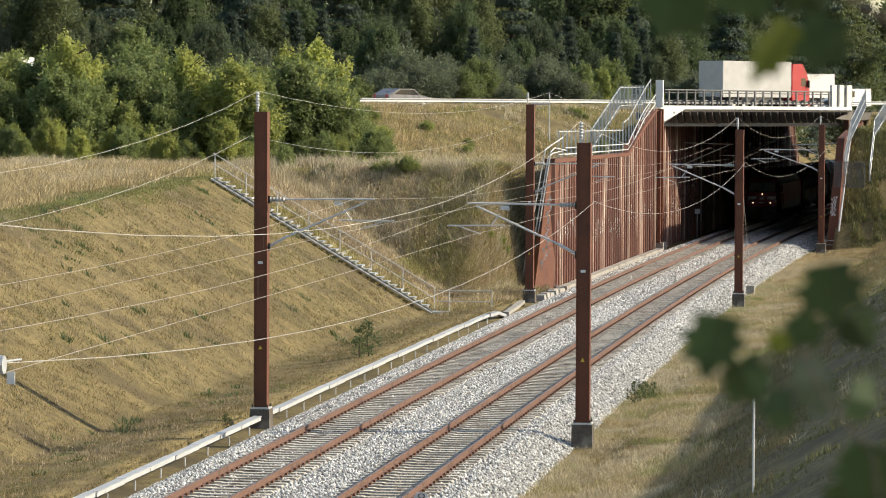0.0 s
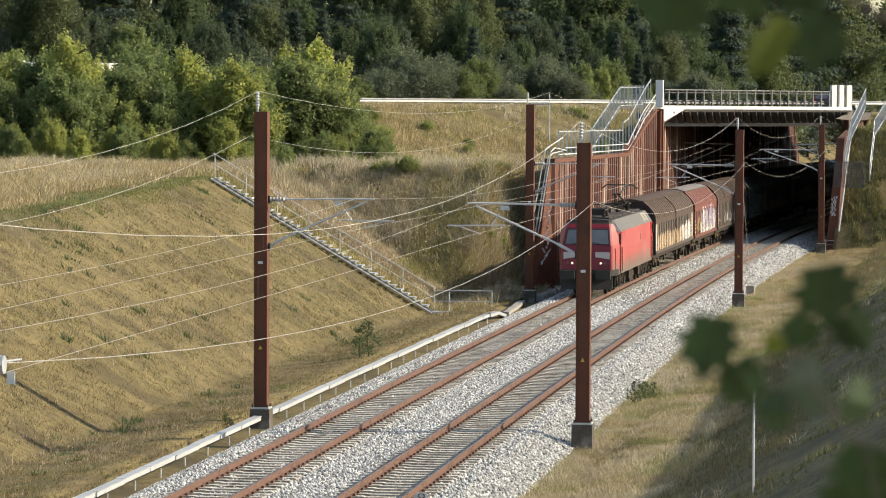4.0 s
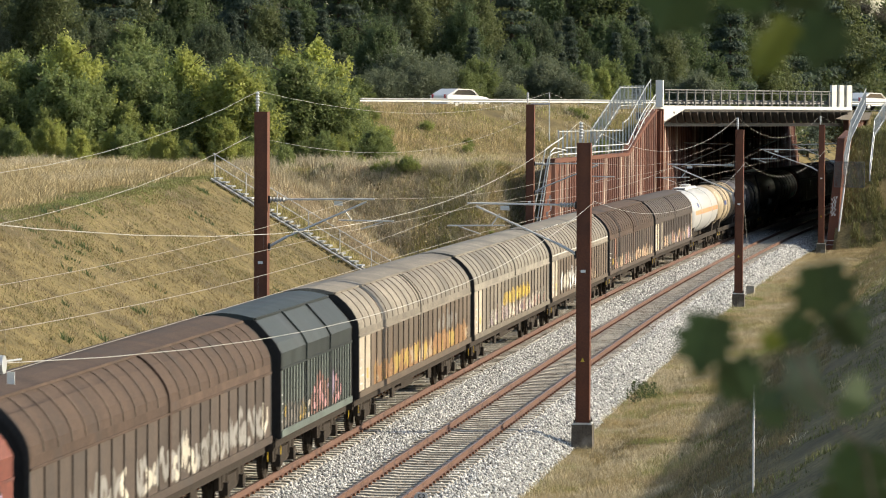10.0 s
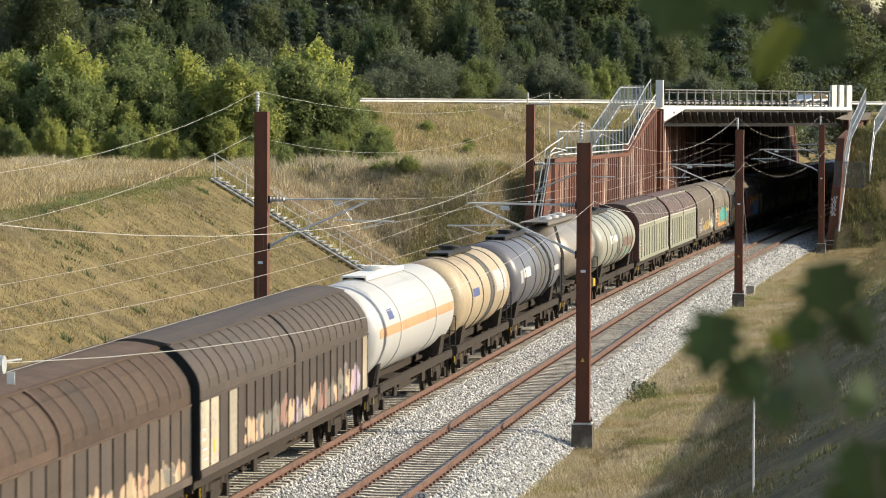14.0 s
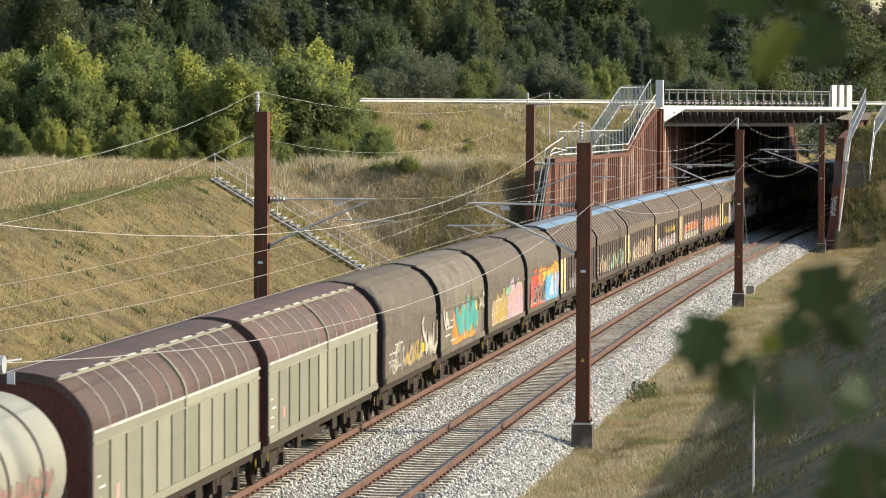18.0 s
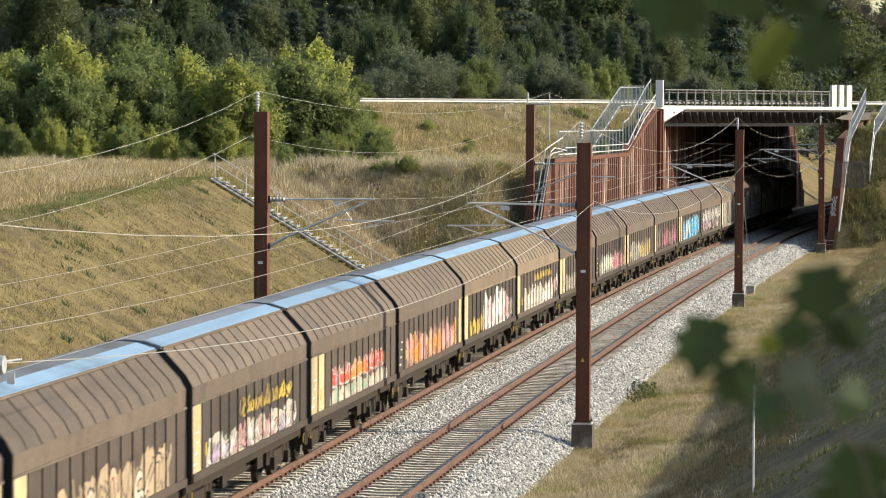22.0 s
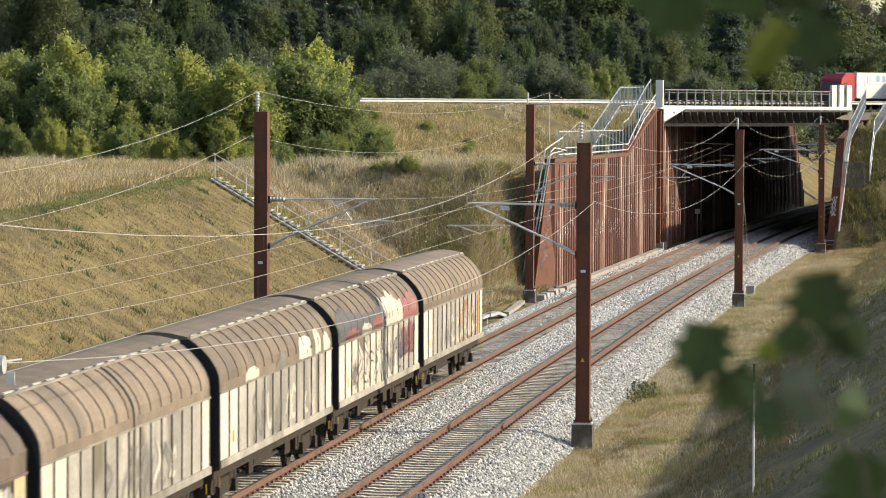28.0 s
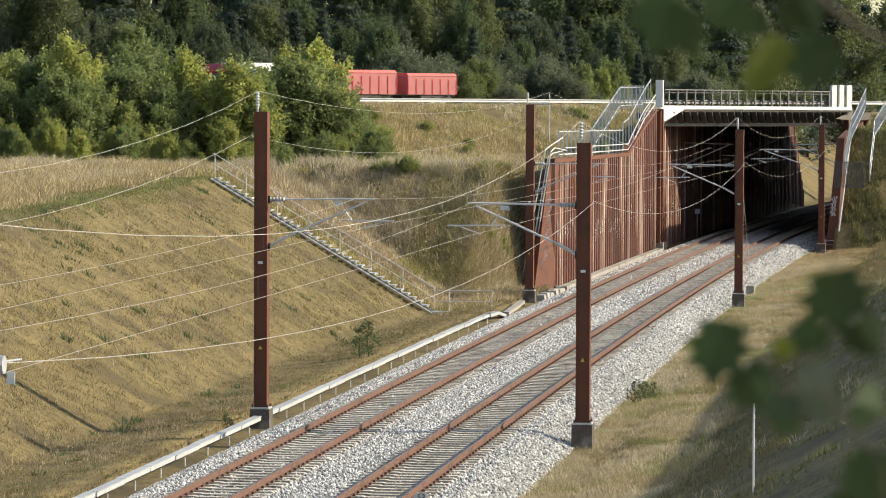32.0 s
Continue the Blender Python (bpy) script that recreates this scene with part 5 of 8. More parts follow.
def wagon_rows(mid, half):
    rows = []
    for t in TIMES:
        a, b = at(ride(t, mid - half), -HALF), at(ride(t, mid + half), -HALF)
        w = b - a
        rows.append((t, Matrix.Translation((a + b) / 2) @ Matrix.Rotation(-math.atan2(w.x, w.y), 4, 'Z')))
    return rows


def tint(name, c, rough=0.75, var=0.34, dirt=None, metal=0.0, rand=0.2, spots=0.55, scale=1.3):
    lo, hi = [x * (1 - var) for x in c], [x * (1 + var) for x in c]
    return surf(name, lo, hi, scale, rough, 0.12, metal, c3=dirt or tuple(x * 0.6 + 0.02 for x in c), fine=22, spots=spots, stretch=(1, 1, 0.45), rand=rand)


M_PALE = tint("faded_cream_paint", (0.44, 0.385, 0.30), rand=0.2, dirt=(0.3, 0.25, 0.18))
# Shadow lines along the wagon ribs are put into these darker rib colours.
M_SEAM = tint("shade_dark_rib", (0.066, 0.053, 0.043))
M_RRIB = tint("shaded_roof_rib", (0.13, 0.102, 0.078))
M_YELLOW = tint("yellow_paint", (0.62, 0.42, 0.03), 0.5)
# Near-black colour of the wagon ends and inner core.
M_ENDS = tint("dark_end_wall", (0.028, 0.025, 0.023))
M_BAR = tint("white_lettering", (0.66, 0.66, 0.64), 0.6, rand=0)
PAINT = {k: tint("spray_paint_" + k, c, 0.6, 0.2, rand=0.1, spots=0.60, dirt=tuple(0.45 * x + 0.04 for x in c), scale=2.2) for k, c in dict(
    white=(0.66, 0.65, 0.62), black=(0.03, 0.03, 0.035), lilac=(0.42, 0.33, 0.45), pink=(0.65, 0.12, 0.28), rose=(0.55, 0.30, 0.30), orange=(0.70, 0.25, 0.05),
    yellow=(0.65, 0.46, 0.08), green=(0.25, 0.42, 0.27), teal=(0.06, 0.33, 0.30), blue=(0.08, 0.38, 0.66), red=(0.55, 0.06, 0.04), peach=(0.62, 0.42, 0.28), grey=(0.30, 0.29, 0.27), navy=(0.06, 0.09, 0.22),
    faded=(0.20, 0.185, 0.162), sand=(0.42, 0.32, 0.21), rust=(0.30, 0.165, 0.075), mauve=(0.22, 0.17, 0.185), mustard=(0.42, 0.30, 0.08), dustyrose=(0.30, 0.17, 0.14), mint=(0.28, 0.42, 0.31), ivory=(0.56, 0.52, 0.43), slate=(0.085, 0.083, 0.085), crimson=(0.27, 0.095, 0.09)).items()}

WHEEL = Mesh().lathe([(0.0, -0.07), (0.20, -0.07), (0.22, -0.03), (0.40, -0.02), (0.41, -0.06), (0.485, -0.06), (0.485, -0.03), (0.455, -0.02), (0.455, 0.07), (0.40, 0.07), (0.38, 0.03), (0.2, 0.04), (0.0, 0.07)], 20, axis='X').data("wheel")
BOGIE = Mesh()
for q in (-1, 1):
    BOGIE.sweep([(0, 0.42), (0, 0.80), (0.12, 0.80), (0.12, 0.42)], [(lambda a, b, y=y, k=k: Vector((q * (0.98 + a), y, b + k))) for y, k in ((-1.45, 0.05), (-0.75, 0.0), (-0.45, -0.08), (0.45, -0.08), (0.75, 0.0), (1.45, 0.05))])
    for y in (-0.9, 0.9):
        BOGIE.box((q * 1.12, y, 0.47), (0.2, 0.30, 0.30))
        BOGIE.rod((q * 1.06, y - 0.26, 0.5), (q * 1.06, y - 0.26, 0.80), 0.075, 8)
        BOGIE.rod((q * 1.06, y + 0.26, 0.5), (q * 1.06, y + 0.26, 0.80), 0.075, 8)
BOGIE.box((0, 0, 0.6), (1.9, 0.5, 0.3)).box((0, -1.4, 0.7), (1.9, 0.12, 0.12)).box((0, 1.4, 0.7), (1.9, 0.12, 0.12))
BOGIE = BOGIE.data("bogie")
BUFFER = Mesh().rod((0, 0, 0), (0, -0.36, 0), 0.085, 10).rod((0, -0.28, 0), (0, -0.36, 0), 0.13, 10).lathe([(0.0, -0.36), (0.225, -0.37), (0.235, -0.40), (0.15, -0.425), (0.0, -0.43)], 14, axis='Y').data("buffer")


def running_gear(ob, L, bog):
    """Bogies with wheels, buffers, couplings and the frame beneath a wagon body of the length L."""
    for y in (-bog, bog):
        b = part("bogie", BOGIE, M_GRIME, ob, m=Matrix.Translation((0, y, 0)))
        for yy in (-0.9, 0.9):
            for x in (-0.745, 0.745):
                part("wheel", WHEEL, M_GRIME, b, m=Matrix.Translation((x, yy, 0.46)) @ Matrix.Rotation(0 if x > 0 else math.pi, 4, 'Z'))
    h = L / 2
    for x in (-0.88, 0.88):
        part("buffer", BUFFER, M_GRIME, ob, m=Matrix.Translation((x, -h + 0.10, 1.06)))
        part("buffer", BUFFER, M_GRIME, ob, m=Matrix.Translation((x, h - 0.10, 1.06)) @ Matrix.Rotation(math.pi, 4, 'Z'))
    fr = Mesh()
    for x in (-1.22, 1.22):
        fr.box((x, 0, 1.0), (0.12, L - 0.1, 0.24))
    fr.box((0, 0, 0.98), (0.6, L - 0.1, 0.28))
    for y in (-h + 0.08, h - 0.08):
        fr.box((0, y, 0.98), (2.5, 0.16, 0.36))
    if L > 13:
        fr.box((0.55, 0, 0.72), (0.9, 2.4, 0.35)).rod((-0.5, -1.0, 0.68), (-0.5, 1.2, 0.68), 0.2, 12).rod((0.95, bog * 0.55, 0.6), (0.95, -bog * 0.55, 0.6), 0.05, 6)
        fr.box((1.12, bog * 0.45, 0.72), (0.08, 0.7, 0.4)).box((1.12, -bog * 0.45, 0.7), (0.08, 0.5, 0.36))
    part("underframe", fr, M_GRIME, ob)
    cp = Mesh().rod((0, -h, 1.0), (0, -h - 0.42, 0.95), 0.06, 8).rod((0, h, 1.0), (0, h + 0.42, 0.95), 0.06, 8).tube([(0.3, -h, 0.95), (0.32, -h - 0.25, 0.62), (0.25, -h - 0.45, 0.75)], 0.03)
    part("coupling", cp, M_GRIME, ob)
    for y in (-h + 0.22, h - 0.22):
        part("corner_handle", Mesh().rod((1.38, y, 0.70), (1.38, y, 0.92), 0.012, 6), M_YELLOW, ob, "yellow corner handle")


def ribbon(pts, w):
    """A flat stroke of the width w along a line of (y, z) points."""
    n = len(pts)
    e = []
    for i in range(n):
        (a, b), (c, d) = pts[max(0, i - 1)], pts[min(n - 1, i + 1)]
        k = math.hypot(c - a, d - b) or 1.0
        g = w / 2 * (0.55 + 0.45 * math.sin(math.pi * (i + 0.5) / n))
        e.append((-(d - b) / k * g, (c - a) / k * g))
    v = [(p + q, z + s) for (p, z), (q, s) in zip(pts, e)] + [(p - q, z - s) for (p, z), (q, s) in zip(pts, e)]
    return v, [(i, i + 1, n + i + 1, n + i) for i in range(n - 1)]


def swung_lines(kind, r):
    """One abstract swung shape in a unit box, as lines of points; it is no letter."""
    j = lambda q=0.08: r.uniform(-q, q)
    arc = lambda cx, cy, rx, ry, a0, a1, n=9: [(cx + rx * math.cos(radians(a0 + (a1 - a0) * k / n)), cy + ry * math.sin(radians(a0 + (a1 - a0) * k / n))) for k in range(n + 1)]
    if kind == 0:
        ph, fr = r.uniform(0, 6.28), r.uniform(3.5, 7.5)
        return [[(0.5 + (0.34 + j()) * math.sin(fr * k / 11 + ph), 0.02 + 0.96 * k / 11) for k in range(12)]]
    if kind == 1:
        a = r.uniform(0, 360)
        return [arc(0.5 + j(), 0.45 + j(), 0.34, 0.42, a, a + r.uniform(150, 290))]
    if kind == 2:
        return [[(0.05 + 0.18 * k + j(), (k % 2) * (0.75 + j(0.2)) + 0.05) for k in range(6)]]
    if kind == 3:
        return [[(0.1 + j(), 0.0), (0.25 + j(), 0.5 + j(0.2)), (0.6 + j(), 0.95), (0.9 + j(), 0.7 + j(0.2))], arc(0.6, 0.25, 0.3, 0.2, 120, 330)]
    return [[(0.15 + j(), 1.0 + j()), (0.3 + j(), 0.3 + j()), (0.5, 0.05), (0.85 + j(), 0.35 + j()), (0.75 + j(), 0.9 + j())]]


def graffiti(ob, y0, y1, z0, z1, colors, seed, x=1.42, line="black", dense=1.0, base=None, place=None, fat=0.26):
    """Spray paint on the side: fat swung shapes with an outline, on a ragged painted ground; a few millimetres proud."""
    r = random.Random(seed)
    place = place or (lambda y, z, off: (x + off, y, z))
    H = z1 - z0
    if base:
        m = max(8, int((y1 - y0) / 0.22))
        ys = [y0 + (y1 - y0) * k / m for k in range(m + 1)]
        hi = [z0 + H * min(1.0, max(0.35, 0.80 + 0.12 * math.sin(k * 0.8 + seed) + 0.10 * math.sin(k * 0.31 + 2 * seed) + r.uniform(-0.12, 0.12))) for k in range(m + 1)]
        hi[0], hi[-1] = z0 + H * 0.4, z0 + H * 0.35
        lo = [z0 - 0.01 + r.uniform(0.0, 0.09) for k in range(m + 1)]
        part("painted_ground", Mesh().add([place(a, b, 0.004) for a, b in zip(ys, lo)] + [place(a, b, 0.004) for a, b in zip(ys, hi)], [(k, k + 1, m + 2 + k, m + 1 + k) for k in range(m)]), PAINT[base], ob, "worn " + base + " spray paint ground")
    run = r.choice(colors)
    y = y0
    kind = r.randrange(5)
    while y < y1 - 0.2 * H:
        wd = H * r.uniform(0.6, 1.0)
        kind = (kind + r.randrange(1, 5)) % 5
        if r.random() < 0.6:
            run = r.choice(colors)
        if r.random() > dense:
            y += wd
            continue
        edge = line if line != run else r.choice(colors)
        lean, grow, rise = r.uniform(-0.35, 0.35), r.uniform(0.6, 1.04), H * r.uniform(0.0, 0.14)
        thick = H * fat * r.uniform(0.8, 1.2)
        ms, tops = Mesh(), []
        for q, lines in enumerate(swung_lines(kind, r)):
            path = [(y + wd * (0.5 + (a - 0.5) * 0.92 + lean * (b - 0.5)), z0 + rise + thick * 0.5 + (H * grow - thick) * b * 0.96) for a, b in lines]
            dense_path = [(pa + (pb - pa) * t / 3, qa + (qb - qa) * t / 3) for (pa, qa), (pb, qb) in zip(path[:-1], path[1:]) for t in range(3)] + [path[-1]]
            for wide, off in ((thick + 0.06 + 0.05 * H, 0.006), (thick, 0.0095)):
                v, fs = ribbon(dense_path, wide)
                n = len(ms.v)
                ms.add([place(a, b, off + 0.00004 * k + 0.001 * q) for k, (a, b) in enumerate(v)], fs)
                tops += [off > 0.008] * len(fs)
        me = ms.data("graffiti_shape", fix=False)
        me.materials.append(PAINT[edge])
        me.materials.append(PAINT[run])
        for f, t in zip(me.polygons, tops):
            f.material_index = int(t)
        part("graffiti_shape", me, None, ob, "worn " + run + " spray-painted shape")
        y += wd * r.uniform(0.45, 0.72)


ROUND = [(1.42, 2.80), (1.42, 3.02), (1.40, 3.20), (1.33, 3.38), (1.20, 3.58), (1.02, 3.78), (0.84, 3.93), (0.66, 4.03)]
ANGLE = [(1.42, 2.78), (1.43, 3.18), (1.30, 3.42), (0.80, 3.96), (0.70, 4.02)]
ARCH = [(1.42, 2.55), (1.42, 2.85), (1.38, 3.12), (1.28, 3.40), (1.10, 3.68), (0.84, 3.92), (0.5, 4.06)]


def bent(prof, y0, y1, off=0.0):
    """A strip that follows the roof's profile on one side."""
    ms = Mesh()
    n = len(prof)
    vs = []
    for d in (off, off - 0.05):
        for y in (y0, y1):
            vs += [(a + d * 0.75, y, b + d * 0.65) for a, b in prof]
    fs = []
    for i in range(n - 1):
        fs += [(i, i + 1, n + i + 1, n + i), (2 * n + i, 3 * n + i, 3 * n + i + 1, 2 * n + i + 1), (i, 2 * n + i, 2 * n + i + 1, i + 1), (n + i, n + i + 1, 3 * n + i + 1, 3 * n + i)]
    fs += [(0, n, 3 * n, 2 * n), (n - 1, 3 * n - 1, 4 * n - 1, 2 * n - 1)]
    return ms.add(vs, fs)


def paint_field(ob, prof, y0, y1, low, top, color, seed, layer=0, fade=0.35):
    """Worn paint over the bent upper wall, from low to top metres up its curve, with a ragged outline and bare flakes."""
    r = random.Random(seed)
    d = np.concatenate([[0], np.cumsum([math.hypot(q[0] - p[0], q[1] - p[1]) for p, q in zip(prof[:-1], prof[1:])])])
    m = max(5, int((y1 - y0) / 0.13))
    vs, fs, drift = [], [], 0.0
    for j in range(m + 1):
        y = y0 + (y1 - y0) * j / m
        edge = abs(2 * j / m - 1)
        drift = 0.88 * drift + r.uniform(-0.11, 0.11)
        hi = low + (top - low) * max(0.08, (1 - fade * edge ** 2) + drift + r.uniform(-0.02, 0.02))
        lo = low + 0.06 * r.random()
        for q in range(6):
            h = lo + (max(hi, lo + 0.03) - lo) * q / 5
            vs.append((float(np.interp(h, d, [p[0] for p in prof])) + 0.012, y, float(np.interp(h, d, [p[1] for p in prof])) + 0.009 + 0.002 * layer))
    for j in range(m):
        for q in range(5):
            if r.random() > 0.012 * q:
                fs.append((j * 6 + q, j * 6 + q + 1, j * 6 + q + 7, j * 6 + q + 6))
    part("paint_field", Mesh().add(vs, fs), PAINT[color], ob, "worn spray paint on the bent wall")


def van(label, pitch, roofm, sidem, shape=ROUND, bays=None, gap=0.95, ridge=None, edge=None, doors=2, pale=(), pale_mat=None, ribs=True, side_bays=None, bog=None, roof_ribs=True, ribm=None, rib_w=0.035, frame_mat=None, top_h=0.10, dash=None, roof_ribm=None, split_ridge=None, rib_r=0.016, fascia=None, eave=None, end_mat=None, plate=None):
    """A covered wagon with sliding walls: panels between ribs, bent upper wall, roof strip, ends and running gear."""
    ob = thing("covered_wagon", label, "wagon", "wagons of the goods train")
    L = pitch - gap
    h = L / 2
    bays = bays or max(6, round(L / 1.02))
    w = L / bays
    running_gear(ob, L, bog or min(h - 2.1, L * 0.36))
    ze = shape[0][1]
    full = [(1.36, 1.12)] + [(a - 0.06, b - 0.03) for a, b in shape]
    ring = full + [(-a, b) for a, b in full[::-1]]
    part("body", Mesh().sweep(ring, [lambda a, b: Vector((a, -h + 0.06, b)), lambda a, b: Vector((a, h - 0.06, b))]), end_mat or M_ENDS, ob, "dark wagon ends and core")
    # ends: a frame that follows the section
    for y in (-h, h):
        e = Mesh()
        arc = [(1.43, 1.10)] + list(shape) + [(0, shape[-1][1] + top_h)]
        arc = arc + [(-a, b) for a, b in arc[-2::-1]]
        inner = [(a * 0.93, 1.15 + (b - 1.15) * 0.95) for a, b in arc]
        vs = [(a, y - math.copysign(0.0, y), b) for a, b in arc] + [(a, y, b) for a, b in inner] + [(a, y - math.copysign(0.12, y), b) for a, b in arc] + [(a, y - math.copysign(0.12, y), b) for a, b in inner]
        n = len(arc)
        fs = []
        for i in range(n - 1):
            fs += [(i, i + 1, n + i + 1, n + i), (2 * n + i, 3 * n + i, 3 * n + i + 1, 2 * n + i + 1), (i, 2 * n + i, 2 * n + i + 1, i + 1), (n + i, n + i + 1, 3 * n + i + 1, 3 * n + i)]
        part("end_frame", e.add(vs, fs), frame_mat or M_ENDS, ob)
    # near side: one panel per bay, seams between them
    panel = Mesh().box((1.395, 0, (1.20 + ze) / 2), (0.05, w - 0.03, ze - 1.22)).data("side_panel")
    pm = {}
    seam = Mesh().box((1.422, 0, (1.30 + ze) / 2), (0.055, rib_w, ze - 1.32)).data("rib")
    roof_rib = bent(shape[1:], -rib_r, rib_r, 0.022).data("roof_rib")
    for i in range(bays):
        y = -h + w * (i + 0.5)
        is_pale = i in pale or (i - bays) in pale
        mat_i = (pale_mat or M_PALE) if is_pale else sidem
        if mat_i not in pm:
            pm[mat_i] = panel if not pm else panel.copy()
            pm[mat_i].materials.clear()
            pm[mat_i].materials.append(mat_i)
        part("side_panel", pm[mat_i], None, ob, m=Matrix.Translation((0, y, 0)))
        if i and ribs:
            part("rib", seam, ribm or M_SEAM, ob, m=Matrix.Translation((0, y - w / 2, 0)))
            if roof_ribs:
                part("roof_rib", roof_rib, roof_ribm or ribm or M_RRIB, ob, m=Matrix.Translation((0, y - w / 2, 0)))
    # bent upper walls, in as many lengths as there are doors
    for k in range(doors):
        y0, y1 = -h + 0.02 + k * L / doors, -h + (k + 1) * L / doors - 0.02
        part("upper_wall", bent(shape[1:], y0, y1), roofm, ob)
        part("fascia", bent(shape[:2], y0, y1), fascia or roofm, ob)
    for k in range(1, doors):
        y = -h + k * L / doors
        part("door_post", bent([(1.42, 1.2)] + list(shape), y - 0.07, y + 0.07, 0.05), edge or roofm, ob)
    part("eave_rail", Mesh().box((1.425, 0, ze + 0.01), (0.05, L - 0.06, 0.05)), edge or roofm, ob)
    part("sill_rail", Mesh().box((1.425, 0, 1.22), (0.07, L - 0.06, 0.17)), sidem, ob)
    if eave:
        part("eave_trim", Mesh().box((shape[1][0] + 0.012, 0, shape[1][1] + 0.01), (0.03, L - 0.1, 0.05)), eave, ob, "white eave trim")
    if dash:
        a, b = shape[-1]
        dm = Mesh().box((0, 0, 0), (0.05, w * 0.62, 0.03)).data("paint_dash")
        for i in range(bays):
            part("paint_dash", dm, dash, ob, "white paint dash", m=Matrix.Translation((a + 0.05, -h + w * (i + 0.5), b + 0.035)))
    # far side in one piece
    far = Mesh().box((-1.395, 0, (1.20 + ze) / 2), (0.05, L - 0.04, ze - 1.22))
    far.add([(-a, b, c) for a, b, c in bent(shape, -h + 0.02, h - 0.02).v], bent(shape, 0, 1).f)
    part("far_wall", far, sidem, ob)
    # the roof strip
    a, b = shape[-1]
    rs = Mesh().sweep([(-a - 0.05, b - 0.04), (a + 0.05, b - 0.04), (a + 0.05, b + 0.02), (a * 0.5, b + top_h), (0, b + top_h + 0.03), (-a * 0.5, b + top_h), (-a - 0.05, b + 0.02)], [lambda p, q: Vector((p, -h - 0.02, q)), lambda p, q: Vector((p, h + 0.02, q))])
    part("roof_strip", rs, split_ridge or ridge or roofm, ob)
    if split_ridge:
        part("ridge_plate", Mesh().add([(x, y, z) for y in (-h + 0.03, h - 0.03) for x, z in ((a * 0.52, b + top_h * 0.98 + 0.012), (a + 0.06, b + 0.030), (a + 0.06, b + 0.012), (a * 0.52, b + top_h * 0.98 - 0.01))], [(0, 1, 5, 4), (1, 2, 6, 5), (2, 3, 7, 6), (3, 0, 4, 7), (0, 3, 2, 1), (4, 5, 6, 7)]), ridge, ob, "light blue ridge plate")
    part("roof_gutter", Mesh().box((a + 0.07, 0, b - 0.01), (0.05, L - 0.1, 0.05)), edge or M_SEAM, ob)
    # plates with small writing, as bars
    rr = random.Random(int(pitch * 100) + bays)
    for k in range(4):
        part("lettering", Mesh().box((1.424, -h + w * 0.5 + rr.uniform(-0.2, 0.2) * w, 1.5 + 0.22 * k), (0.004, w * rr.uniform(0.2, 0.45), 0.045)), M_BAR, ob, "small white lettering bar")
    part("label_plate", Mesh().box((1.424, -h + w * 1.5, 1.72), (0.006, w * 0.18, 0.28)), plate or M_YELLOW, ob, "small notice plate")
    return ob
# ---------------------------------------------------------------- locomotive (front towards -y)
# Shade on the front and sunlight on the sides are put into these reds.
L_RED = surf("loco_shaded_red_paint", (0.19, 0.013, 0.022), (0.245, 0.021, 0.031), 1.2, 0.42, 0.03, c3=(0.11, 0.012, 0.016), fine=20, spots=0.6)
L_SIDE = surf("loco_sunlit_dusty_side", (0.40, 0.075, 0.07), (0.50, 0.12, 0.11), 0.7, 0.5, 0.03, c3=(0.42, 0.17, 0.15), fine=9, spots=0.54, stretch=(1, 0.5, 1.6))
L_TAPER = surf("loco_sunlit_dusty_corner", (0.40, 0.14, 0.125), (0.50, 0.21, 0.19), 0.9, 0.55, 0.03, c3=(0.44, 0.10, 0.09), fine=8, spots=0.5)
L_VENT = surf("dusty_vent_grille", (0.24, 0.21, 0.17), (0.33, 0.30, 0.25), 3, 0.7, 0.2, fine=30)
L_SCREEN = surf("hazy_windscreen", (0.14, 0.155, 0.165), (0.20, 0.215, 0.225), 1.5, 0.12, 0.0)
L_DOOR = surf("loco_bright_red", (0.58, 0.03, 0.03), (0.66, 0.045, 0.04), 2, 0.35, 0.02)
L_GREY = surf("loco_dusty_grey", (0.125, 0.11, 0.097), (0.185, 0.165, 0.145), 2, 0.7, 0.1)
L_RGREY = surf("loco_dull_roof_grey", (0.105, 0.098, 0.092), (0.155, 0.147, 0.138), 1.4, 0.7, 0.1)
L_ROOF = surf("loco_sooty_roof", (0.05, 0.043, 0.038), (0.095, 0.082, 0.07), 3, 0.8, 0.2)
L_WHITE = surf("loco_white_panel", (0.52, 0.50, 0.49), (0.62, 0.60, 0.585), 3, 0.5, 0.02)
L_LAMP = glow("lit_headlamp", (1.0, 0.86, 0.62), 0.8)
L_OFF = surf("unlit_lamp_glass", (0.12, 0.13, 0.12), (0.2, 0.21, 0.2), 8, 0.2, 0.0)


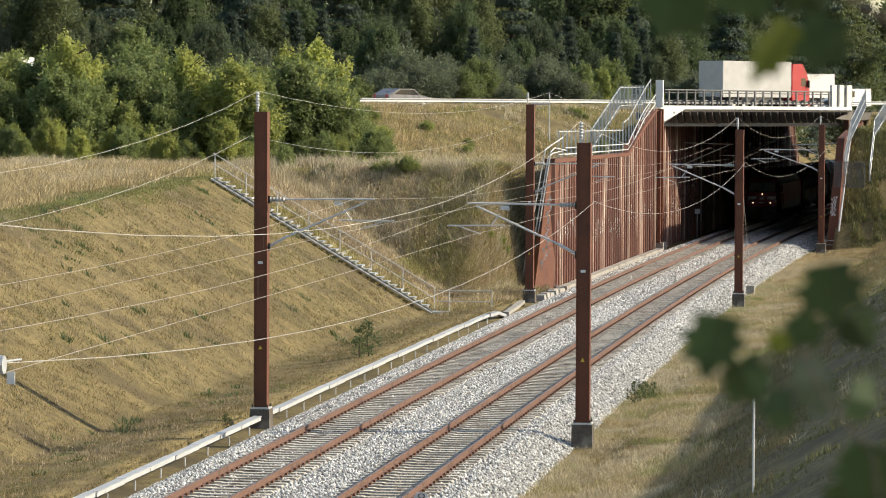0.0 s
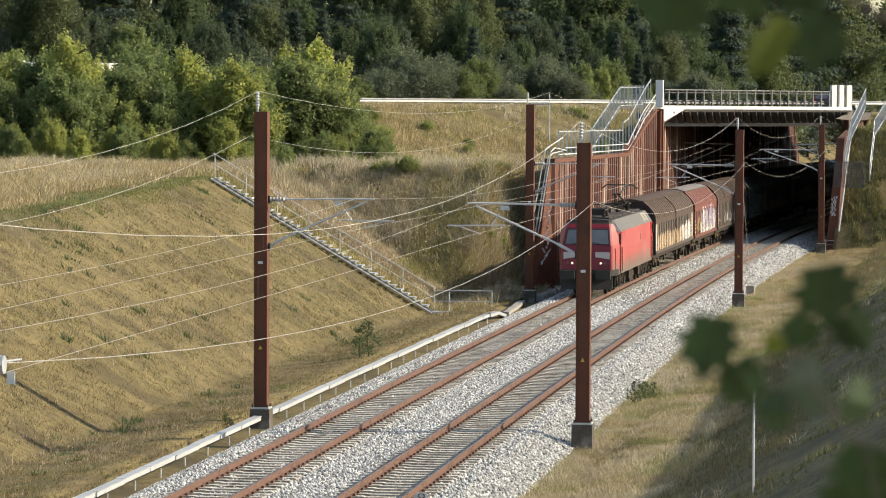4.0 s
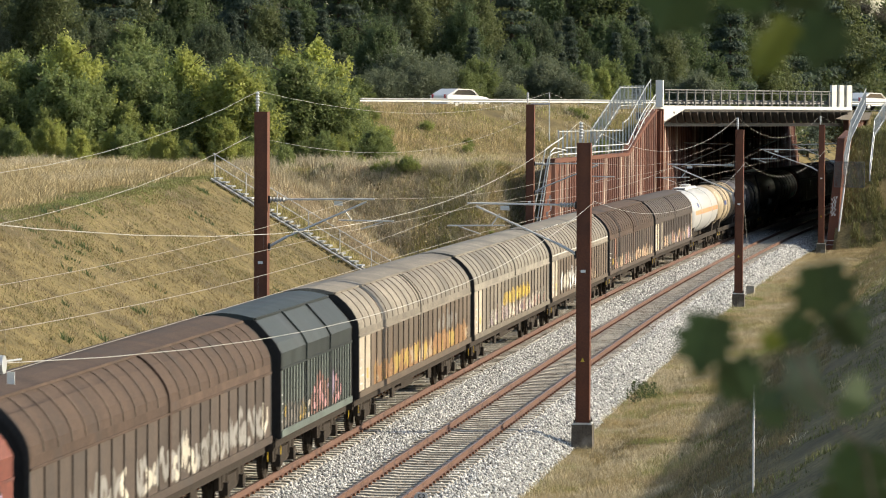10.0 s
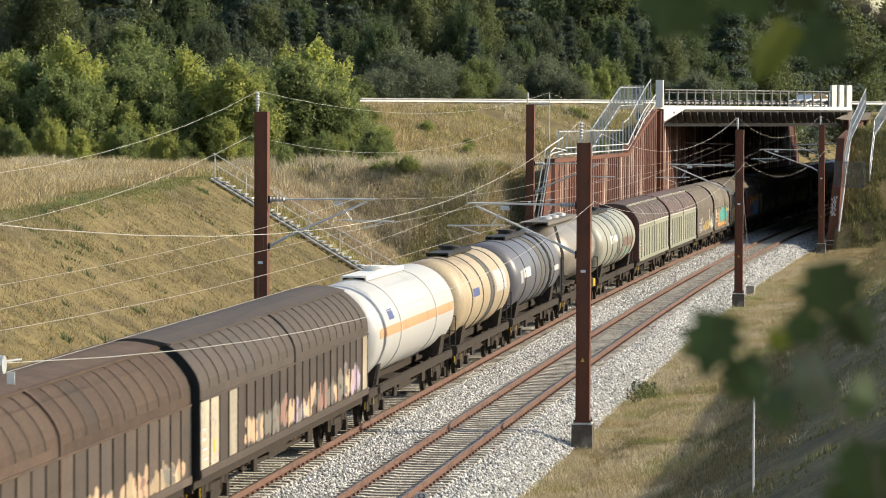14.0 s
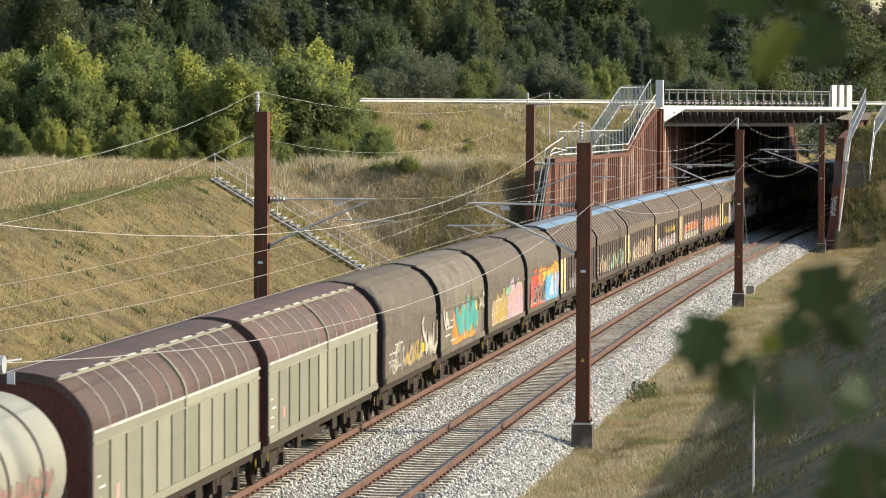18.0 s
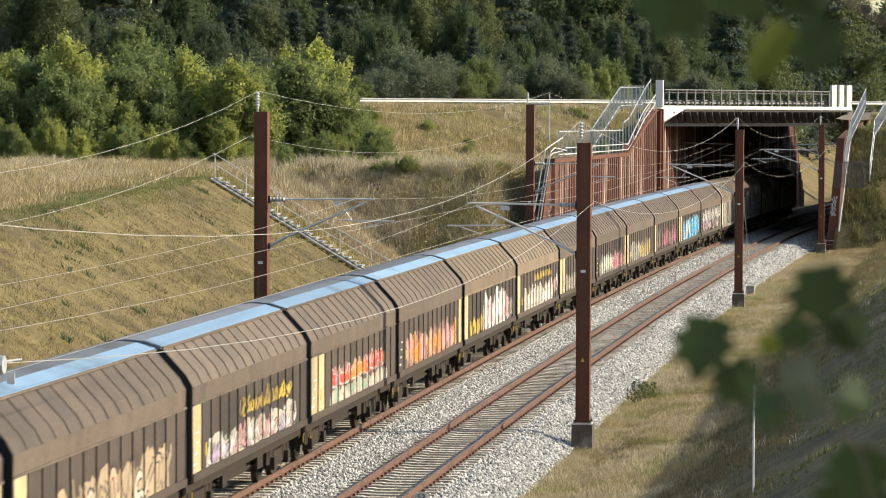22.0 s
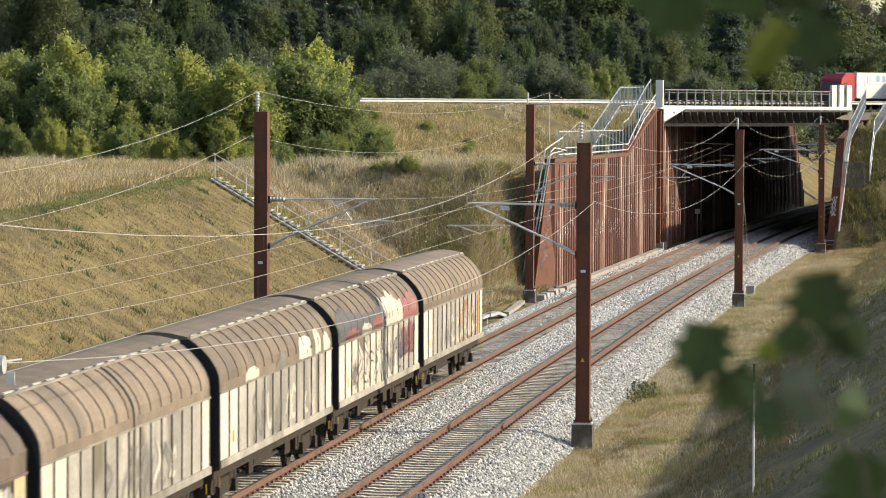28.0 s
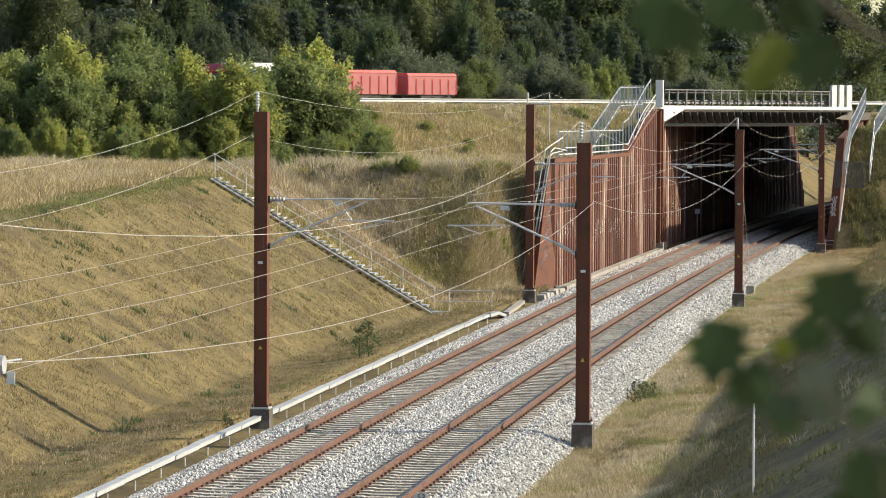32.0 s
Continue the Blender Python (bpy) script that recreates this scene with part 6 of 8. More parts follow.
def dusted(mt, color, z0, z1):
    """Lay brake dust over a paint: thick at the height z0, gone with a ragged edge at z1."""
    nt = mt.node_tree
    nodes, link = nt.nodes, nt.links.new
    bs = nodes["Principled BSDF"]
    old = bs.inputs["Base Color"].links[0].from_socket
    tc, sp, mr, nz, ad, mx = [nodes.new("ShaderNode" + k) for k in ("TexCoord", "SeparateXYZ", "MapRange", "TexNoise", "Math", "Mix")]
    link(tc.outputs["Object"], sp.inputs[0])
    link(tc.outputs["Object"], nz.inputs["Vector"])
    nz.inputs["Scale"].default_value, nz.inputs["Detail"].default_value = 0.9, 6
    ad.operation = 'MULTIPLY_ADD'
    ad.inputs[1].default_value = 0.9
    link(nz.outputs[0], ad.inputs[0])
    link(sp.outputs[2], ad.inputs[2])
    mr.inputs["From Min"].default_value, mr.inputs["From Max"].default_value = z0 + 0.45, z1 + 0.45
    mr.inputs["To Min"].default_value, mr.inputs["To Max"].default_value = 0.92, 0.0
    link(ad.outputs[0], mr.inputs[0])
    mx.data_type = 'RGBA'
    mx.inputs["B"].default_value = (*color, 1)
    link(mr.outputs[0], mx.inputs["Factor"])
    link(old, mx.inputs["A"])
    link(mx.outputs["Result"], bs.inputs["Base Color"])
    return mt


for mt_ in (L_SIDE, L_TAPER):
    dusted(mt_, (0.17, 0.15, 0.125), 1.1, 1.8)


def used(vs, fs):
    """A mesh of the given faces with only the corners that they use."""
    ids = sorted({i for f in fs for i in f})
    return Mesh().add([vs[i] for i in ids], [tuple(ids.index(i) for i in f) for f in fs])


def face_y(z):
    """How far forward the cab front lies at the height z."""
    return float(np.interp(z, [0.9, 1.3, 2.35, 3.25, 3.55], [-9.95, -9.98, -9.80, -9.28, -8.95]))


def face_w(z):
    return float(np.interp(z, [0.9, 2.35, 3.25, 3.55], [1.20, 1.18, 1.06, 0.98]))


def side_w(z):
    return float(np.interp(z, [0.7, 2.2, 3.05, 3.62], [1.46, 1.47, 1.44, 1.06]))


def locomotive():
    ob = thing("locomotive", "red electric locomotive with grey skirt and white front panels", "locomotive")
    yb = 8.75                                     # where the tapered cab begins
    for sx in (-1, 1):
        for name, z0, z1, mt in (("skirt", 0.98, 1.42, L_SIDE), ("body_side", 1.42, 3.05, L_SIDE), ("roof_side", 3.05, 3.62, L_RGREY)):
            zs = (z0, (z0 + z1) / 2, z1)
            vs = [(sx * (side_w(z) - d), y, z) for d in (0, 0.06) for y in (-yb, yb) for z in zs]
            fs = [(0, 1, 4, 3), (1, 2, 5, 4), (6, 9, 10, 7), (7, 10, 11, 8), (0, 3, 9, 6), (2, 8, 11, 5), (0, 6, 7, 1), (1, 7, 8, 2), (3, 4, 10, 9), (4, 5, 11, 10)]
            part(name, Mesh().add(vs, fs), mt, ob)
    for end in (-1, 1):
        fwd = lambda y: y if end < 0 else -y
        # cab front, as a stack of bands with a tapered corner on each side
        bands = [("apron", 0.95, 1.25, M_BLACK), ("front_panel", 1.25, 2.42, L_RED), ("window_surround", 2.42, 3.30, L_RED), ("brow", 3.30, 3.47, L_RED), ("cab_roof_edge", 3.47, 3.64, L_ROOF)]
        for name, z0, z1, mt in bands:
            zs = (z0, (z0 + z1) / 2, z1)
            vs, fs = [], []
            for z in zs:
                fw, fy = face_w(z), face_y(z)
                row = [(-side_w(z), -yb, z), (-fw - 0.07, fy + 0.16, z), (-fw, fy, z), (0, fy - 0.03, z), (fw, fy, z), (fw + 0.07, fy + 0.16, z), (side_w(z), -yb, z)]
                vs += [(a, b if end < 0 else -b, q) for a, b, q in row]
            cell = lambda j, i: (j * 7 + i, j * 7 + i + 1, (j + 1) * 7 + i + 1, (j + 1) * 7 + i)
            part(name, used(vs, [cell(j, i) for j in range(2) for i in range(1, 5)]), mt, ob)
            # cab corners take the sun-paled red, the front the shade-darkened one
            for i in (0, 5):
                part("cab_corner", used(vs, [cell(0, i), cell(1, i)]), L_TAPER if mt is L_RED else mt, ob, "dusty red cab corner in a sun-paled colour" if mt is L_RED else "", smooth=True)
        # dark surround, then the windscreens
        q = [(sx * w, fwd(face_y(z) - 0.006 - 0.024 * (1 - abs(sx))), z) for z, w in ((2.46, 1.10), (3.23, 1.01)) for sx in (-1, 0, 1)]
        part("windscreen_surround", Mesh().add(q + [(a, b + fwd(0.01), z) for a, b, z in q], [(0, 1, 4, 3), (1, 2, 5, 4), (6, 9, 10, 7), (7, 10, 11, 8), (0, 3, 9, 6), (2, 8, 11, 5), (0, 6, 7, 1), (1, 7, 8, 2), (3, 4, 10, 9), (4, 5, 11, 10)]), M_BLACK, ob, "black rubber windscreen surround")
        for sx in (-1, 1):
            q = []
            for z, w0, w1 in ((2.50, 0.05, 1.06), (3.18, 0.05, 0.97)):
                q += [(sx * w0, fwd(face_y(z) - 0.035), z), (sx * w1, fwd(face_y(z) - 0.012), z)]
            wsn = part("windscreen", Mesh().add([(a, b, z) for a, b, z in q] + [(a, b + fwd(0.02), z) for a, b, z in q], [(0, 1, 3, 2), (4, 6, 7, 5), (0, 4, 5, 1), (2, 3, 7, 6), (0, 2, 6, 4), (1, 5, 7, 3)]), L_SCREEN, ob, "hazy dark windscreen")
            part("wiper", Mesh().rod((sx * 0.75, fwd(face_y(2.48) - 0.06), 2.48), (sx * 0.25, fwd(face_y(2.62) - 0.06), 2.58), 0.015, 6), M_BLACK, wsn)
            part("front_plate", Mesh().box((sx * 0.78, fwd(face_y(1.95) - 0.012), 1.93), (0.70, 0.04, 0.36)), L_WHITE, ob, "white warning panel")
            lamp = lambda z: Mesh().lathe([(0.0, -0.03), (0.045, -0.025), (0.055, 0.0), (0.055, 0.05)], 14, Matrix.Translation((0, 0, 0)), 'Y')
            part("headlamp", lamp(0), L_LAMP if end < 0 else L_OFF, ob, "lit round headlamp", m=Matrix.Translation((sx * 0.70, fwd(face_y(1.58) - 0.02), 1.57)))
            part("tail_lamp", lamp(0), L_OFF, ob, m=Matrix.Translation((sx * 0.91, fwd(face_y(1.58) - 0.01), 1.57)))
            part("buffer", Mesh().box((sx * 0.88, fwd(-10.12), 1.02), (0.30, 0.4, 0.30)).box((sx * 0.88, fwd(-10.45), 1.02), (0.72, 0.26, 0.42)), M_BLACK, ob, "black rectangular crash buffer")
            part("mirror", Mesh().box((sx * 1.50, fwd(-8.55), 2.72), (0.10, 0.16, 0.5)), M_BLACK, ob)
            hr = Mesh().tube([(sx * 1.34, fwd(-9.35), 1.25), (sx * 1.37, fwd(-9.32), 1.35), (sx * 1.36, fwd(-9.3), 2.2), (sx * 1.32, fwd(-9.33), 2.3)], 0.022)
            part("handrail", hr, L_RED, ob)
            door = part("cab_door", Mesh().box((sx * 1.465, fwd(-8.0), 2.12), (0.05, 0.62, 1.85)), L_DOOR, ob, "bright red cab door")
            part("door_window", Mesh().box((sx * 1.487, fwd(-8.15), 2.68), (0.02, 0.26, 0.55)), M_GLASS, door)
            for yy in (-8.36, -7.66):
                part("door_rail", Mesh().rod((sx * 1.53, fwd(yy), 1.1), (sx * 1.53, fwd(yy), 2.3), 0.018, 6), M_GRIME, door)
            stp = Mesh()
            for z in (0.45, 0.75, 1.05):
                stp.box((sx * 1.42, fwd(-8.0), z), (0.10, 0.5, 0.05))
            part("cab_step", stp, M_BLACK, ob)
        part("headlamp", Mesh().lathe([(0.0, -0.04), (0.045, -0.035), (0.06, 0.0), (0.06, 0.05)], 14, None, 'Y'), L_LAMP if end < 0 else L_OFF, ob, "lit top headlamp", m=Matrix.Translation((0.02, fwd(face_y(2.3) - 0.04), 2.27)))
        lg = part("emblem_plate", Mesh().box((0, fwd(face_y(1.95) - 0.04), 1.93), (0.40, 0.03, 0.28)), L_WHITE, ob, "small pale framed emblem plate")
        part("emblem_field", Mesh().box((0, fwd(face_y(1.95) - 0.048), 1.93), (0.36, 0.03, 0.24)), L_RED, lg)
        part("emblem_bars", Mesh().box((-0.08, fwd(face_y(1.95) - 0.055), 1.93), (0.11, 0.03, 0.16)).box((0.08, fwd(face_y(1.95) - 0.055), 1.93), (0.11, 0.03, 0.16)), L_WHITE, lg)
        part("number_bar", Mesh().box((0, fwd(face_y(1.6) - 0.035), 1.58), (0.34, 0.02, 0.07)), L_WHITE, ob)
        for k in range(6):
            part("brake_hose", Mesh().tube([(-0.4 + 0.16 * k, fwd(-9.98), 1.14), (-0.4 + 0.16 * k, fwd(-10.12), 1.02), (-0.36 + 0.16 * k, fwd(-10.14), 0.78)], 0.03), M_GRIME, ob)
        part("drawbar", Mesh().rod((0, fwd(-9.9), 1.0), (0, fwd(-10.4), 0.95), 0.07, 8), M_GRIME, ob)
        part("screw_link", Mesh().box((0, fwd(-10.38), 0.75), (0.12, 0.1, 0.5)), M_GRIME, ob)
        part("plough", Mesh().add([(-1.25, fwd(-9.7), 0.30), (0, fwd(-10.1), 0.25), (1.25, fwd(-9.7), 0.30), (-1.25, fwd(-9.6), 0.85), (0, fwd(-9.95), 0.85), (1.25, fwd(-9.6), 0.85), (-1.25, fwd(-9.5), 0.30), (1.25, fwd(-9.5), 0.30), (-1.25, fwd(-9.5), 0.85), (1.25, fwd(-9.5), 0.85)], [(0, 1, 4, 3), (1, 2, 5, 4), (0, 3, 8, 6), (2, 7, 9, 5), (6, 8, 9, 7), (3, 4, 5, 9, 8), (0, 6, 7, 2, 1)]), M_BLACK, ob)
    part("core", Mesh().box((0, 0, 1.95), (2.3, 17.6, 2.2)).box((0, 0, 0.85), (2.2, 17.8, 0.3)), M_BLACK, ob)
    part("roof_deck", Mesh().sweep([(-1.08, 3.55), (1.08, 3.55), (1.06, 3.63), (0, 3.68), (-1.06, 3.63)], [lambda a, b: Vector((a, -8.78, b)), lambda a, b: Vector((a, 8.78, b))]), L_ROOF, ob)
    for y in np.arange(-6.5, 7.0, 2.2):
        part("roof_hatch", Mesh().box((0, float(y), 3.70), (1.7, 1.9, 0.07)), L_ROOF, ob)
    for y in (5.7, 7.0):
        part("roof_vent", Mesh().add([(1.36, y - 0.55, 3.17), (1.36, y + 0.55, 3.17), (1.10, y + 0.55, 3.58), (1.10, y - 0.55, 3.58), (1.33, y - 0.55, 3.10), (1.33, y + 0.55, 3.10), (1.02, y + 0.55, 3.58), (1.02, y - 0.55, 3.58)], [(0, 1, 2, 3), (4, 7, 6, 5), (0, 3, 7, 4), (1, 5, 6, 2), (0, 4, 5, 1), (2, 6, 7, 3)]), L_VENT, ob, "dull beige roof vent panel")
    # high-voltage gear on the roof
    ins = Mesh().lathe([(0.0, 0), (0.06, 0), (0.06, 0.05), (0.12, 0.07), (0.06, 0.10), (0.12, 0.13), (0.06, 0.16), (0.12, 0.19), (0.06, 0.22), (0.12, 0.25), (0.05, 0.28), (0.05, 0.36), (0, 0.36)], 10).data("insulator")
    for x, y in ((-0.5, -6.9), (0.5, -6.9), (-0.5, -5.6), (0.5, -5.6), (-0.6, 4.6), (0.5, 4.6), (-0.4, 5.9), (0.4, 5.9), (0.3, 1.6), (0.3, 2.6), (0.3, 3.4)):
        part("insulator", ins, M_GRIME, ob, m=Matrix.Translation((x, y, 3.72)))
    part("roof_bus", Mesh().tube([(0.3, -5.5, 4.02), (0.25, 0, 4.05), (0.3, 4.7, 4.02)], 0.03).tube([(0.5, 3.0, 4.05), (0.62, 4.0, 4.25), (0.6, 4.6, 3.95)], 0.025), M_GRIME, ob)
    for c, d in (((-0.3, -2.8, 3.9), (0.8, 1.1, 0.3)), ((0.1, -4.0, 3.86), (0.6, 0.7, 0.22)), ((-0.2, 0.6, 3.88), (0.7, 1.6, 0.26))):
        part("roof_box", Mesh().box(c, d), L_ROOF, ob)
    for y, up in ((-6.2, 0), (5.2, 1)):
        zb = 4.08
        label = "raised pantograph" if up else "folded pantograph"
        base = Mesh().tube([(-0.55, y - 0.75, zb), (0.55, y - 0.75, zb), (0.55, y + 0.75, zb), (-0.55, y + 0.75, zb), (-0.55, y - 0.75, zb)], 0.04)
        pn = part("pantograph", base, M_BLACK, ob, label)
        if up:
            k = (0, y - 1.25, zb + 0.52)
            t = (0, y + 0.35, zb + 1.0)
            for x in (-0.3, 0.3):
                part("lower_arm", Mesh().rod((x, y + 0.7, zb), (k[0] + x * 0.3, k[1], k[2]), 0.06), M_BLACK, pn)
                part("upper_arm", Mesh().rod((k[0] + x * 0.6, k[1], k[2]), (t[0] + x * 1.3, t[1], t[2]), 0.045), M_BLACK, pn)
        else:
            t = (0, y + 0.6, zb + 0.28)
            for x in (-0.4, 0.4):
                part("lower_arm", Mesh().rod((x, y - 0.7, zb + 0.1), (x * 0.8, y + 1.0, zb + 0.14), 0.03), M_BLACK, pn)
                part("upper_arm", Mesh().rod((x, y + 0.9, zb + 0.18), (x, y - 0.6, zb + 0.24), 0.022), M_BLACK, pn)
        for dy in (-0.17, 0.17):
            part("contact_strip", Mesh().tube([(-0.95, t[1] + dy, t[2] - 0.22), (-0.70, t[1] + dy, t[2] - 0.02), (0.70, t[1] + dy, t[2] - 0.02), (0.95, t[1] + dy, t[2] - 0.22)], 0.03), M_BLACK, pn)
    part("emblem", Mesh().box((1.472, 2.3, 2.45), (0.004, 0.30, 0.5)), L_WHITE, ob, "small pale emblem on the side")
    part("emblem_inset", Mesh().box((1.475, 2.3, 2.45), (0.004, 0.24, 0.42)), L_SIDE, ob)
    for y in (-6.3, 0, 6.3):
        b = part("bogie", Mesh().box((1.12, 0, 0.62), (0.18, 4.1 if y else 2.4, 0.26)).box((-1.12, 0, 0.62), (0.18, 4.1 if y else 2.4, 0.26)).box((0, 0, 0.6), (1.6, 3.2 if y else 2.2, 0.4)), M_GRIME, ob, m=Matrix.Translation((0, y, 0)))
        if y:
            for yy in (-1.7, 0, 1.7):
                for x in (-0.745, 0.745):
                    part("wheel", WHEEL, M_GRIME, b, m=Matrix.Translation((x, yy, 0.5)) @ Matrix.Scale(1.1, 4) @ Matrix.Rotation(0 if x > 0 else math.pi, 4, 'Z'))
                for x in (-1.22, 1.22):
                    part("axle_box", Mesh().box((0, 0, 0), (0.2, 0.34, 0.34)), M_GRIME, b, m=Matrix.Translation((x, yy, 0.5)))
                    for q in (-0.32, 0.32):
                        part("spring", Mesh().rod((0, 0, -0.1), (0, 0, 0.38), 0.09, 8), M_GRIME, b, m=Matrix.Translation((x * 0.98, yy + q, 0.5)))
        else:
            for x in (-0.95, 0.95):
                part("battery_box", Mesh().box((x, 0, 0.55), (0.5, 1.6, 0.6)), M_GRIME, b)
                for yy in (-2.6, 2.1):
                    part("equipment_box", Mesh().box((x * 1.3, yy, 0.72), (0.3, 0.9, 0.45)).box((x * 1.42, yy, 0.72), (0.05, 0.7, 0.3)), M_GRIME, b)
                part("sand_pipe", Mesh().tube([(x * 1.35, -3.4, 0.9), (x * 1.3, -3.5, 0.4), (x * 0.9, -3.7, 0.15)], 0.03), M_BLACK, b)
    return ob


CONSIST.append((locomotive(), -10.65, 6.3))
# ---------------------------------------------------------------- the wagons, from the locomotive back
def tank_end(r, y0, y1):
    """A tank with dished ends along y."""
    k = [(0.0, 0.0), (0.35, 0.03), (0.62, 0.12), (0.82, 0.25), (0.94, 0.42), (1.0, 0.62)]
    d = 0.85
    return [(q * r, y0 + e * d) for q, e in k] + [(q * r, y1 - e * d) for q, e in k[::-1]]


def tank_wagon(label, pitch, tankm, bandm, nb=5, zc=2.55, r=1.42, gap=1.15, walk_mat=None, stripe=None, logo=None, ladder=False, bog=None, thick_band=None, tags=()):
    ob = thing("tank_wagon", label, "wagon", "wagons of the goods train")
    L = pitch - gap
    h = L / 2
    running_gear(ob, L, bog or max(2.6, h - 2.2))
    m = Matrix.Translation((0, 0, zc))
    part("tank", Mesh().lathe(tank_end(r, -h + 0.35, h - 0.35), 40, m, 'Y'), tankm, ob, smooth=True)
    for i in range(nb):
        y = -h + 1.3 + (L - 2.6) * (i + 0.5) / nb if nb else 0
        part("band", Mesh().lathe([(r + 0.0, y - 0.045), (r + 0.025, y - 0.045), (r + 0.025, y + 0.045), (r + 0.0, y + 0.045)], 40, m, 'Y'), bandm, ob)
    if thick_band:
        y = thick_band
        part("dark_band", Mesh().lathe([(r, y - 0.55), (r + 0.015, y - 0.55), (r + 0.015, y + 0.55), (r, y + 0.55)], 40, m, 'Y'), bandm, ob)
    for y in (-h + 2.0, h - 2.0):
        for x in (-1, 1):
            part("saddle", Mesh().add([(x * 1.15, y - 0.5, 1.1), (x * 1.15, y + 0.5, 1.1), (x * 1.25, y + 0.35, 1.75), (x * 1.25, y - 0.35, 1.75), (x * 0.5, y - 0.5, 1.1), (x * 0.5, y + 0.5, 1.1), (x * 0.6, y + 0.35, 1.35), (x * 0.6, y - 0.35, 1.35)], [(0, 1, 2, 3), (4, 7, 6, 5), (0, 3, 7, 4), (1, 5, 6, 2), (3, 2, 6, 7), (0, 4, 5, 1)]), M_GRIME, ob)
    wk = Mesh().box((0, 0, zc + r + 0.10), (0.75, L * 0.42, 0.05)).box((0.36, 0, zc + r + 0.05), (0.06, L * 0.42, 0.12)).box((-0.36, 0, zc + r + 0.05), (0.06, L * 0.42, 0.12))
    part("walkway", wk, walk_mat or M_GALV, ob)
    part("manhole", Mesh().lathe([(0.0, r - 0.05), (0.32, r - 0.05), (0.32, r + 0.22), (0.38, r + 0.22), (0.38, r + 0.28), (0.0, r + 0.30)], 16, m), walk_mat or M_GALV, ob)
    rl = Mesh()
    for x in (-1.2, -0.4, 0.4, 1.2):
        rl.rod((x, -h + 0.12, 1.1), (x, -h + 0.12, 2.15), 0.022)
        rl.rod((x, h - 0.12, 1.1), (x, h - 0.12, 2.15), 0.022)
    for y in (-h + 0.12, h - 0.12):
        rl.rod((-1.2, y, 2.15), (1.2, y, 2.15), 0.022).rod((-1.2, y, 1.65), (1.2, y, 1.65), 0.018)
    part("end_rail", rl, M_BLACK, ob)
    if ladder:
        ld = Mesh()
        arc = [r + 0.14] * 9
        for q in (-0.2, 0.2):
            pts = [(math.cos(t) * arc[0], ladder + q, zc + math.sin(t) * arc[0]) for t in np.linspace(-0.75, 1.25, 9)]
            ld.tube([tuple(map(float, p)) for p in pts], 0.03)
        for t in np.linspace(-0.7, 1.2, 12):
            ld.rod((math.cos(t) * arc[0], ladder - 0.2, zc + math.sin(t) * arc[0]), (math.cos(t) * arc[0], ladder + 0.2, zc + math.sin(t) * arc[0]), 0.02)
        part("ladder", ld, M_BLACK, ob)

    def decal(name, y0, y1, a0, a1, mat_d, lab, off=0.006):
        n = 5
        vs = [((r + off) * math.cos(a), y, zc + (r + off) * math.sin(a)) for y in (y0, y1) for a in np.linspace(a0, a1, n)]
        fs = [(i, i + 1, n + i + 1, n + i) for i in range(n - 1)]
        part(name, Mesh().add(vs, fs), mat_d, ob, lab)
    if stripe:
        decal("stripe", -h + 1.0, h - 1.0, *stripe[:2], stripe[2], "orange stripe along the tank")
    for k, (y0, y1, z0, z1, cols, line) in enumerate(tags):
        graffiti(ob, y0, y1, z0, z1, cols, 700 + k, line=line, fat=0.2, place=lambda y, z, off: (math.sqrt(max(0.05, (r + off) ** 2 - (z - zc) ** 2)), y, z))
    for k, (y0, y1, a0, a1, mat_d, lab) in enumerate(logo or ()):
        decal("painted_mark", y0, y1, a0, a1, mat_d, lab, 0.008 + 0.002 * k)
    return ob


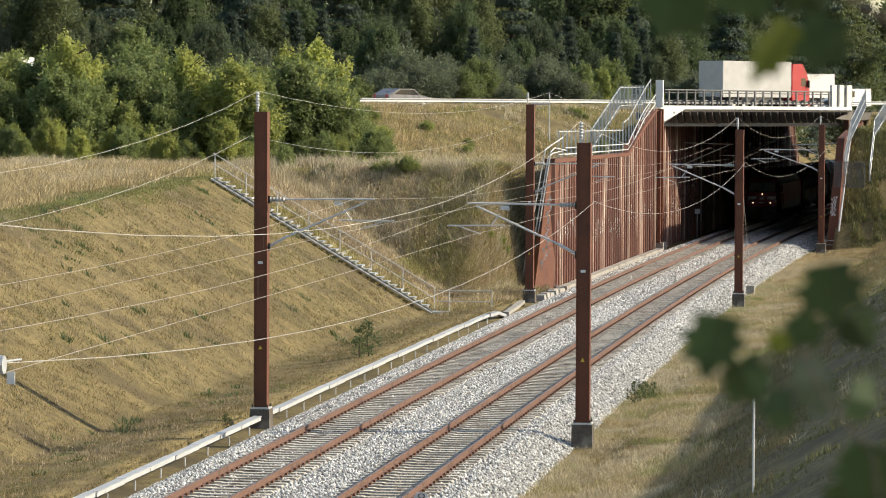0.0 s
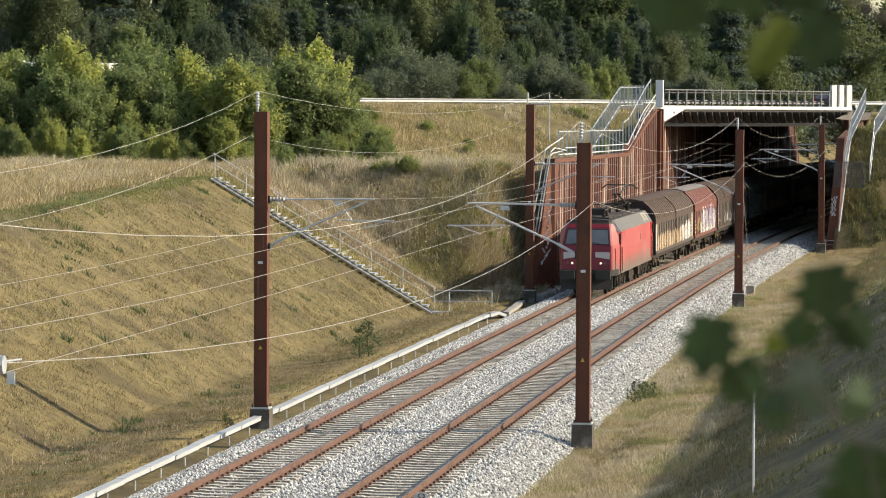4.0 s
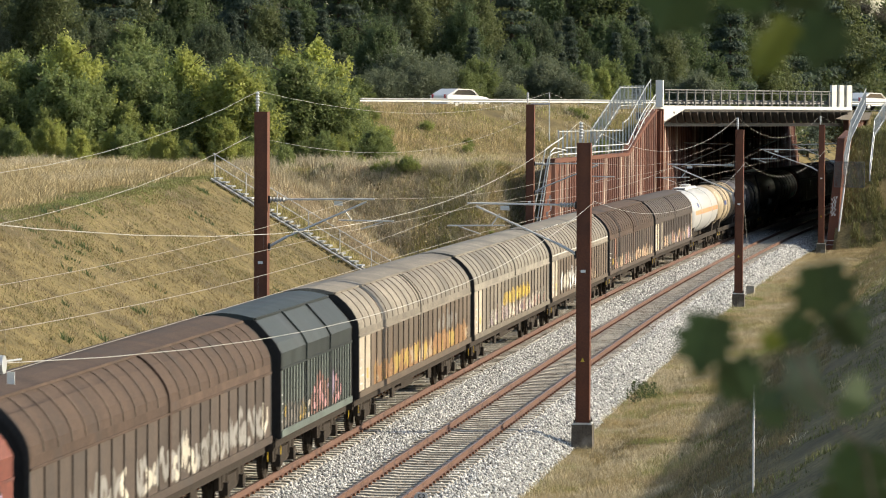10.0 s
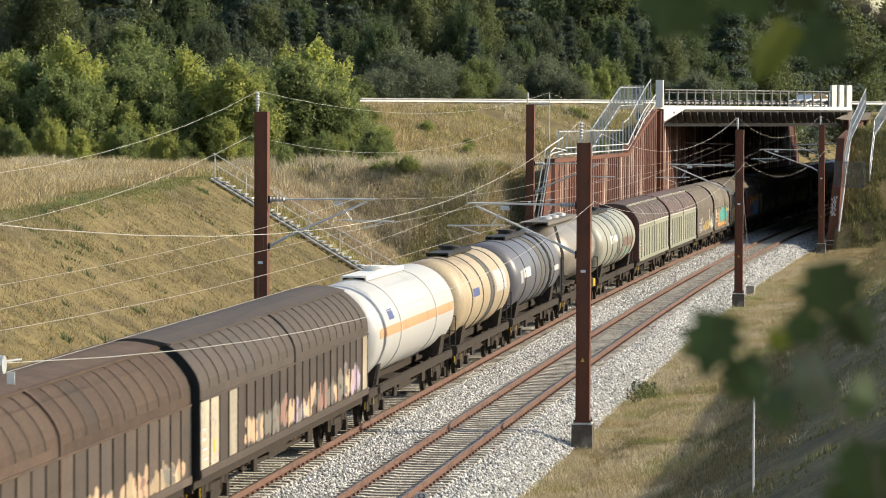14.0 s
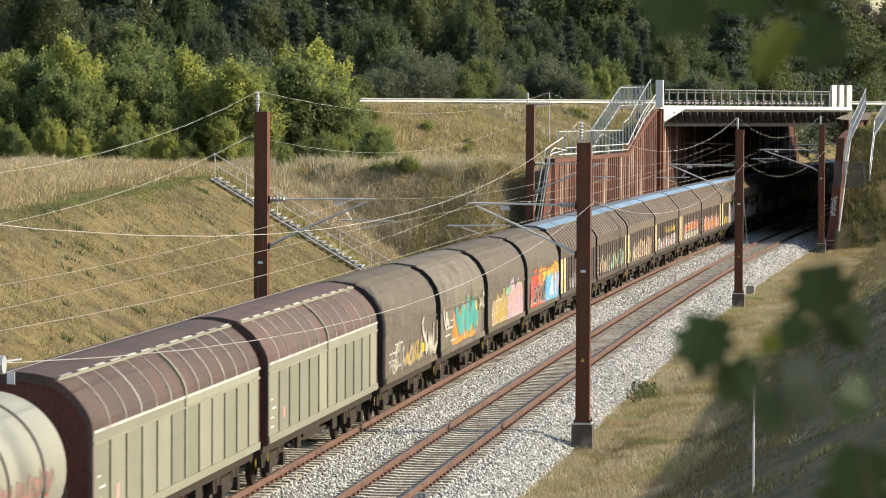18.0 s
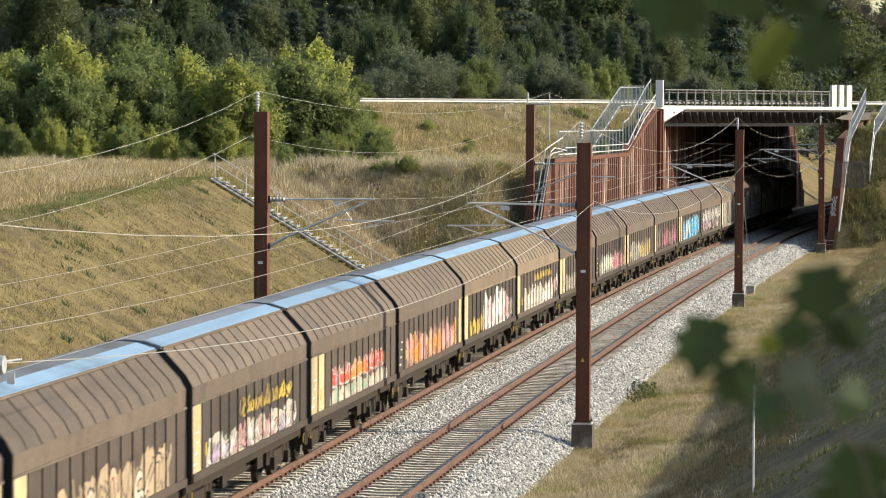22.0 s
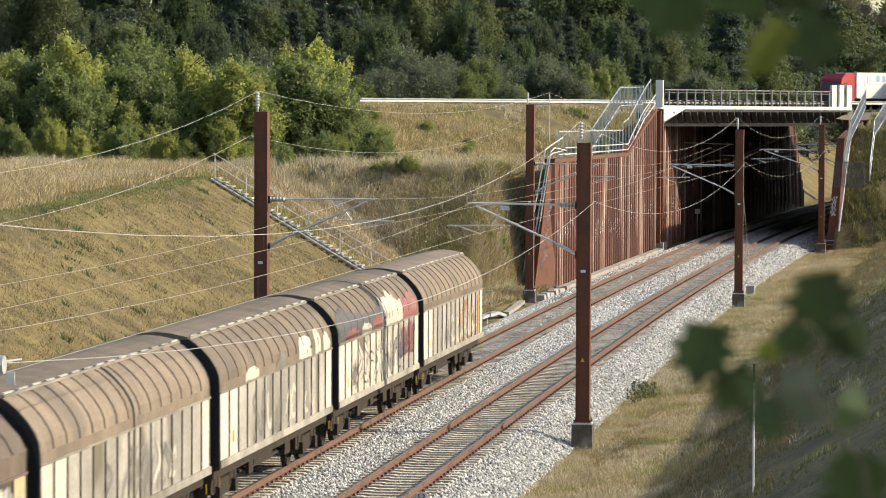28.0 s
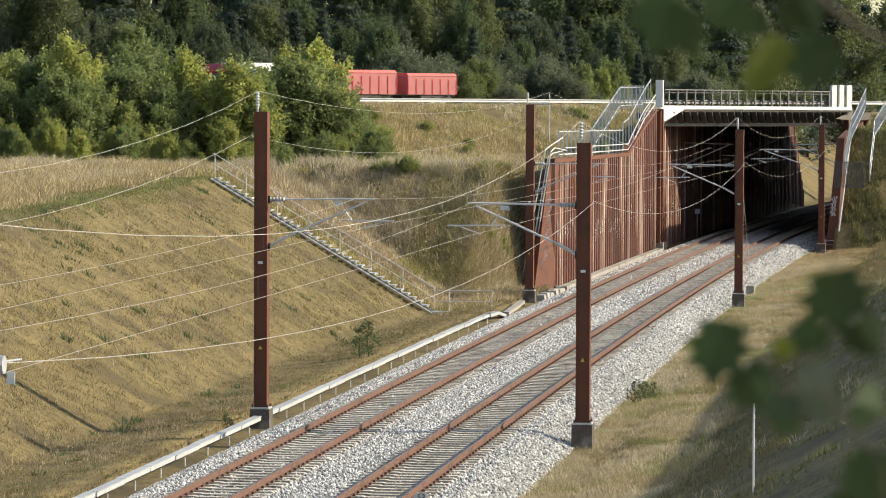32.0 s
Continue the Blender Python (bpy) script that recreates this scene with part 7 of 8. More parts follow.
def hopper_wagon(label, pitch, mt):
    """A powder silo: a tapering, pear-shaped vessel with a walkway on top."""
    ob = thing("silo_wagon", label, "wagon", "wagons of the goods train")
    L = pitch - 1.15
    h = L / 2
    running_gear(ob, L, h - 2.0)
    n = 28
    vs, fs = [], []
    ys = [(-h + 1.2, 0.05), (-h + 1.35, 0.45), (-h + 1.7, 0.75), (-h + 2.2, 0.93), (-h + 2.8, 1.0), (h - 1.8, 1.0), (h - 1.2, 0.93), (h - 0.8, 0.75), (h - 0.55, 0.45), (h - 0.5, 0.05)]
    for y, k in ys:
        for i in range(n):
            a = 2 * math.pi * i / n
            x, z = 1.43 * math.cos(a), math.sin(a)
            z = z * 1.35 if z > 0 else z * 1.45
            x *= 1 if z > 0 else (1 - 0.28 * (-z / 1.45) ** 2)
            vs.append((x * k, y, 2.75 + z * k))
    for j in range(len(ys) - 1):
        fs += [(j * n + i, j * n + (i + 1) % n, (j + 1) * n + (i + 1) % n, (j + 1) * n + i) for i in range(n)]
    fs += [tuple(range(n)), tuple(range((len(ys) - 1) * n, len(ys) * n))]
    part("silo", Mesh().add(vs, fs), mt, ob, smooth=True)
    for y in (-h * 0.15, h * 0.35):
        part("weld_band", Mesh().add([(1.44 * math.cos(a), y + q, 2.75 + 1.36 * math.sin(a)) for q in (-0.04, 0.04) for a in np.linspace(-0.3, 2.0, 12)], [(i, i + 1, 13 + i, 12 + i) for i in range(11)]), M_GALVW, ob)
    wk = Mesh().box((0, -0.3, 4.22), (1.1, L - 2.0, 0.05))
    for x in (-0.55, 0.55):
        wk.box((x, -0.3, 4.17), (0.07, L - 2.0, 0.16))
    part("walkway", wk, L_GREY, ob)
    for y in (-h * 0.35, 0.1, h * 0.4):
        part("hatch", Mesh().lathe([(0, 4.24), (0.3, 4.24), (0.3, 4.36), (0.0, 4.40)], 14, Matrix.Translation((0, y, 0))), M_GALVW, ob)
    part("cone", Mesh().lathe([(0.15, 1.0), (0.28, 1.1), (0.95, 1.75), (1.05, 1.9)], 18, Matrix.Translation((0.25, -h + 2.4, 0))), M_BLACK, ob)
    part("side_plate", Mesh().box((1.15, -h + 0.95, 1.95), (0.06, 0.55, 1.6)), mt, ob)
    for y0, y1, z0, z1, k in ((-0.9, 0.4, 2.75, 3.1, "mauve"), (2.2, 4.2, 2.55, 2.85, "grey"), (-0.4, 0.4, 1.75, 2.15, "white"), (1.2, 1.9, 1.8, 2.1, "white")):
        part("painted_mark", Mesh().box((1.405, (y0 + y1) / 2, (z0 + z1) / 2), (0.07, y1 - y0, z1 - z0)), PAINT[k], ob, k + " painted lettering block")
    pipe = Mesh().rod((1.2, -h + 2.5, 1.25), (1.2, h - 1.5, 1.25), 0.09, 10)
    for y in np.linspace(-h + 3, h - 2.2, 6):
        pipe.rod((1.2, y, 1.1), (1.2, y, 1.4), 0.13, 8)
    part("pipe", pipe, M_GRIME, ob)
    st = Mesh()
    for y in (-h + 0.25, -h + 0.75):
        st.tube([(1.25, y, 1.1), (1.25, y, 2.9), (0.9, y, 4.1)], 0.035)
    for z in np.arange(1.3, 2.9, 0.3):
        st.rod((1.25, -h + 0.25, z), (1.25, -h + 0.75, z), 0.02)
    part("ladder", st, M_BLACK, ob)
    part("chock_plate", Mesh().box((1.3, h - 1.3, 1.1), (0.05, 0.8, 0.35)), M_YELLOW, ob)
    return ob


BROWN = tint("van_brown", (0.088, 0.066, 0.052))
BROWN2 = tint("van_dark_brown", (0.064, 0.049, 0.04))
BROWNR = tint("van_brown_roof", (0.098, 0.068, 0.052), 0.85)
REDBR = tint("van_red_brown", (0.165, 0.05, 0.034))
GREYROOF = tint("grey_roof_felt", (0.20, 0.185, 0.175), 0.85)
GREEN = tint("dark_green_van", (0.03, 0.038, 0.036), 0.55)
GREENW = tint("teal_grey_side", (0.125, 0.155, 0.14), 0.6)
BEIGER = tint("van_beige_roof", (0.235, 0.208, 0.168))
STONE_ = tint("van_stone_grey", (0.20, 0.172, 0.135))
STONER = tint("van_stone_roof", (0.27, 0.245, 0.20))
TANP = tint("tan_wall", (0.135, 0.103, 0.075), dirt=(0.24, 0.15, 0.085), spots=0.62)
CREAM = tint("cream_green_wall", (0.245, 0.25, 0.192), var=0.1, spots=0.66)
MAROON = tint("maroon_roof", (0.10, 0.063, 0.054))
WHITEED = tint("white_edging", (0.50, 0.48, 0.44))
TARP = surf("grey_tarpaulin", (0.105, 0.09, 0.073), (0.18, 0.155, 0.128), 1.6, 0.8, 1.0, c3=(0.135, 0.113, 0.088), fine=7, spots=0.52, bdist=0.09)
TARP2 = surf("pale_tarpaulin", (0.14, 0.123, 0.10), (0.235, 0.208, 0.17), 1.6, 0.8, 1.0, c3=(0.125, 0.11, 0.085), fine=7, spots=0.52, bdist=0.09)
BLUE = tint("blue_ridge_plate", (0.25, 0.40, 0.57), 0.45, 0.12)
TWINR = tint("twin_van_roof", (0.135, 0.103, 0.078))
RIDGEG = tint("blue_grey_ridge", (0.17, 0.185, 0.21), 0.6, 0.15)
CREAMY = tint("yellowed_cream_panel", (0.56, 0.45, 0.26))
TBROWN = tint("tan_brown_roof", (0.225, 0.172, 0.116))
PALESIDE = tint("pale_weathered_side", (0.37, 0.345, 0.30), dirt=(0.15, 0.125, 0.09))
TANROOF = tint("tan_roof", (0.215, 0.168, 0.122))
T_WHITE = tint("white_tank", (0.60, 0.60, 0.585), 0.4, 0.06, dirt=(0.45, 0.5, 0.42), spots=0.64)
T_BEIGE = tint("dirty_cream_tank", (0.36, 0.29, 0.195), 0.5, 0.2, dirt=(0.14, 0.11, 0.08), spots=0.55)
T_GREY = tint("slate_grey_tank", (0.125, 0.125, 0.145), 0.38, 0.12)
T_SILO = tint("silver_silo", (0.33, 0.295, 0.25), 0.42, 0.12, metal=0.35)
T_GG = tint("grey_green_tank", (0.29, 0.29, 0.24), 0.45, 0.12)
T_BAND = tint("tank_band", (0.09, 0.085, 0.075))
T_ORANGE = tint("orange_stripe", (0.74, 0.38, 0.20), 0.5, 0.06)

TRAIN = []
TRAIN.append((24.08, van("dark brown bogie van with faded white graffiti", 24.08, BROWNR, BROWN, pale=(0, -1, -2), edge=BROWNR)))
graffiti(TRAIN[-1][1], 4.0, 8.9, 1.25, 2.5, ["white", "white", "ivory"], 11, line="rose", base="white", fat=0.34)
graffiti(TRAIN[-1][1], -10.5, 4.2, 1.25, 2.25, ["sand", "ivory", "sand", "peach"], 12, line="rust", dense=0.9, base="sand", fat=0.34)
TRAIN.append((16.23, van("red-brown van with a grey roof and big pale graffiti", 16.23, REDBR, REDBR, ANGLE, gap=1.2, ridge=GREYROOF, doors=1, top_h=0.13, frame_mat=REDBR)))
graffiti(TRAIN[-1][1], -3.6, 6.4, 1.28, 3.05, ["white", "lilac", "white"], 21, base="white", fat=0.11)
graffiti(TRAIN[-1][1], -5.8, -3.9, 1.3, 2.5, ["mustard", "green", "dustyrose"], 22, line="faded", fat=0.2)
TRAIN.append((23.64, van("brown bogie van with pale scrawled graffiti", 23.64, BROWNR, BROWN, edge=BROWNR)))
graffiti(TRAIN[-1][1], -7.0, 10.5, 1.3, 2.3, ["grey", "faded", "grey", "ivory"], 31, line="faded", dense=0.9, fat=0.2)
TRAIN.append((11.94, van("short dark green ribbed van with pink and white graffiti", 11.94, GREEN, GREENW, ANGLE, gap=1.5, doors=3, bays=26, edge=GREEN, roof_ribs=False, rib_w=0.09, ribm=GREEN)))
graffiti(TRAIN[-1][1], -1.0, 2.9, 1.3, 2.35, ["rose", "lilac"], 41, base="dustyrose", fat=0.18)
graffiti(TRAIN[-1][1], -5.0, -1.6, 1.25, 2.0, ["mustard", "faded", "ivory"], 42, base="faded", fat=0.2)
TRAIN.append((24.23, van("beige bogie van with tan rust-streaked side walls", 24.23, BEIGER, TANP, pale=(0, 1), edge=BEIGER)))
graffiti(TRAIN[-1][1], -9.0, 10.8, 1.24, 2.0, ["rust", "mustard", "sand", "rust"], 51, line="rust", dense=0.9, base="rust", fat=0.34)
graffiti(TRAIN[-1][1], 3.5, 8.5, 1.9, 2.7, ["faded", "faded"], 52, line="faded", dense=0.6)
TRAIN.append((23.76, van("pale stone-grey van with yellow and white graffiti", 23.76, STONER, STONE_, pale=(0, 1), edge=STONER)))
graffiti(TRAIN[-1][1], -3.5, 4.5, 1.85, 2.45, ["mustard", "yellow"], 61, line="mustard", base="mustard", dense=0.9, fat=0.2)
graffiti(TRAIN[-1][1], -7.5, 9.5, 1.25, 2.05, ["ivory", "mauve", "faded", "dustyrose"], 62, line="ivory", dense=0.95, fat=0.16)
TRAIN.append((23.70, van("tan bogie van with white-edged roof and white tag", 23.70, BEIGER, TANP, pale=(0, 1), edge=BEIGER, dash=WHITEED, eave=WHITEED)))
graffiti(TRAIN[-1][1], -8.6, -1.2, 1.3, 2.45, ["white", "ivory"], 71, line="grey", fat=0.24)
graffiti(TRAIN[-1][1], -1.0, 6.5, 1.25, 1.9, ["rust", "sand"], 72, line="rust", dense=0.6)
TRAIN.append((23.61, van("dark brown bogie van with faded rose side panels", 23.61, BROWNR, BROWN, pale=(2,), pale_mat=tint("rust_rose_panel", (0.30, 0.16, 0.11)), edge=BROWNR)))
graffiti(TRAIN[-1][1], -9.0, 10.5, 1.24, 2.0, ["dustyrose", "sand", "peach", "faded"], 81, line="sand", dense=0.85, fat=0.3)
TRAIN.append((23.63, van("dark brown bogie van with coloured scrawl graffiti", 23.63, BROWN2, BROWN2, pale=(0, 1, 3, -1), edge=BROWN2)))
graffiti(TRAIN[-1][1], -6.5, 9.8, 1.25, 2.2, ["dustyrose", "faded", "lilac", "peach", "faded"], 91, line="faded", dense=0.95, fat=0.3)
TRAIN.append((18.4, tank_wagon("white gas tank wagon with an orange stripe", 18.4, T_WHITE, T_WHITE, 2, stripe=(-0.02, 0.17, T_ORANGE), walk_mat=M_WHITE, r=1.45, logo=[(-5.6, -4.7, 0.28, 0.5, PAINT["navy"], "small dark blue mark")])))
TRAIN.append((15.2, tank_wagon("dirty cream tank wagon with brown bands", 15.2, T_BEIGE, T_BAND, 4, thick_band=1.2, walk_mat=M_BLACK, logo=[(-3.9, -2.3, 0.05, 0.25, PAINT["navy"], "dark blue lettering block"), (2.2, 5.2, -0.05, 0.5, T_WHITE, "white painted field")])))
TRAIN.append((16.7, tank_wagon("slate grey tank wagon with white lettering blocks", 16.7, T_GREY, T_BAND, 4, ladder=2.3, thick_band=0.8, walk_mat=M_BLACK, logo=[(-6.3, -5.6, -0.1, 0.25, M_BAR, "white triangular mark"), (-5.4, -3.2, 0.02, 0.28, M_BAR, "white lettering block"), (4.6, 6.3, -0.1, 0.05, M_BAR, "white lettering block")])))
TRAIN.append((15.21, hopper_wagon("silver-beige silo wagon with a dark walkway", 15.21, T_SILO)))
TRAIN.append((18.2, tank_wagon("grey-green tank wagon with dark bands and graffiti", 18.2, T_GG, T_BAND, 6, walk_mat=M_BLACK, logo=[(-4.5, -3.2, 0.02, 0.3, M_BAR, "white mark"), (-2.8, -1.2, 0.05, 0.28, M_BAR, "white lettering block")], tags=[(-1.9, 6.6, 1.62, 2.35, ["teal", "mint", "faded", "teal"], "rose"), (1.2, 6.4, 2.2, 2.75, ["dustyrose", "red", "faded"], "faded")])))
# Rib shadow on the cream walls, given as a darker rib colour.
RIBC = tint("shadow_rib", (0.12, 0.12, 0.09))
for k in range(2):
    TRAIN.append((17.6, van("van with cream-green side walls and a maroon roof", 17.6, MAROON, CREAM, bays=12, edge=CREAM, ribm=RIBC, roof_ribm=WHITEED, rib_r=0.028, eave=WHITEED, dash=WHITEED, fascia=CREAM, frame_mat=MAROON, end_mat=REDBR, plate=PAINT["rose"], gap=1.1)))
# each: label, then the fields of paint as (y0, y1, z0, z1, colours, line, ground, thickness)
TARPS = [("white and yellow", [(-4.3, -1.2, 1.25, 2.35, ["faded", "grey", "ivory"], "faded", None, 0.14), (-1.4, 2.0, 1.3, 2.15, ["mustard", "sand"], "faded", None, 0.2), (2.0, 4.8, 1.25, 2.7, ["ivory", "faded"], "grey", None, 0.10)]),
         ("teal and orange", [(-2.6, 3.0, 1.3, 2.55, ["orange", "yellow", "orange"], "mustard", "orange", 0.2), (-2.2, 2.9, 1.4, 2.75, ["teal", "teal", "mint"], "teal", None, 0.34), (-4.9, -4.0, 1.9, 3.3, ["ivory"], "ivory", None, 0.12), (3.4, 4.8, 2.1, 2.9, ["ivory"], "faded", None, 0.1)]),
         ("yellow and lilac", [(-4.3, 0.4, 1.25, 2.5, ["mustard", "sand", "mustard"], "ivory", "mustard", 0.24), (0.2, 4.8, 1.25, 2.85, ["lilac", "rose", "lilac", "rose"], "ivory", "lilac", 0.2), (-0.6, 0.8, 2.2, 2.6, ["green"], "mint", None, 0.3)]),
         ("orange and blue", [(-4.6, -1.8, 1.7, 2.75, ["red", "orange", "red"], "orange", "red", 0.36), (-2.0, 1.6, 1.9, 2.95, ["orange", "yellow", "red"], "orange", "orange", 0.36), (0.8, 4.9, 1.9, 3.2, ["orange", "yellow", "orange"], "yellow", "orange", 0.36),
                              (-4.7, 0.4, 1.28, 2.3, ["black", "black", "red"], "white", "red", 0.13), (0.2, 4.9, 1.28, 2.4, ["white", "lilac", "blue"], "blue", "blue", 0.2)])]
for k, (lab, fields) in enumerate(TARPS):
    cloth = TARP2 if k == 1 else TARP
    ob = van("short van with a grey tarpaulin and " + lab + " graffiti", 11.8, cloth, cloth, ARCH, bays=2, gap=1.0, doors=1, ribs=False, edge=TARP, top_h=0.06, bog=3.0)
    TRAIN.append((11.8, ob))
    for q, (y0, y1, z0, z1, cols, line, ground, fat) in enumerate(fields):
        graffiti(ob, y0, y1, z0, min(z1, 2.84), cols, 120 + 7 * k + q, x=1.421 + 0.012 * q, line=line, base=ground, fat=fat)
BLUE_MARKS = [["faded", "grey"], ["mint", "faded", "sand"], ["sand", "faded", "white"], ["mustard", "rose", "mint", "white"], ["rose", "peach", "white", "mint"], ["rose", "orange", "peach"], ["mustard", "white", "white"], ["white", "white", "mustard"],
              ["mint", "green", "faded"], ["faded", "grey", "pink"], ["mustard", "faded", "grey"], ["pink", "dustyrose", "faded"], ["blue", "blue", "blue", "white"], ["lilac", "grey", "rose", "white"]]
SPECIAL = {6: [(-5.6, -2.6, 1.26, 2.0, ["mustard", "yellow"], None, "mustard"), (-2.2, 4.2, 1.26, 2.72, ["white", "white", "rose"], "white", "rose"), (4.6, 6.0, 1.3, 2.1, ["dustyrose", "faded"], None, "white")],
           7: [(-4.8, 4.8, 1.26, 2.2, ["white", "white", "ivory"], "ivory", "grey"), (-1.6, 4.2, 2.3, 2.62, ["mustard"], None, "mustard"), (5.0, 6.2, 1.3, 2.3, ["rose", "white"], None, "grey")],
           8: [(-5.2, -1.4, 1.26, 2.1, ["grey", "faded", "sand"], "faded", "ivory"), (-1.0, 4.6, 1.26, 2.25, ["mint", "mint", "green"], "mint", "white")],
           9: [(-5.4, 0.0, 1.26, 2.3, ["grey", "ivory", "grey"], "faded", "ivory"), (0.2, 5.4, 1.26, 2.2, ["dustyrose", "pink", "rose"], "dustyrose", "ivory")],
           10: [(-5.4, 4.8, 1.26, 2.35, ["grey", "ivory", "mustard"], "faded", "ivory")],
           2: [(-4.6, 5.4, 1.26, 2.35, ["sand", "peach", "ivory"], "sand", "black")],
           3: [(-5.4, 5.2, 1.26, 2.0, ["white", "lilac", "rose"], "ivory", "black"), (-1.8, 4.6, 2.02, 2.55, ["yellow", "mustard"], None, "black")],
           4: [(-4.2, 5.2, 1.26, 1.75, ["mint", "ivory"], "mint", "rose"), (-4.0, 4.8, 1.7, 2.3, ["rose", "red", "orange"], "dustyrose", "white")],
           5: [(-5.4, 5.2, 1.26, 2.3, ["orange", "rose", "peach"], "dustyrose", "peach")]}
for k, cols in enumerate(BLUE_MARKS):
    roof = TBROWN if k in (6, 7) else TWINR
    ob = van("brown half of a twin van with a light blue roof ridge", 14.6, roof, BROWN if k % 3 else BROWN2, ANGLE, gap=0.45 if k % 2 == 0 else 0.75, ridge=BLUE, split_ridge=RIDGEG, doors=1, edge=roof, pale=(0, 1) if k % 4 == 0 else ((-1,) if k % 4 == 1 else (0,)), top_h=0.14, bog=4.7, pale_mat=CREAMY)
    big = k in (12,)
    for y0, y1, z0, z1, marks, ground, line in SPECIAL.get(k, ()):
        graffiti(ob, y0, y1, z0, z1, marks, 400 + k + int(10 * y0), line=line, base=ground, fat=0.16 if line == "black" else 0.28)
    if k in SPECIAL:
        TRAIN.append((14.6, ob))
        continue
    graffiti(ob, -5.6 if k % 2 else -4.6, 5.2, 1.26, 2.7 if big else 2.1 + 0.2 * (k % 3), cols, 200 + k, line="white" if big else "faded", dense=1.0 if big else 0.9, base="blue" if big else None, fat=0.3 if big else 0.22)
    if k == 13:
        graffiti(ob, -6.0, 6.0, 1.9, 2.75, ["white", "grey", "ivory"], 260, line="grey", base="grey", fat=0.22)
    TRAIN.append((14.6, ob))
for k, L in enumerate((15.8, 15.7, 15.6, 15.2)):
    ob = van("weathered tan van with pale cream side panels", L, TANROOF, PALESIDE, edge=BEIGER, pale=(0, 1, -1) if k != 2 else (0, 1, 2, 5, 6, -1), pale_mat=tint("bleached_panel", (0.68, 0.63, 0.53)), dash=WHITEED, doors=2 if k == 0 else 1, gap=1.0)
    if k == 2:
        graffiti(ob, -5.0, 3.4, 1.26, 2.75, ["ivory", "faded", "ivory", "grey"], 300, line="black", base="ivory", fat=0.13)
        graffiti(ob, 3.4, 6.2, 1.7, 2.75, ["crimson", "slate"], 301, line="black", base="crimson", fat=0.2)
        for i, (y0, y1, low, top, color) in enumerate(((-7.2, 0.9, 0.02, 0.60, "slate"), (-7.2, -4.2, 0.3, 0.80, "slate"), (-6.2, -3.9, 0.0, 0.26, "crimson"), (-3.4, -1.8, 0.0, 0.34, "ivory"), (-1.5, 0.2, 0.05, 0.45, "crimson"), (0.2, 4.1, 0.0, 0.82, "ivory"), (2.0, 3.2, 0.4, 1.12, "ivory"), (4.0, 7.0, 0.0, 0.74, "crimson"), (5.9, 6.7, 0.15, 0.5, "dustyrose"))):
            paint_field(ob, ROUND, y0, y1, low, top, color, 320 + i, i)
    else:
        graffiti(ob, -3.6, 4.2, 1.26, 2.5, ["ivory", "faded", "ivory"], 300 + k, line="grey", dense=0.8, fat=0.12)
        for i, (y0, y1, top, color) in enumerate(((), ((2.5, 4.2, 0.55, "ivory"), (4.8, 5.6, 0.7, "ivory"), (6.0, 7.0, 0.45, "ivory"), (-0.5, 0.6, 0.4, "faded"), (-4.4, -2.8, 0.35, "ivory")), (), ())[k]):
            paint_field(ob, ROUND, y0, y1, 0.0, top, color, 340 + 10 * k + i, i, 0.4)
    if k == 3:
        part("door_stripe", Mesh().box((1.43, L / 2 - 1.75, 1.98), (0.02, 0.30, 1.4)), PAINT["orange"], ob, "orange door stripe")
        graffiti(ob, 1.2, 5.0, 1.26, 2.7, ["faded", "ivory", "faded"], 330, line="ivory", base="rust", fat=0.10)
    TRAIN.append((L, ob))
c = 0.0
for L, ob in TRAIN:
    CONSIST.append((ob, c + L / 2, L * 0.33))
    c += L
# ---------------------------------------------------------------- vehicles on the motorway
C_WHITE = surf("white_vehicle_paint", (0.70, 0.71, 0.71), (0.80, 0.80, 0.79), 2, 0.35, 0.0)
C_RED = surf("red_vehicle_paint", (0.38, 0.02, 0.03), (0.48, 0.035, 0.045), 2, 0.35, 0.0)
C_TIP = surf("faded_red_tipper", (0.36, 0.10, 0.10), (0.46, 0.15, 0.15), 1, 0.6, 0.1)
C_TARP = surf("red_tarpaulin", (0.58, 0.11, 0.10), (0.68, 0.16, 0.14), 1, 0.6, 0.1)
C_DARK = surf("dark_vehicle_paint", (0.05, 0.052, 0.058), (0.09, 0.09, 0.10), 2, 0.3, 0.0)
C_PALE = surf("pale_trailer_side", (0.58, 0.59, 0.58), (0.68, 0.68, 0.66), 2, 0.5, 0.0)
C_SILVER = surf("silver_vehicle_paint", (0.16, 0.165, 0.175), (0.22, 0.225, 0.235), 2, 0.3, 0.0)
C_GREY = surf("grey_box_side", (0.40, 0.40, 0.39), (0.50, 0.50, 0.48), 2, 0.5, 0.0)
C_BLUE = surf("blue_lettering", (0.30, 0.42, 0.56), (0.36, 0.48, 0.62), 2, 0.5, 0.0)
V_WHEEL = Mesh().lathe([(0.0, -0.13), (0.28, -0.13), (0.30, -0.15), (0.46, -0.13), (0.5, -0.08), (0.5, 0.08), (0.46, 0.13), (0.0, 0.13)], 18, axis='Y').data("tyre")
V_RIM = Mesh().lathe([(0.0, -0.15), (0.26, -0.15), (0.28, -0.10), (0.0, -0.09)], 14, axis='Y').data("rim")


def wheel_at(ob, x, y, r):
    w = part("wheel", V_WHEEL, M_RUBBER, ob, m=Matrix.Translation((x, y, r)) @ Matrix.Scale(r / 0.5, 4) @ Matrix.Rotation(0 if y < 0 else math.pi, 4, 'Z'))
    part("rim", V_RIM, M_GALVW, w)


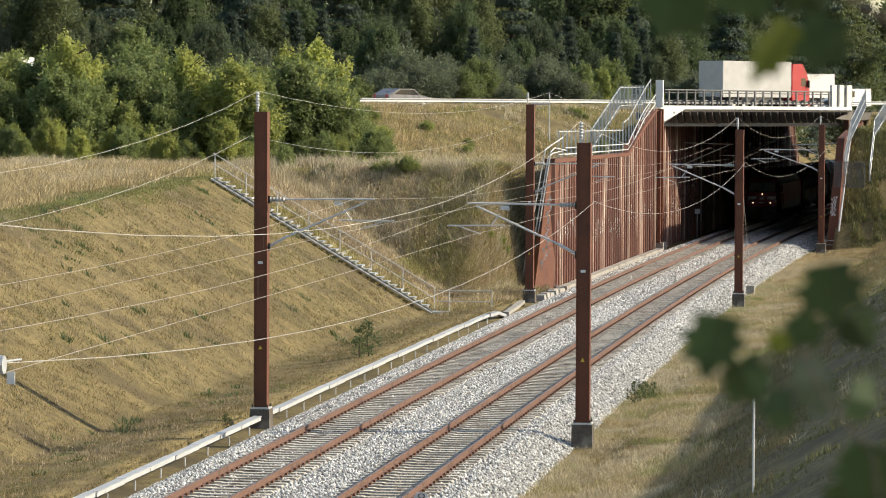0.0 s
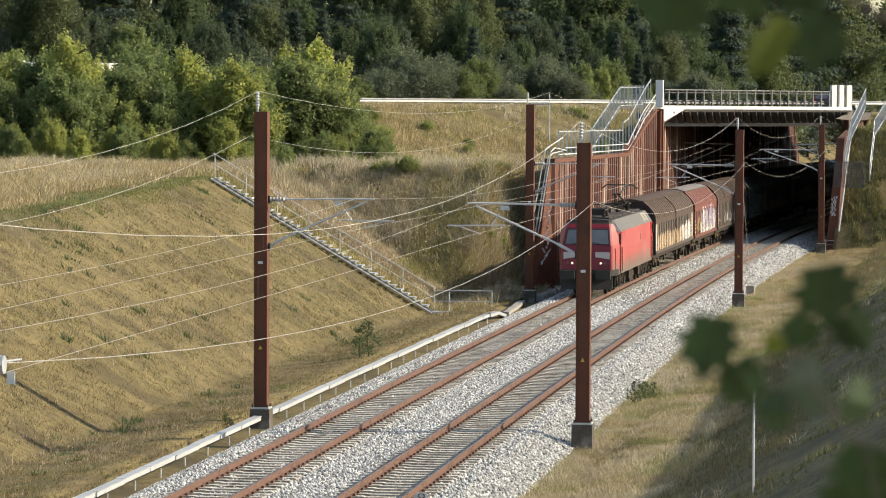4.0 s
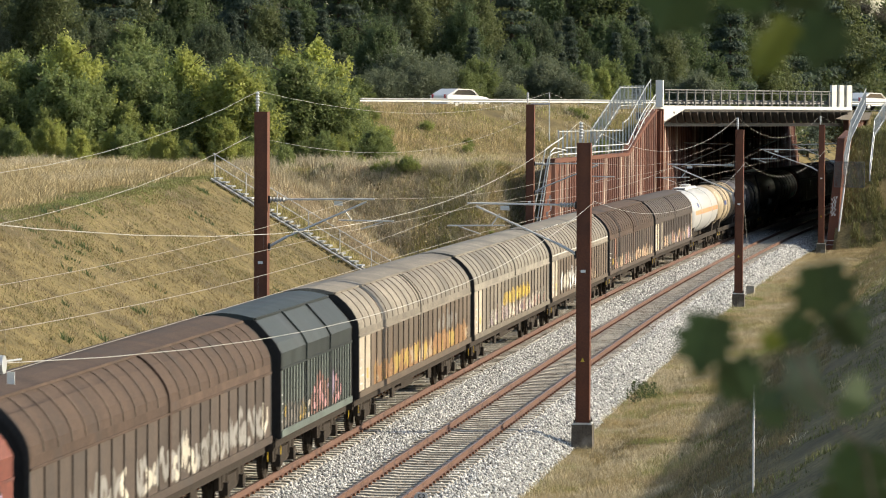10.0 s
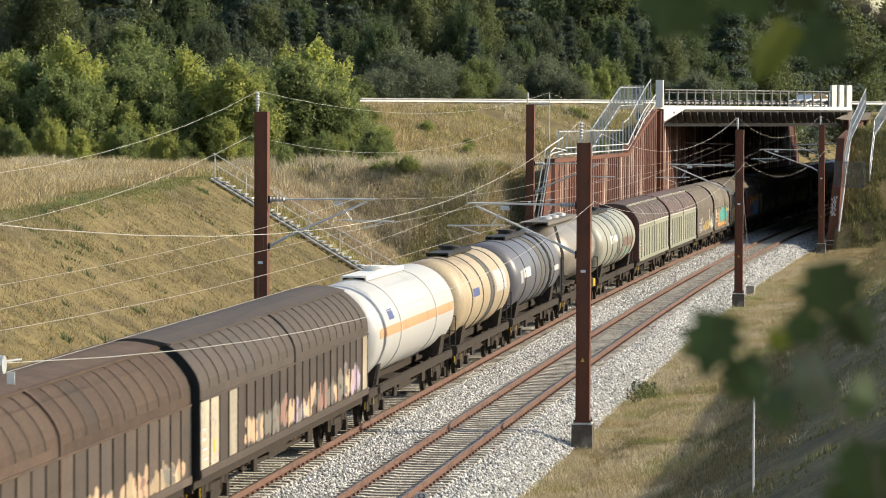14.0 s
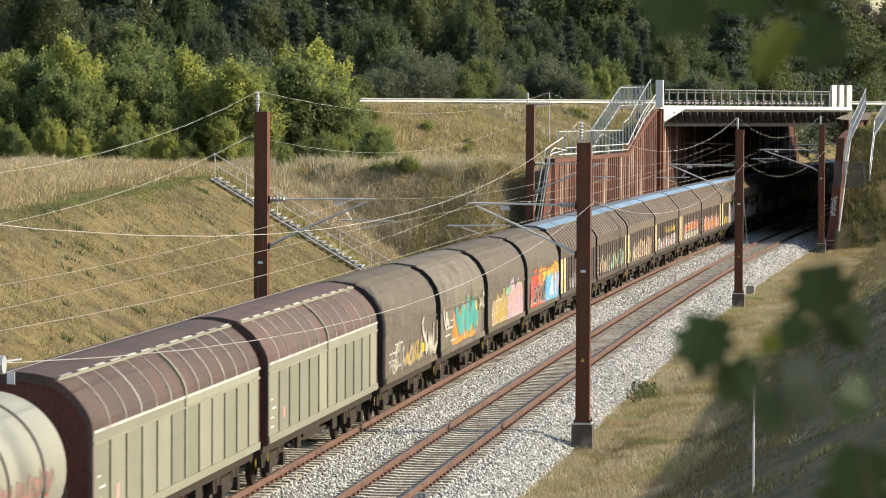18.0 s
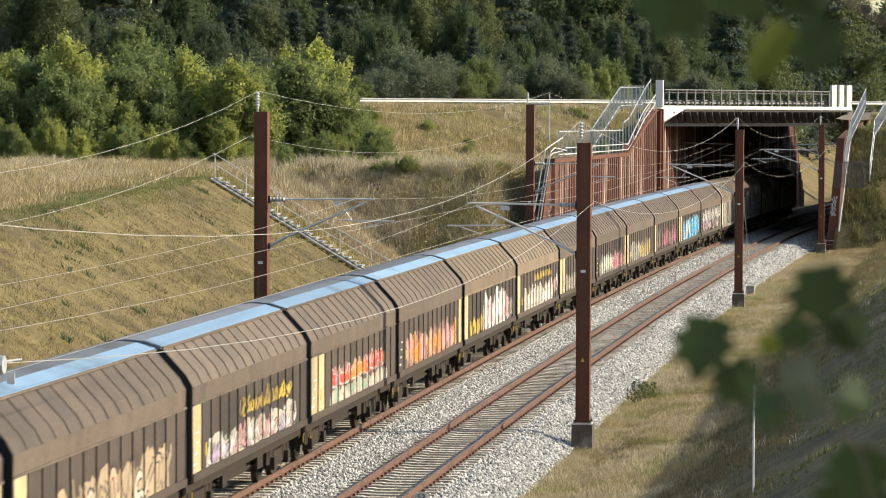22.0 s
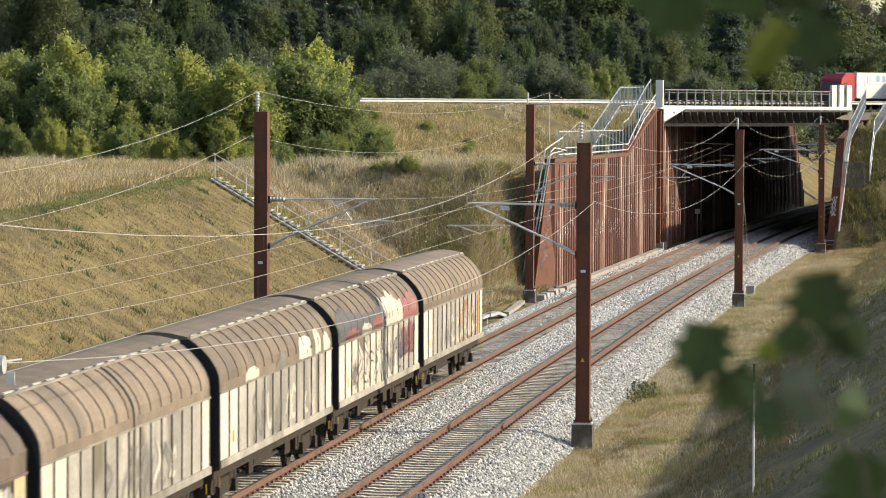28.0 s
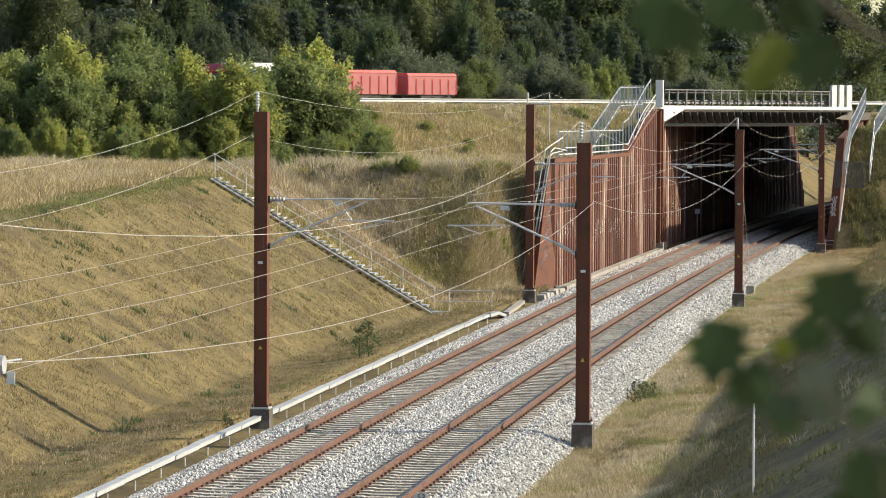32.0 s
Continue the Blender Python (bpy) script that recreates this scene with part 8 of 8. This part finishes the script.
def cab_over(ob, mt, h=3.5):
    """A lorry cab; the front is at x = 0 and the lorry stretches to -x."""
    prof = [(-0.05, 0.55), (0.0, 1.5), (-0.12, 2.2), (-0.35, 2.95), (-0.9, h), (-2.1, h), (-2.2, 2.9), (-2.2, 0.55)]
    part("cab", Mesh().sweep(prof, [lambda a, b: Vector((a, -1.22, b)), lambda a, b: Vector((a, 1.22, b))]), mt, ob)
    part("windscreen", Mesh().add([(0.03, -1.02, 1.88), (0.03, 1.02, 1.88), (-0.18, 0.98, 2.62), (-0.18, -0.98, 2.62), (-0.2, -1.02, 1.88), (-0.2, 1.02, 1.88), (-0.4, 0.98, 2.62), (-0.4, -0.98, 2.62)], [(0, 1, 2, 3), (4, 7, 6, 5), (0, 4, 5, 1), (2, 6, 7, 3), (1, 5, 6, 2), (0, 3, 7, 4)]), M_GLASS, ob)
    for y in (-1.235, 1.235):
        part("side_window", Mesh().add([(-0.35, y, 1.9), (-1.1, y, 1.9), (-1.1, y, 2.55), (-0.55, y, 2.55)], [(0, 1, 2, 3)]), M_GLASS, ob)
        part("mirror", Mesh().box((-0.25, y * 1.08, 2.1), (0.12, 0.15, 0.6)), M_BLACK, ob)
    part("grille", Mesh().box((0.0, 0, 1.05), (0.12, 2.0, 0.7)), M_BLACK, ob)
    part("bumper", Mesh().box((-0.1, 0, 0.55), (0.35, 2.4, 0.45)), mt, ob)
    part("sun_visor", Mesh().box((-0.30, 0, 2.78), (0.25, 2.1, 0.12)), mt, ob)
    for y in (-1.05, 1.05):
        wheel_at(ob, -1.35, y, 0.5)


def lorry(label, cab, boxes, turn, h=3.7):
    """boxes: (start, end, bottom, top, material, name, covered) behind the front."""
    ob = thing("lorry", label, "lorry", "vehicles on the motorway")
    cab_over(ob, cab, h)
    for x0, x1, z0, z1, mt, name, extra in boxes:
        b = part(name, Mesh().box((-(x0 + x1) / 2, 0, (z0 + z1) / 2), (x1 - x0, 2.5, z1 - z0)), mt, ob)
        if extra == "ribs":
            for k in range(7):
                x = -x0 - (x1 - x0) * k / 6
                for y in (-1.27, 1.27):
                    part("rib", Mesh().box((x, y, (z0 + z1) / 2 - 0.12), (0.09, 0.05, z1 - z0 - 0.3)), C_RED, b)
            part("cover", Mesh().sweep([(-1.3, z1), (1.3, z1), (1.1, z1 + 0.22), (-1.1, z1 + 0.22)], [lambda a, c, x=-x0: Vector((x, a, c)), lambda a, c, x=-x1: Vector((x, a, c))]), C_TARP, b, "light red tarpaulin cover")
        elif extra == "marks":
            for y in (-1.256, 1.256):
                part("lettering", Mesh().box((-x0 - 1.2, y, 2.75), (0.10, 0.01, 1.1)).box((-x0 - 2.0, y, 2.75), (0.10, 0.01, 1.1)).box((-x0 - 1.6, y, 2.75), (0.16, 0.01, 0.7)), C_BLUE, b, "blue bracket mark")
                part("lettering", Mesh().box((-x0 - 3.2, y, 2.95), (0.5, 0.01, 0.6)).box((-x0 - 4.1, y, 2.95), (0.5, 0.01, 0.6)).box((-x0 - 5.0, y, 2.95), (0.5, 0.01, 0.6)).box((-x0 - 5.9, y, 2.95), (0.5, 0.01, 0.6)).box((-x0 - 6.8, y, 2.95), (0.5, 0.01, 0.6)), C_BLUE, b, "blue lettering blocks")
        part("chassis", Mesh().box((-(x0 + x1) / 2, 0, 0.9), (x1 - x0, 1.0, 0.3)), M_BLACK, ob)
        part("underrun_guard", Mesh().box((-(x0 + x1) / 2, -1.15, 0.75), ((x1 - x0) * 0.45, 0.06, 0.5)).box((-(x0 + x1) / 2, 1.15, 0.75), ((x1 - x0) * 0.45, 0.06, 0.5)), M_BLACK, ob)
        for k in range(3 if x1 - x0 > 8 else 2):
            for y in (-1.05, 1.05):
                wheel_at(ob, -x1 + 1.4 + 1.25 * k, y, 0.5)
    return ob


def small_vehicle(label, mt, kind):
    """Front at x = 0, stretching to -x."""
    ob = thing("car" if kind == "car" else "panel_van", label, "car" if kind == "car" else "van", "vehicles on the motorway")
    if kind == "car":
        prof, win, L, w, r = [(0, 0.35), (0.0, 0.65), (-0.25, 0.82), (-1.15, 0.95), (-1.75, 1.40), (-3.3, 1.45), (-4.2, 1.05), (-4.4, 0.95), (-4.4, 0.35)], [(-1.3, 0.97), (-1.85, 1.36), (-3.25, 1.38), (-3.9, 1.02)], 4.4, 0.88, 0.32
    elif kind == "van":
        prof, win, L, w, r = [(0, 0.35), (0, 0.75), (-0.2, 0.95), (-0.95, 1.1), (-1.6, 1.72), (-2.1, 1.88), (-4.7, 1.9), (-4.8, 0.35)], [(-1.15, 1.15), (-1.65, 1.65), (-2.4, 1.68), (-2.4, 1.12)], 4.8, 0.92, 0.32
    else:
        prof, win, L, w, r = [(0, 0.4), (0, 0.9), (-0.7, 1.25), (-1.5, 2.15), (-1.9, 2.25), (-2.3, 2.25), (-2.3, 0.7), (-6.2, 0.7), (-6.2, 0.4)], [(-0.95, 1.35), (-1.5, 2.0), (-2.2, 2.0), (-2.2, 1.35)], 6.2, 0.98, 0.36
    part("body", Mesh().sweep(prof, [lambda a, b: Vector((a, -w, b)), lambda a, b: Vector((a, w, b))]), mt, ob)
    for y in (-w - 0.006, w + 0.006):
        part("side_window", Mesh().add([(a, y, b) for a, b in win], [tuple(range(len(win)))]), M_GLASS, ob)
    (xa, za), (xb, zb) = win[0], win[1]
    part("windscreen", Mesh().add([(xa + 0.12, -w * 0.88, za), (xa + 0.12, w * 0.88, za), (xb + 0.12, w * 0.8, zb), (xb + 0.12, -w * 0.8, zb)], [(0, 1, 2, 3)]), M_GLASS, ob)
    if kind == "box":
        part("load_box", Mesh().box((-4.2, 0, 1.95), (4.2, 2.2, 2.5)), mt, ob)
        part("luton", Mesh().box((-1.75, 0, 2.75), (0.7, 2.15, 0.9)), mt, ob)
    for x in (-0.85, -L + 0.95):
        for y in (-w + 0.08, w - 0.08):
            wheel_at(ob, x, y, r)
    for y in (-w * 0.72, w * 0.72):
        part("headlight", Mesh().box((-0.03, y, 0.72), (0.08, 0.3, 0.16)), M_GALVW, ob)
        part("rear_light", Mesh().box((-L - 0.01, y, 0.9), (0.05, 0.16, 0.3)), C_RED, ob)
    return ob


TRAFFIC = []                                      # (vehicle, offset from the barrier, place along the road at t = 0, metres a second)
V = lambda ob, d, t, a, v: TRAFFIC.append((ob, d, a - v * t, v))
V(lorry("white articulated lorry with a white box trailer", C_WHITE, [(3.0, 15.4, 1.1, 3.3, C_PALE, "trailer", "")], 1, 3.4), 31, 2.0, 24.9, -20.4)
V(lorry("red lorry with a white trailer lettered in blue", C_RED, [(2.5, 10.9, 1.1, 3.5, C_WHITE, "trailer", "marks")], 1, 3.4), 31, 31.0, 24.3, -19.2)
V(lorry("red tipper lorry towing a red tipper trailer", C_RED, [(2.6, 8.4, 1.1, 2.8, C_TIP, "tipper_body", "ribs"), (9.7, 15.2, 1.1, 2.6, C_TIP, "tipper_trailer", "ribs")], 1, 3.4), 27.5, 31.5, 22.2, -19.4)
V(lorry("lorry with a pale grey box body and red cab", C_RED, [(2.4, 10.8, 1.0, 3.85, C_GREY, "box_body", "")], 0), 6, 0.0, 46.6, 20.5)
V(small_vehicle("white box van on the motorway", C_WHITE, "box"), 6, 2.0, 19.4, 25.3)
V(small_vehicle("small white panel van on the motorway", C_WHITE, "van"), 21, 1.5, 30.0, -26.3)
V(small_vehicle("dark silver estate car on the motorway", C_SILVER, "car"), 9.5, 0.0, 7.4, 28.5)
V(small_vehicle("dark grey car on the motorway", C_DARK, "car"), 9.5, 2.4, 15.2, 27.0)
V(small_vehicle("red car on the motorway", C_RED, "car"), 6, 6.5, 2.4, 25.0)
V(small_vehicle("white car on the motorway", C_WHITE, "car"), 22, 7.0, 21.1, -27.0)
V(small_vehicle("white car on the motorway", C_WHITE, "car"), 6, 8.0, 2.2, 28.0)
V(small_vehicle("white car on the motorway", C_WHITE, "car"), 6, 9.8, 5.0, 24.5)
V(small_vehicle("white car on the motorway", C_WHITE, "car"), 25, 14.0, 69.4, -18.3)


def drive_rows(d, a0, v):
    turn = ROAD_TURN + (0 if v > 0 else 180)
    ahead = {30.0: 3.2, 31.0: 1.4} if d == 27.5 else {}
    return [(t, Matrix.Translation(road_at(a0 + v * t + ahead.get(t, 0.0), d, ZR + 0.055)) @ Matrix.Rotation(radians(turn), 4, 'Z')) for t in (0.0, 8.0, 16.0, 24.0, 28.5, 30.0, 31.0, 32.0)]


# ---------------------------------------------------------------- twigs with leaves close before the camera
M_LEAFNEAR = surf("near_leaf", (0.030, 0.062, 0.025), (0.050, 0.088, 0.035), 30, 0.55, 0.1, trans=0.15, rand=0.2)
# Blue-grey sheen of one leaf, put into a paler base colour.
M_LEAFSHEEN = surf("sheen_paled_near_leaf", (0.075, 0.105, 0.07), (0.11, 0.145, 0.10), 30, 0.4, 0.1, trans=0.1)
M_LEAFYEL = surf("yellowing_leaf", (0.085, 0.115, 0.02), (0.13, 0.155, 0.03), 30, 0.5, 0.1, trans=0.35)
M_TWIG = surf("twig_bark", (0.062, 0.048, 0.04), (0.105, 0.083, 0.07), 40, 0.8, 0.2)
NEAR = 3.0
PXM = NEAR / 6150.0


def near_at(px, py, d=0.0):
    """A place on the upright plane of the twigs, by picture coordinates."""
    y = NEAR + 0.5 * d
    return Vector(((px - 784) * y / 6150.0, y, 9.185 - (py - 189) * y / 6150.0))


def leaf_shape(w, h, seed):
    """A lobed leaf: veined blade with five lobes, slightly folded, stalk at the origin, tip towards -z."""
    r = random.Random(seed)
    half = [(0.0, 0.02), (0.16, 0.0), (0.40, 0.10), (0.30, 0.24), (0.50, 0.40), (0.33, 0.52), (0.40, 0.72), (0.18, 0.74), (0.0, 1.0)]
    half = [(a * r.uniform(0.85, 1.15), b) for a, b in half]
    vs = [(0, 0, -b * h) for b in (0.02, 0.3, 0.6, 1.0)]
    ms = Mesh()
    for q in (-1, 1):
        for (a0, b0), (a1, b1) in zip(half[:-1], half[1:]):
            c = (b0 + b1) / 2
            ms.add([(0, 0.0, -b0 * h), (q * a0 * w, 0.18 * a0 * w, -b0 * h), (q * a1 * w, 0.18 * a1 * w, -b1 * h), (0, 0.0, -b1 * h)], [(0, 1, 2, 3)])
    ms.rod((0, 0, 0.02 * h), (0, 0.001, -0.9 * h), 0.0006, 5)
    ms.rod((0, 0, 0), (r.uniform(-0.1, 0.1) * w, 0, 0.35 * h), 0.0007, 5)
    return ms


def twig(name, label, base, stem, leaves, thick=0.0014):
    ob = thing(name, label, "branch", m=Matrix.Translation(base))
    part("stem", Mesh().tube([near_at(*p) - base for p in stem], thick, 7), M_TWIG, ob)
    for i, (px, py, w, h, ang, tilt, d, mt) in enumerate(leaves):
        m = Matrix.Translation(near_at(px, py, d) - base) @ Matrix.Rotation(radians(ang), 4, 'Y') @ Matrix.Rotation(radians(tilt), 4, 'X')
        part("leaf", leaf_shape(w * PXM, h * PXM, i), mt, ob, "yellowing leaf" if mt is M_LEAFYEL else "", m=m)
    return ob


LOW = near_at(1500, 900)
low_twig = twig("lower_twig", "leafy twig with lobed dark green leaves near the lens", LOW,
                [(1560, 960), (1530, 800), (1440, 690), (1400, 610)],
                [(1258, 555, 129, 135, 10, 20, 0.0, M_LEAFNEAR), (1290, 640, 120, 112, -30, 30, 0.1, M_LEAFNEAR), (1450, 465, 141, 135, -10, 25, 0.0, M_LEAFNEAR), (1490, 555, 103, 117, -35, 40, 0.15, M_LEAFNEAR), (1425, 560, 94, 85, 30, 35, 0.05, M_LEAFNEAR),
                 (1375, 590, 51, 54, 30, 30, 0.1, M_LEAFYEL), (1455, 672, 150, 100, 70, 40, 0.05, M_LEAFSHEEN), (1490, 700, 120, 99, -70, 45, 0.2, M_LEAFNEAR), (1390, 720, 103, 81, 80, 40, 0.1, M_LEAFNEAR),
                 (1545, 790, 146, 135, 20, 30, 0.0, M_LEAFNEAR), (1495, 800, 47, 40, -40, 20, 0.1, M_LEAFYEL), (1480, 850, 110, 95, -20, 35, 0.15, M_LEAFNEAR), (1560, 860, 130, 120, 15, 30, 0.1, M_LEAFNEAR)])
TOP = near_at(1500, -60)
top_twig = twig("upper_twig", "overhanging twig with lobed leaves near the lens", TOP,
                [(1680, 75), (1560, 26), (1500, -10), (1450, -50), (1390, -75)],
                [(1210, -30, 190, 120, 25, 30, 0.1, M_LEAFNEAR), (1398, 32, 78, 138, 32, 15, 0.0, M_LEAFYEL), (1462, 22, 128, 118, 12, 20, 0.05, M_LEAFNEAR), (1320, -40, 200, 100, 40, 45, 0.2, M_LEAFNEAR), (1420, -50, 160, 110, -30, 40, 0.2, M_LEAFNEAR)], 0.0032)
SWAY_LOW = [(0, 0, 0), (3, -7, 2), (6, -9, 3), (9, -15, 0), (11, -8, -3), (13, 0, -5), (17, -12, 3), (19, -18, 0), (21, -14, 2), (23, -20, 5), (25, -12, 3), (28, -18, 16), (30, 0, 8), (32, 10, 12)]
SWAY_TOP = [(0, 0, 5), (3, -6, 4), (6, -5, -3), (7, -2, 5), (9, -3, 8), (10, 0, 0), (11, 1, 7), (13, 2, 0), (14, 1, 6), (17, 0, 9), (19, -2, 5), (21, -4, 9), (23, -8, 9), (25.5, -6, 30), (26.5, -10, 20), (27.5, -30, 85), (27.7, -14, 32), (28.0, -10, 4), (28.3, -22, 84), (28.6, -10, 74), (28.8, 0, 28), (29.0, -14, 34), (29.3, 4, 30), (29.6, -19, 80), (29.9, -12, 44), (30.2, -6, 34), (30.6, 4, 10), (31, 0, 10), (31.5, -8, 5), (32, -14, 36)]


def sway_rows(base, rows, right=0):
    return [(float(t), Matrix.Translation(base + Vector(((dx + right) * PXM, 0, -dy * PXM)))) for t, dx, dy in rows]
def motions():
    for ob, mid, half in CONSIST:
        walk(ob, wagon_rows(mid, half))
    for ob, d, a0, v in TRAFFIC:
        walk(ob, drive_rows(d, a0, v))
    walk(low_twig, sway_rows(LOW, SWAY_LOW, 16))
    walk(top_twig, sway_rows(TOP, SWAY_TOP))


motions()
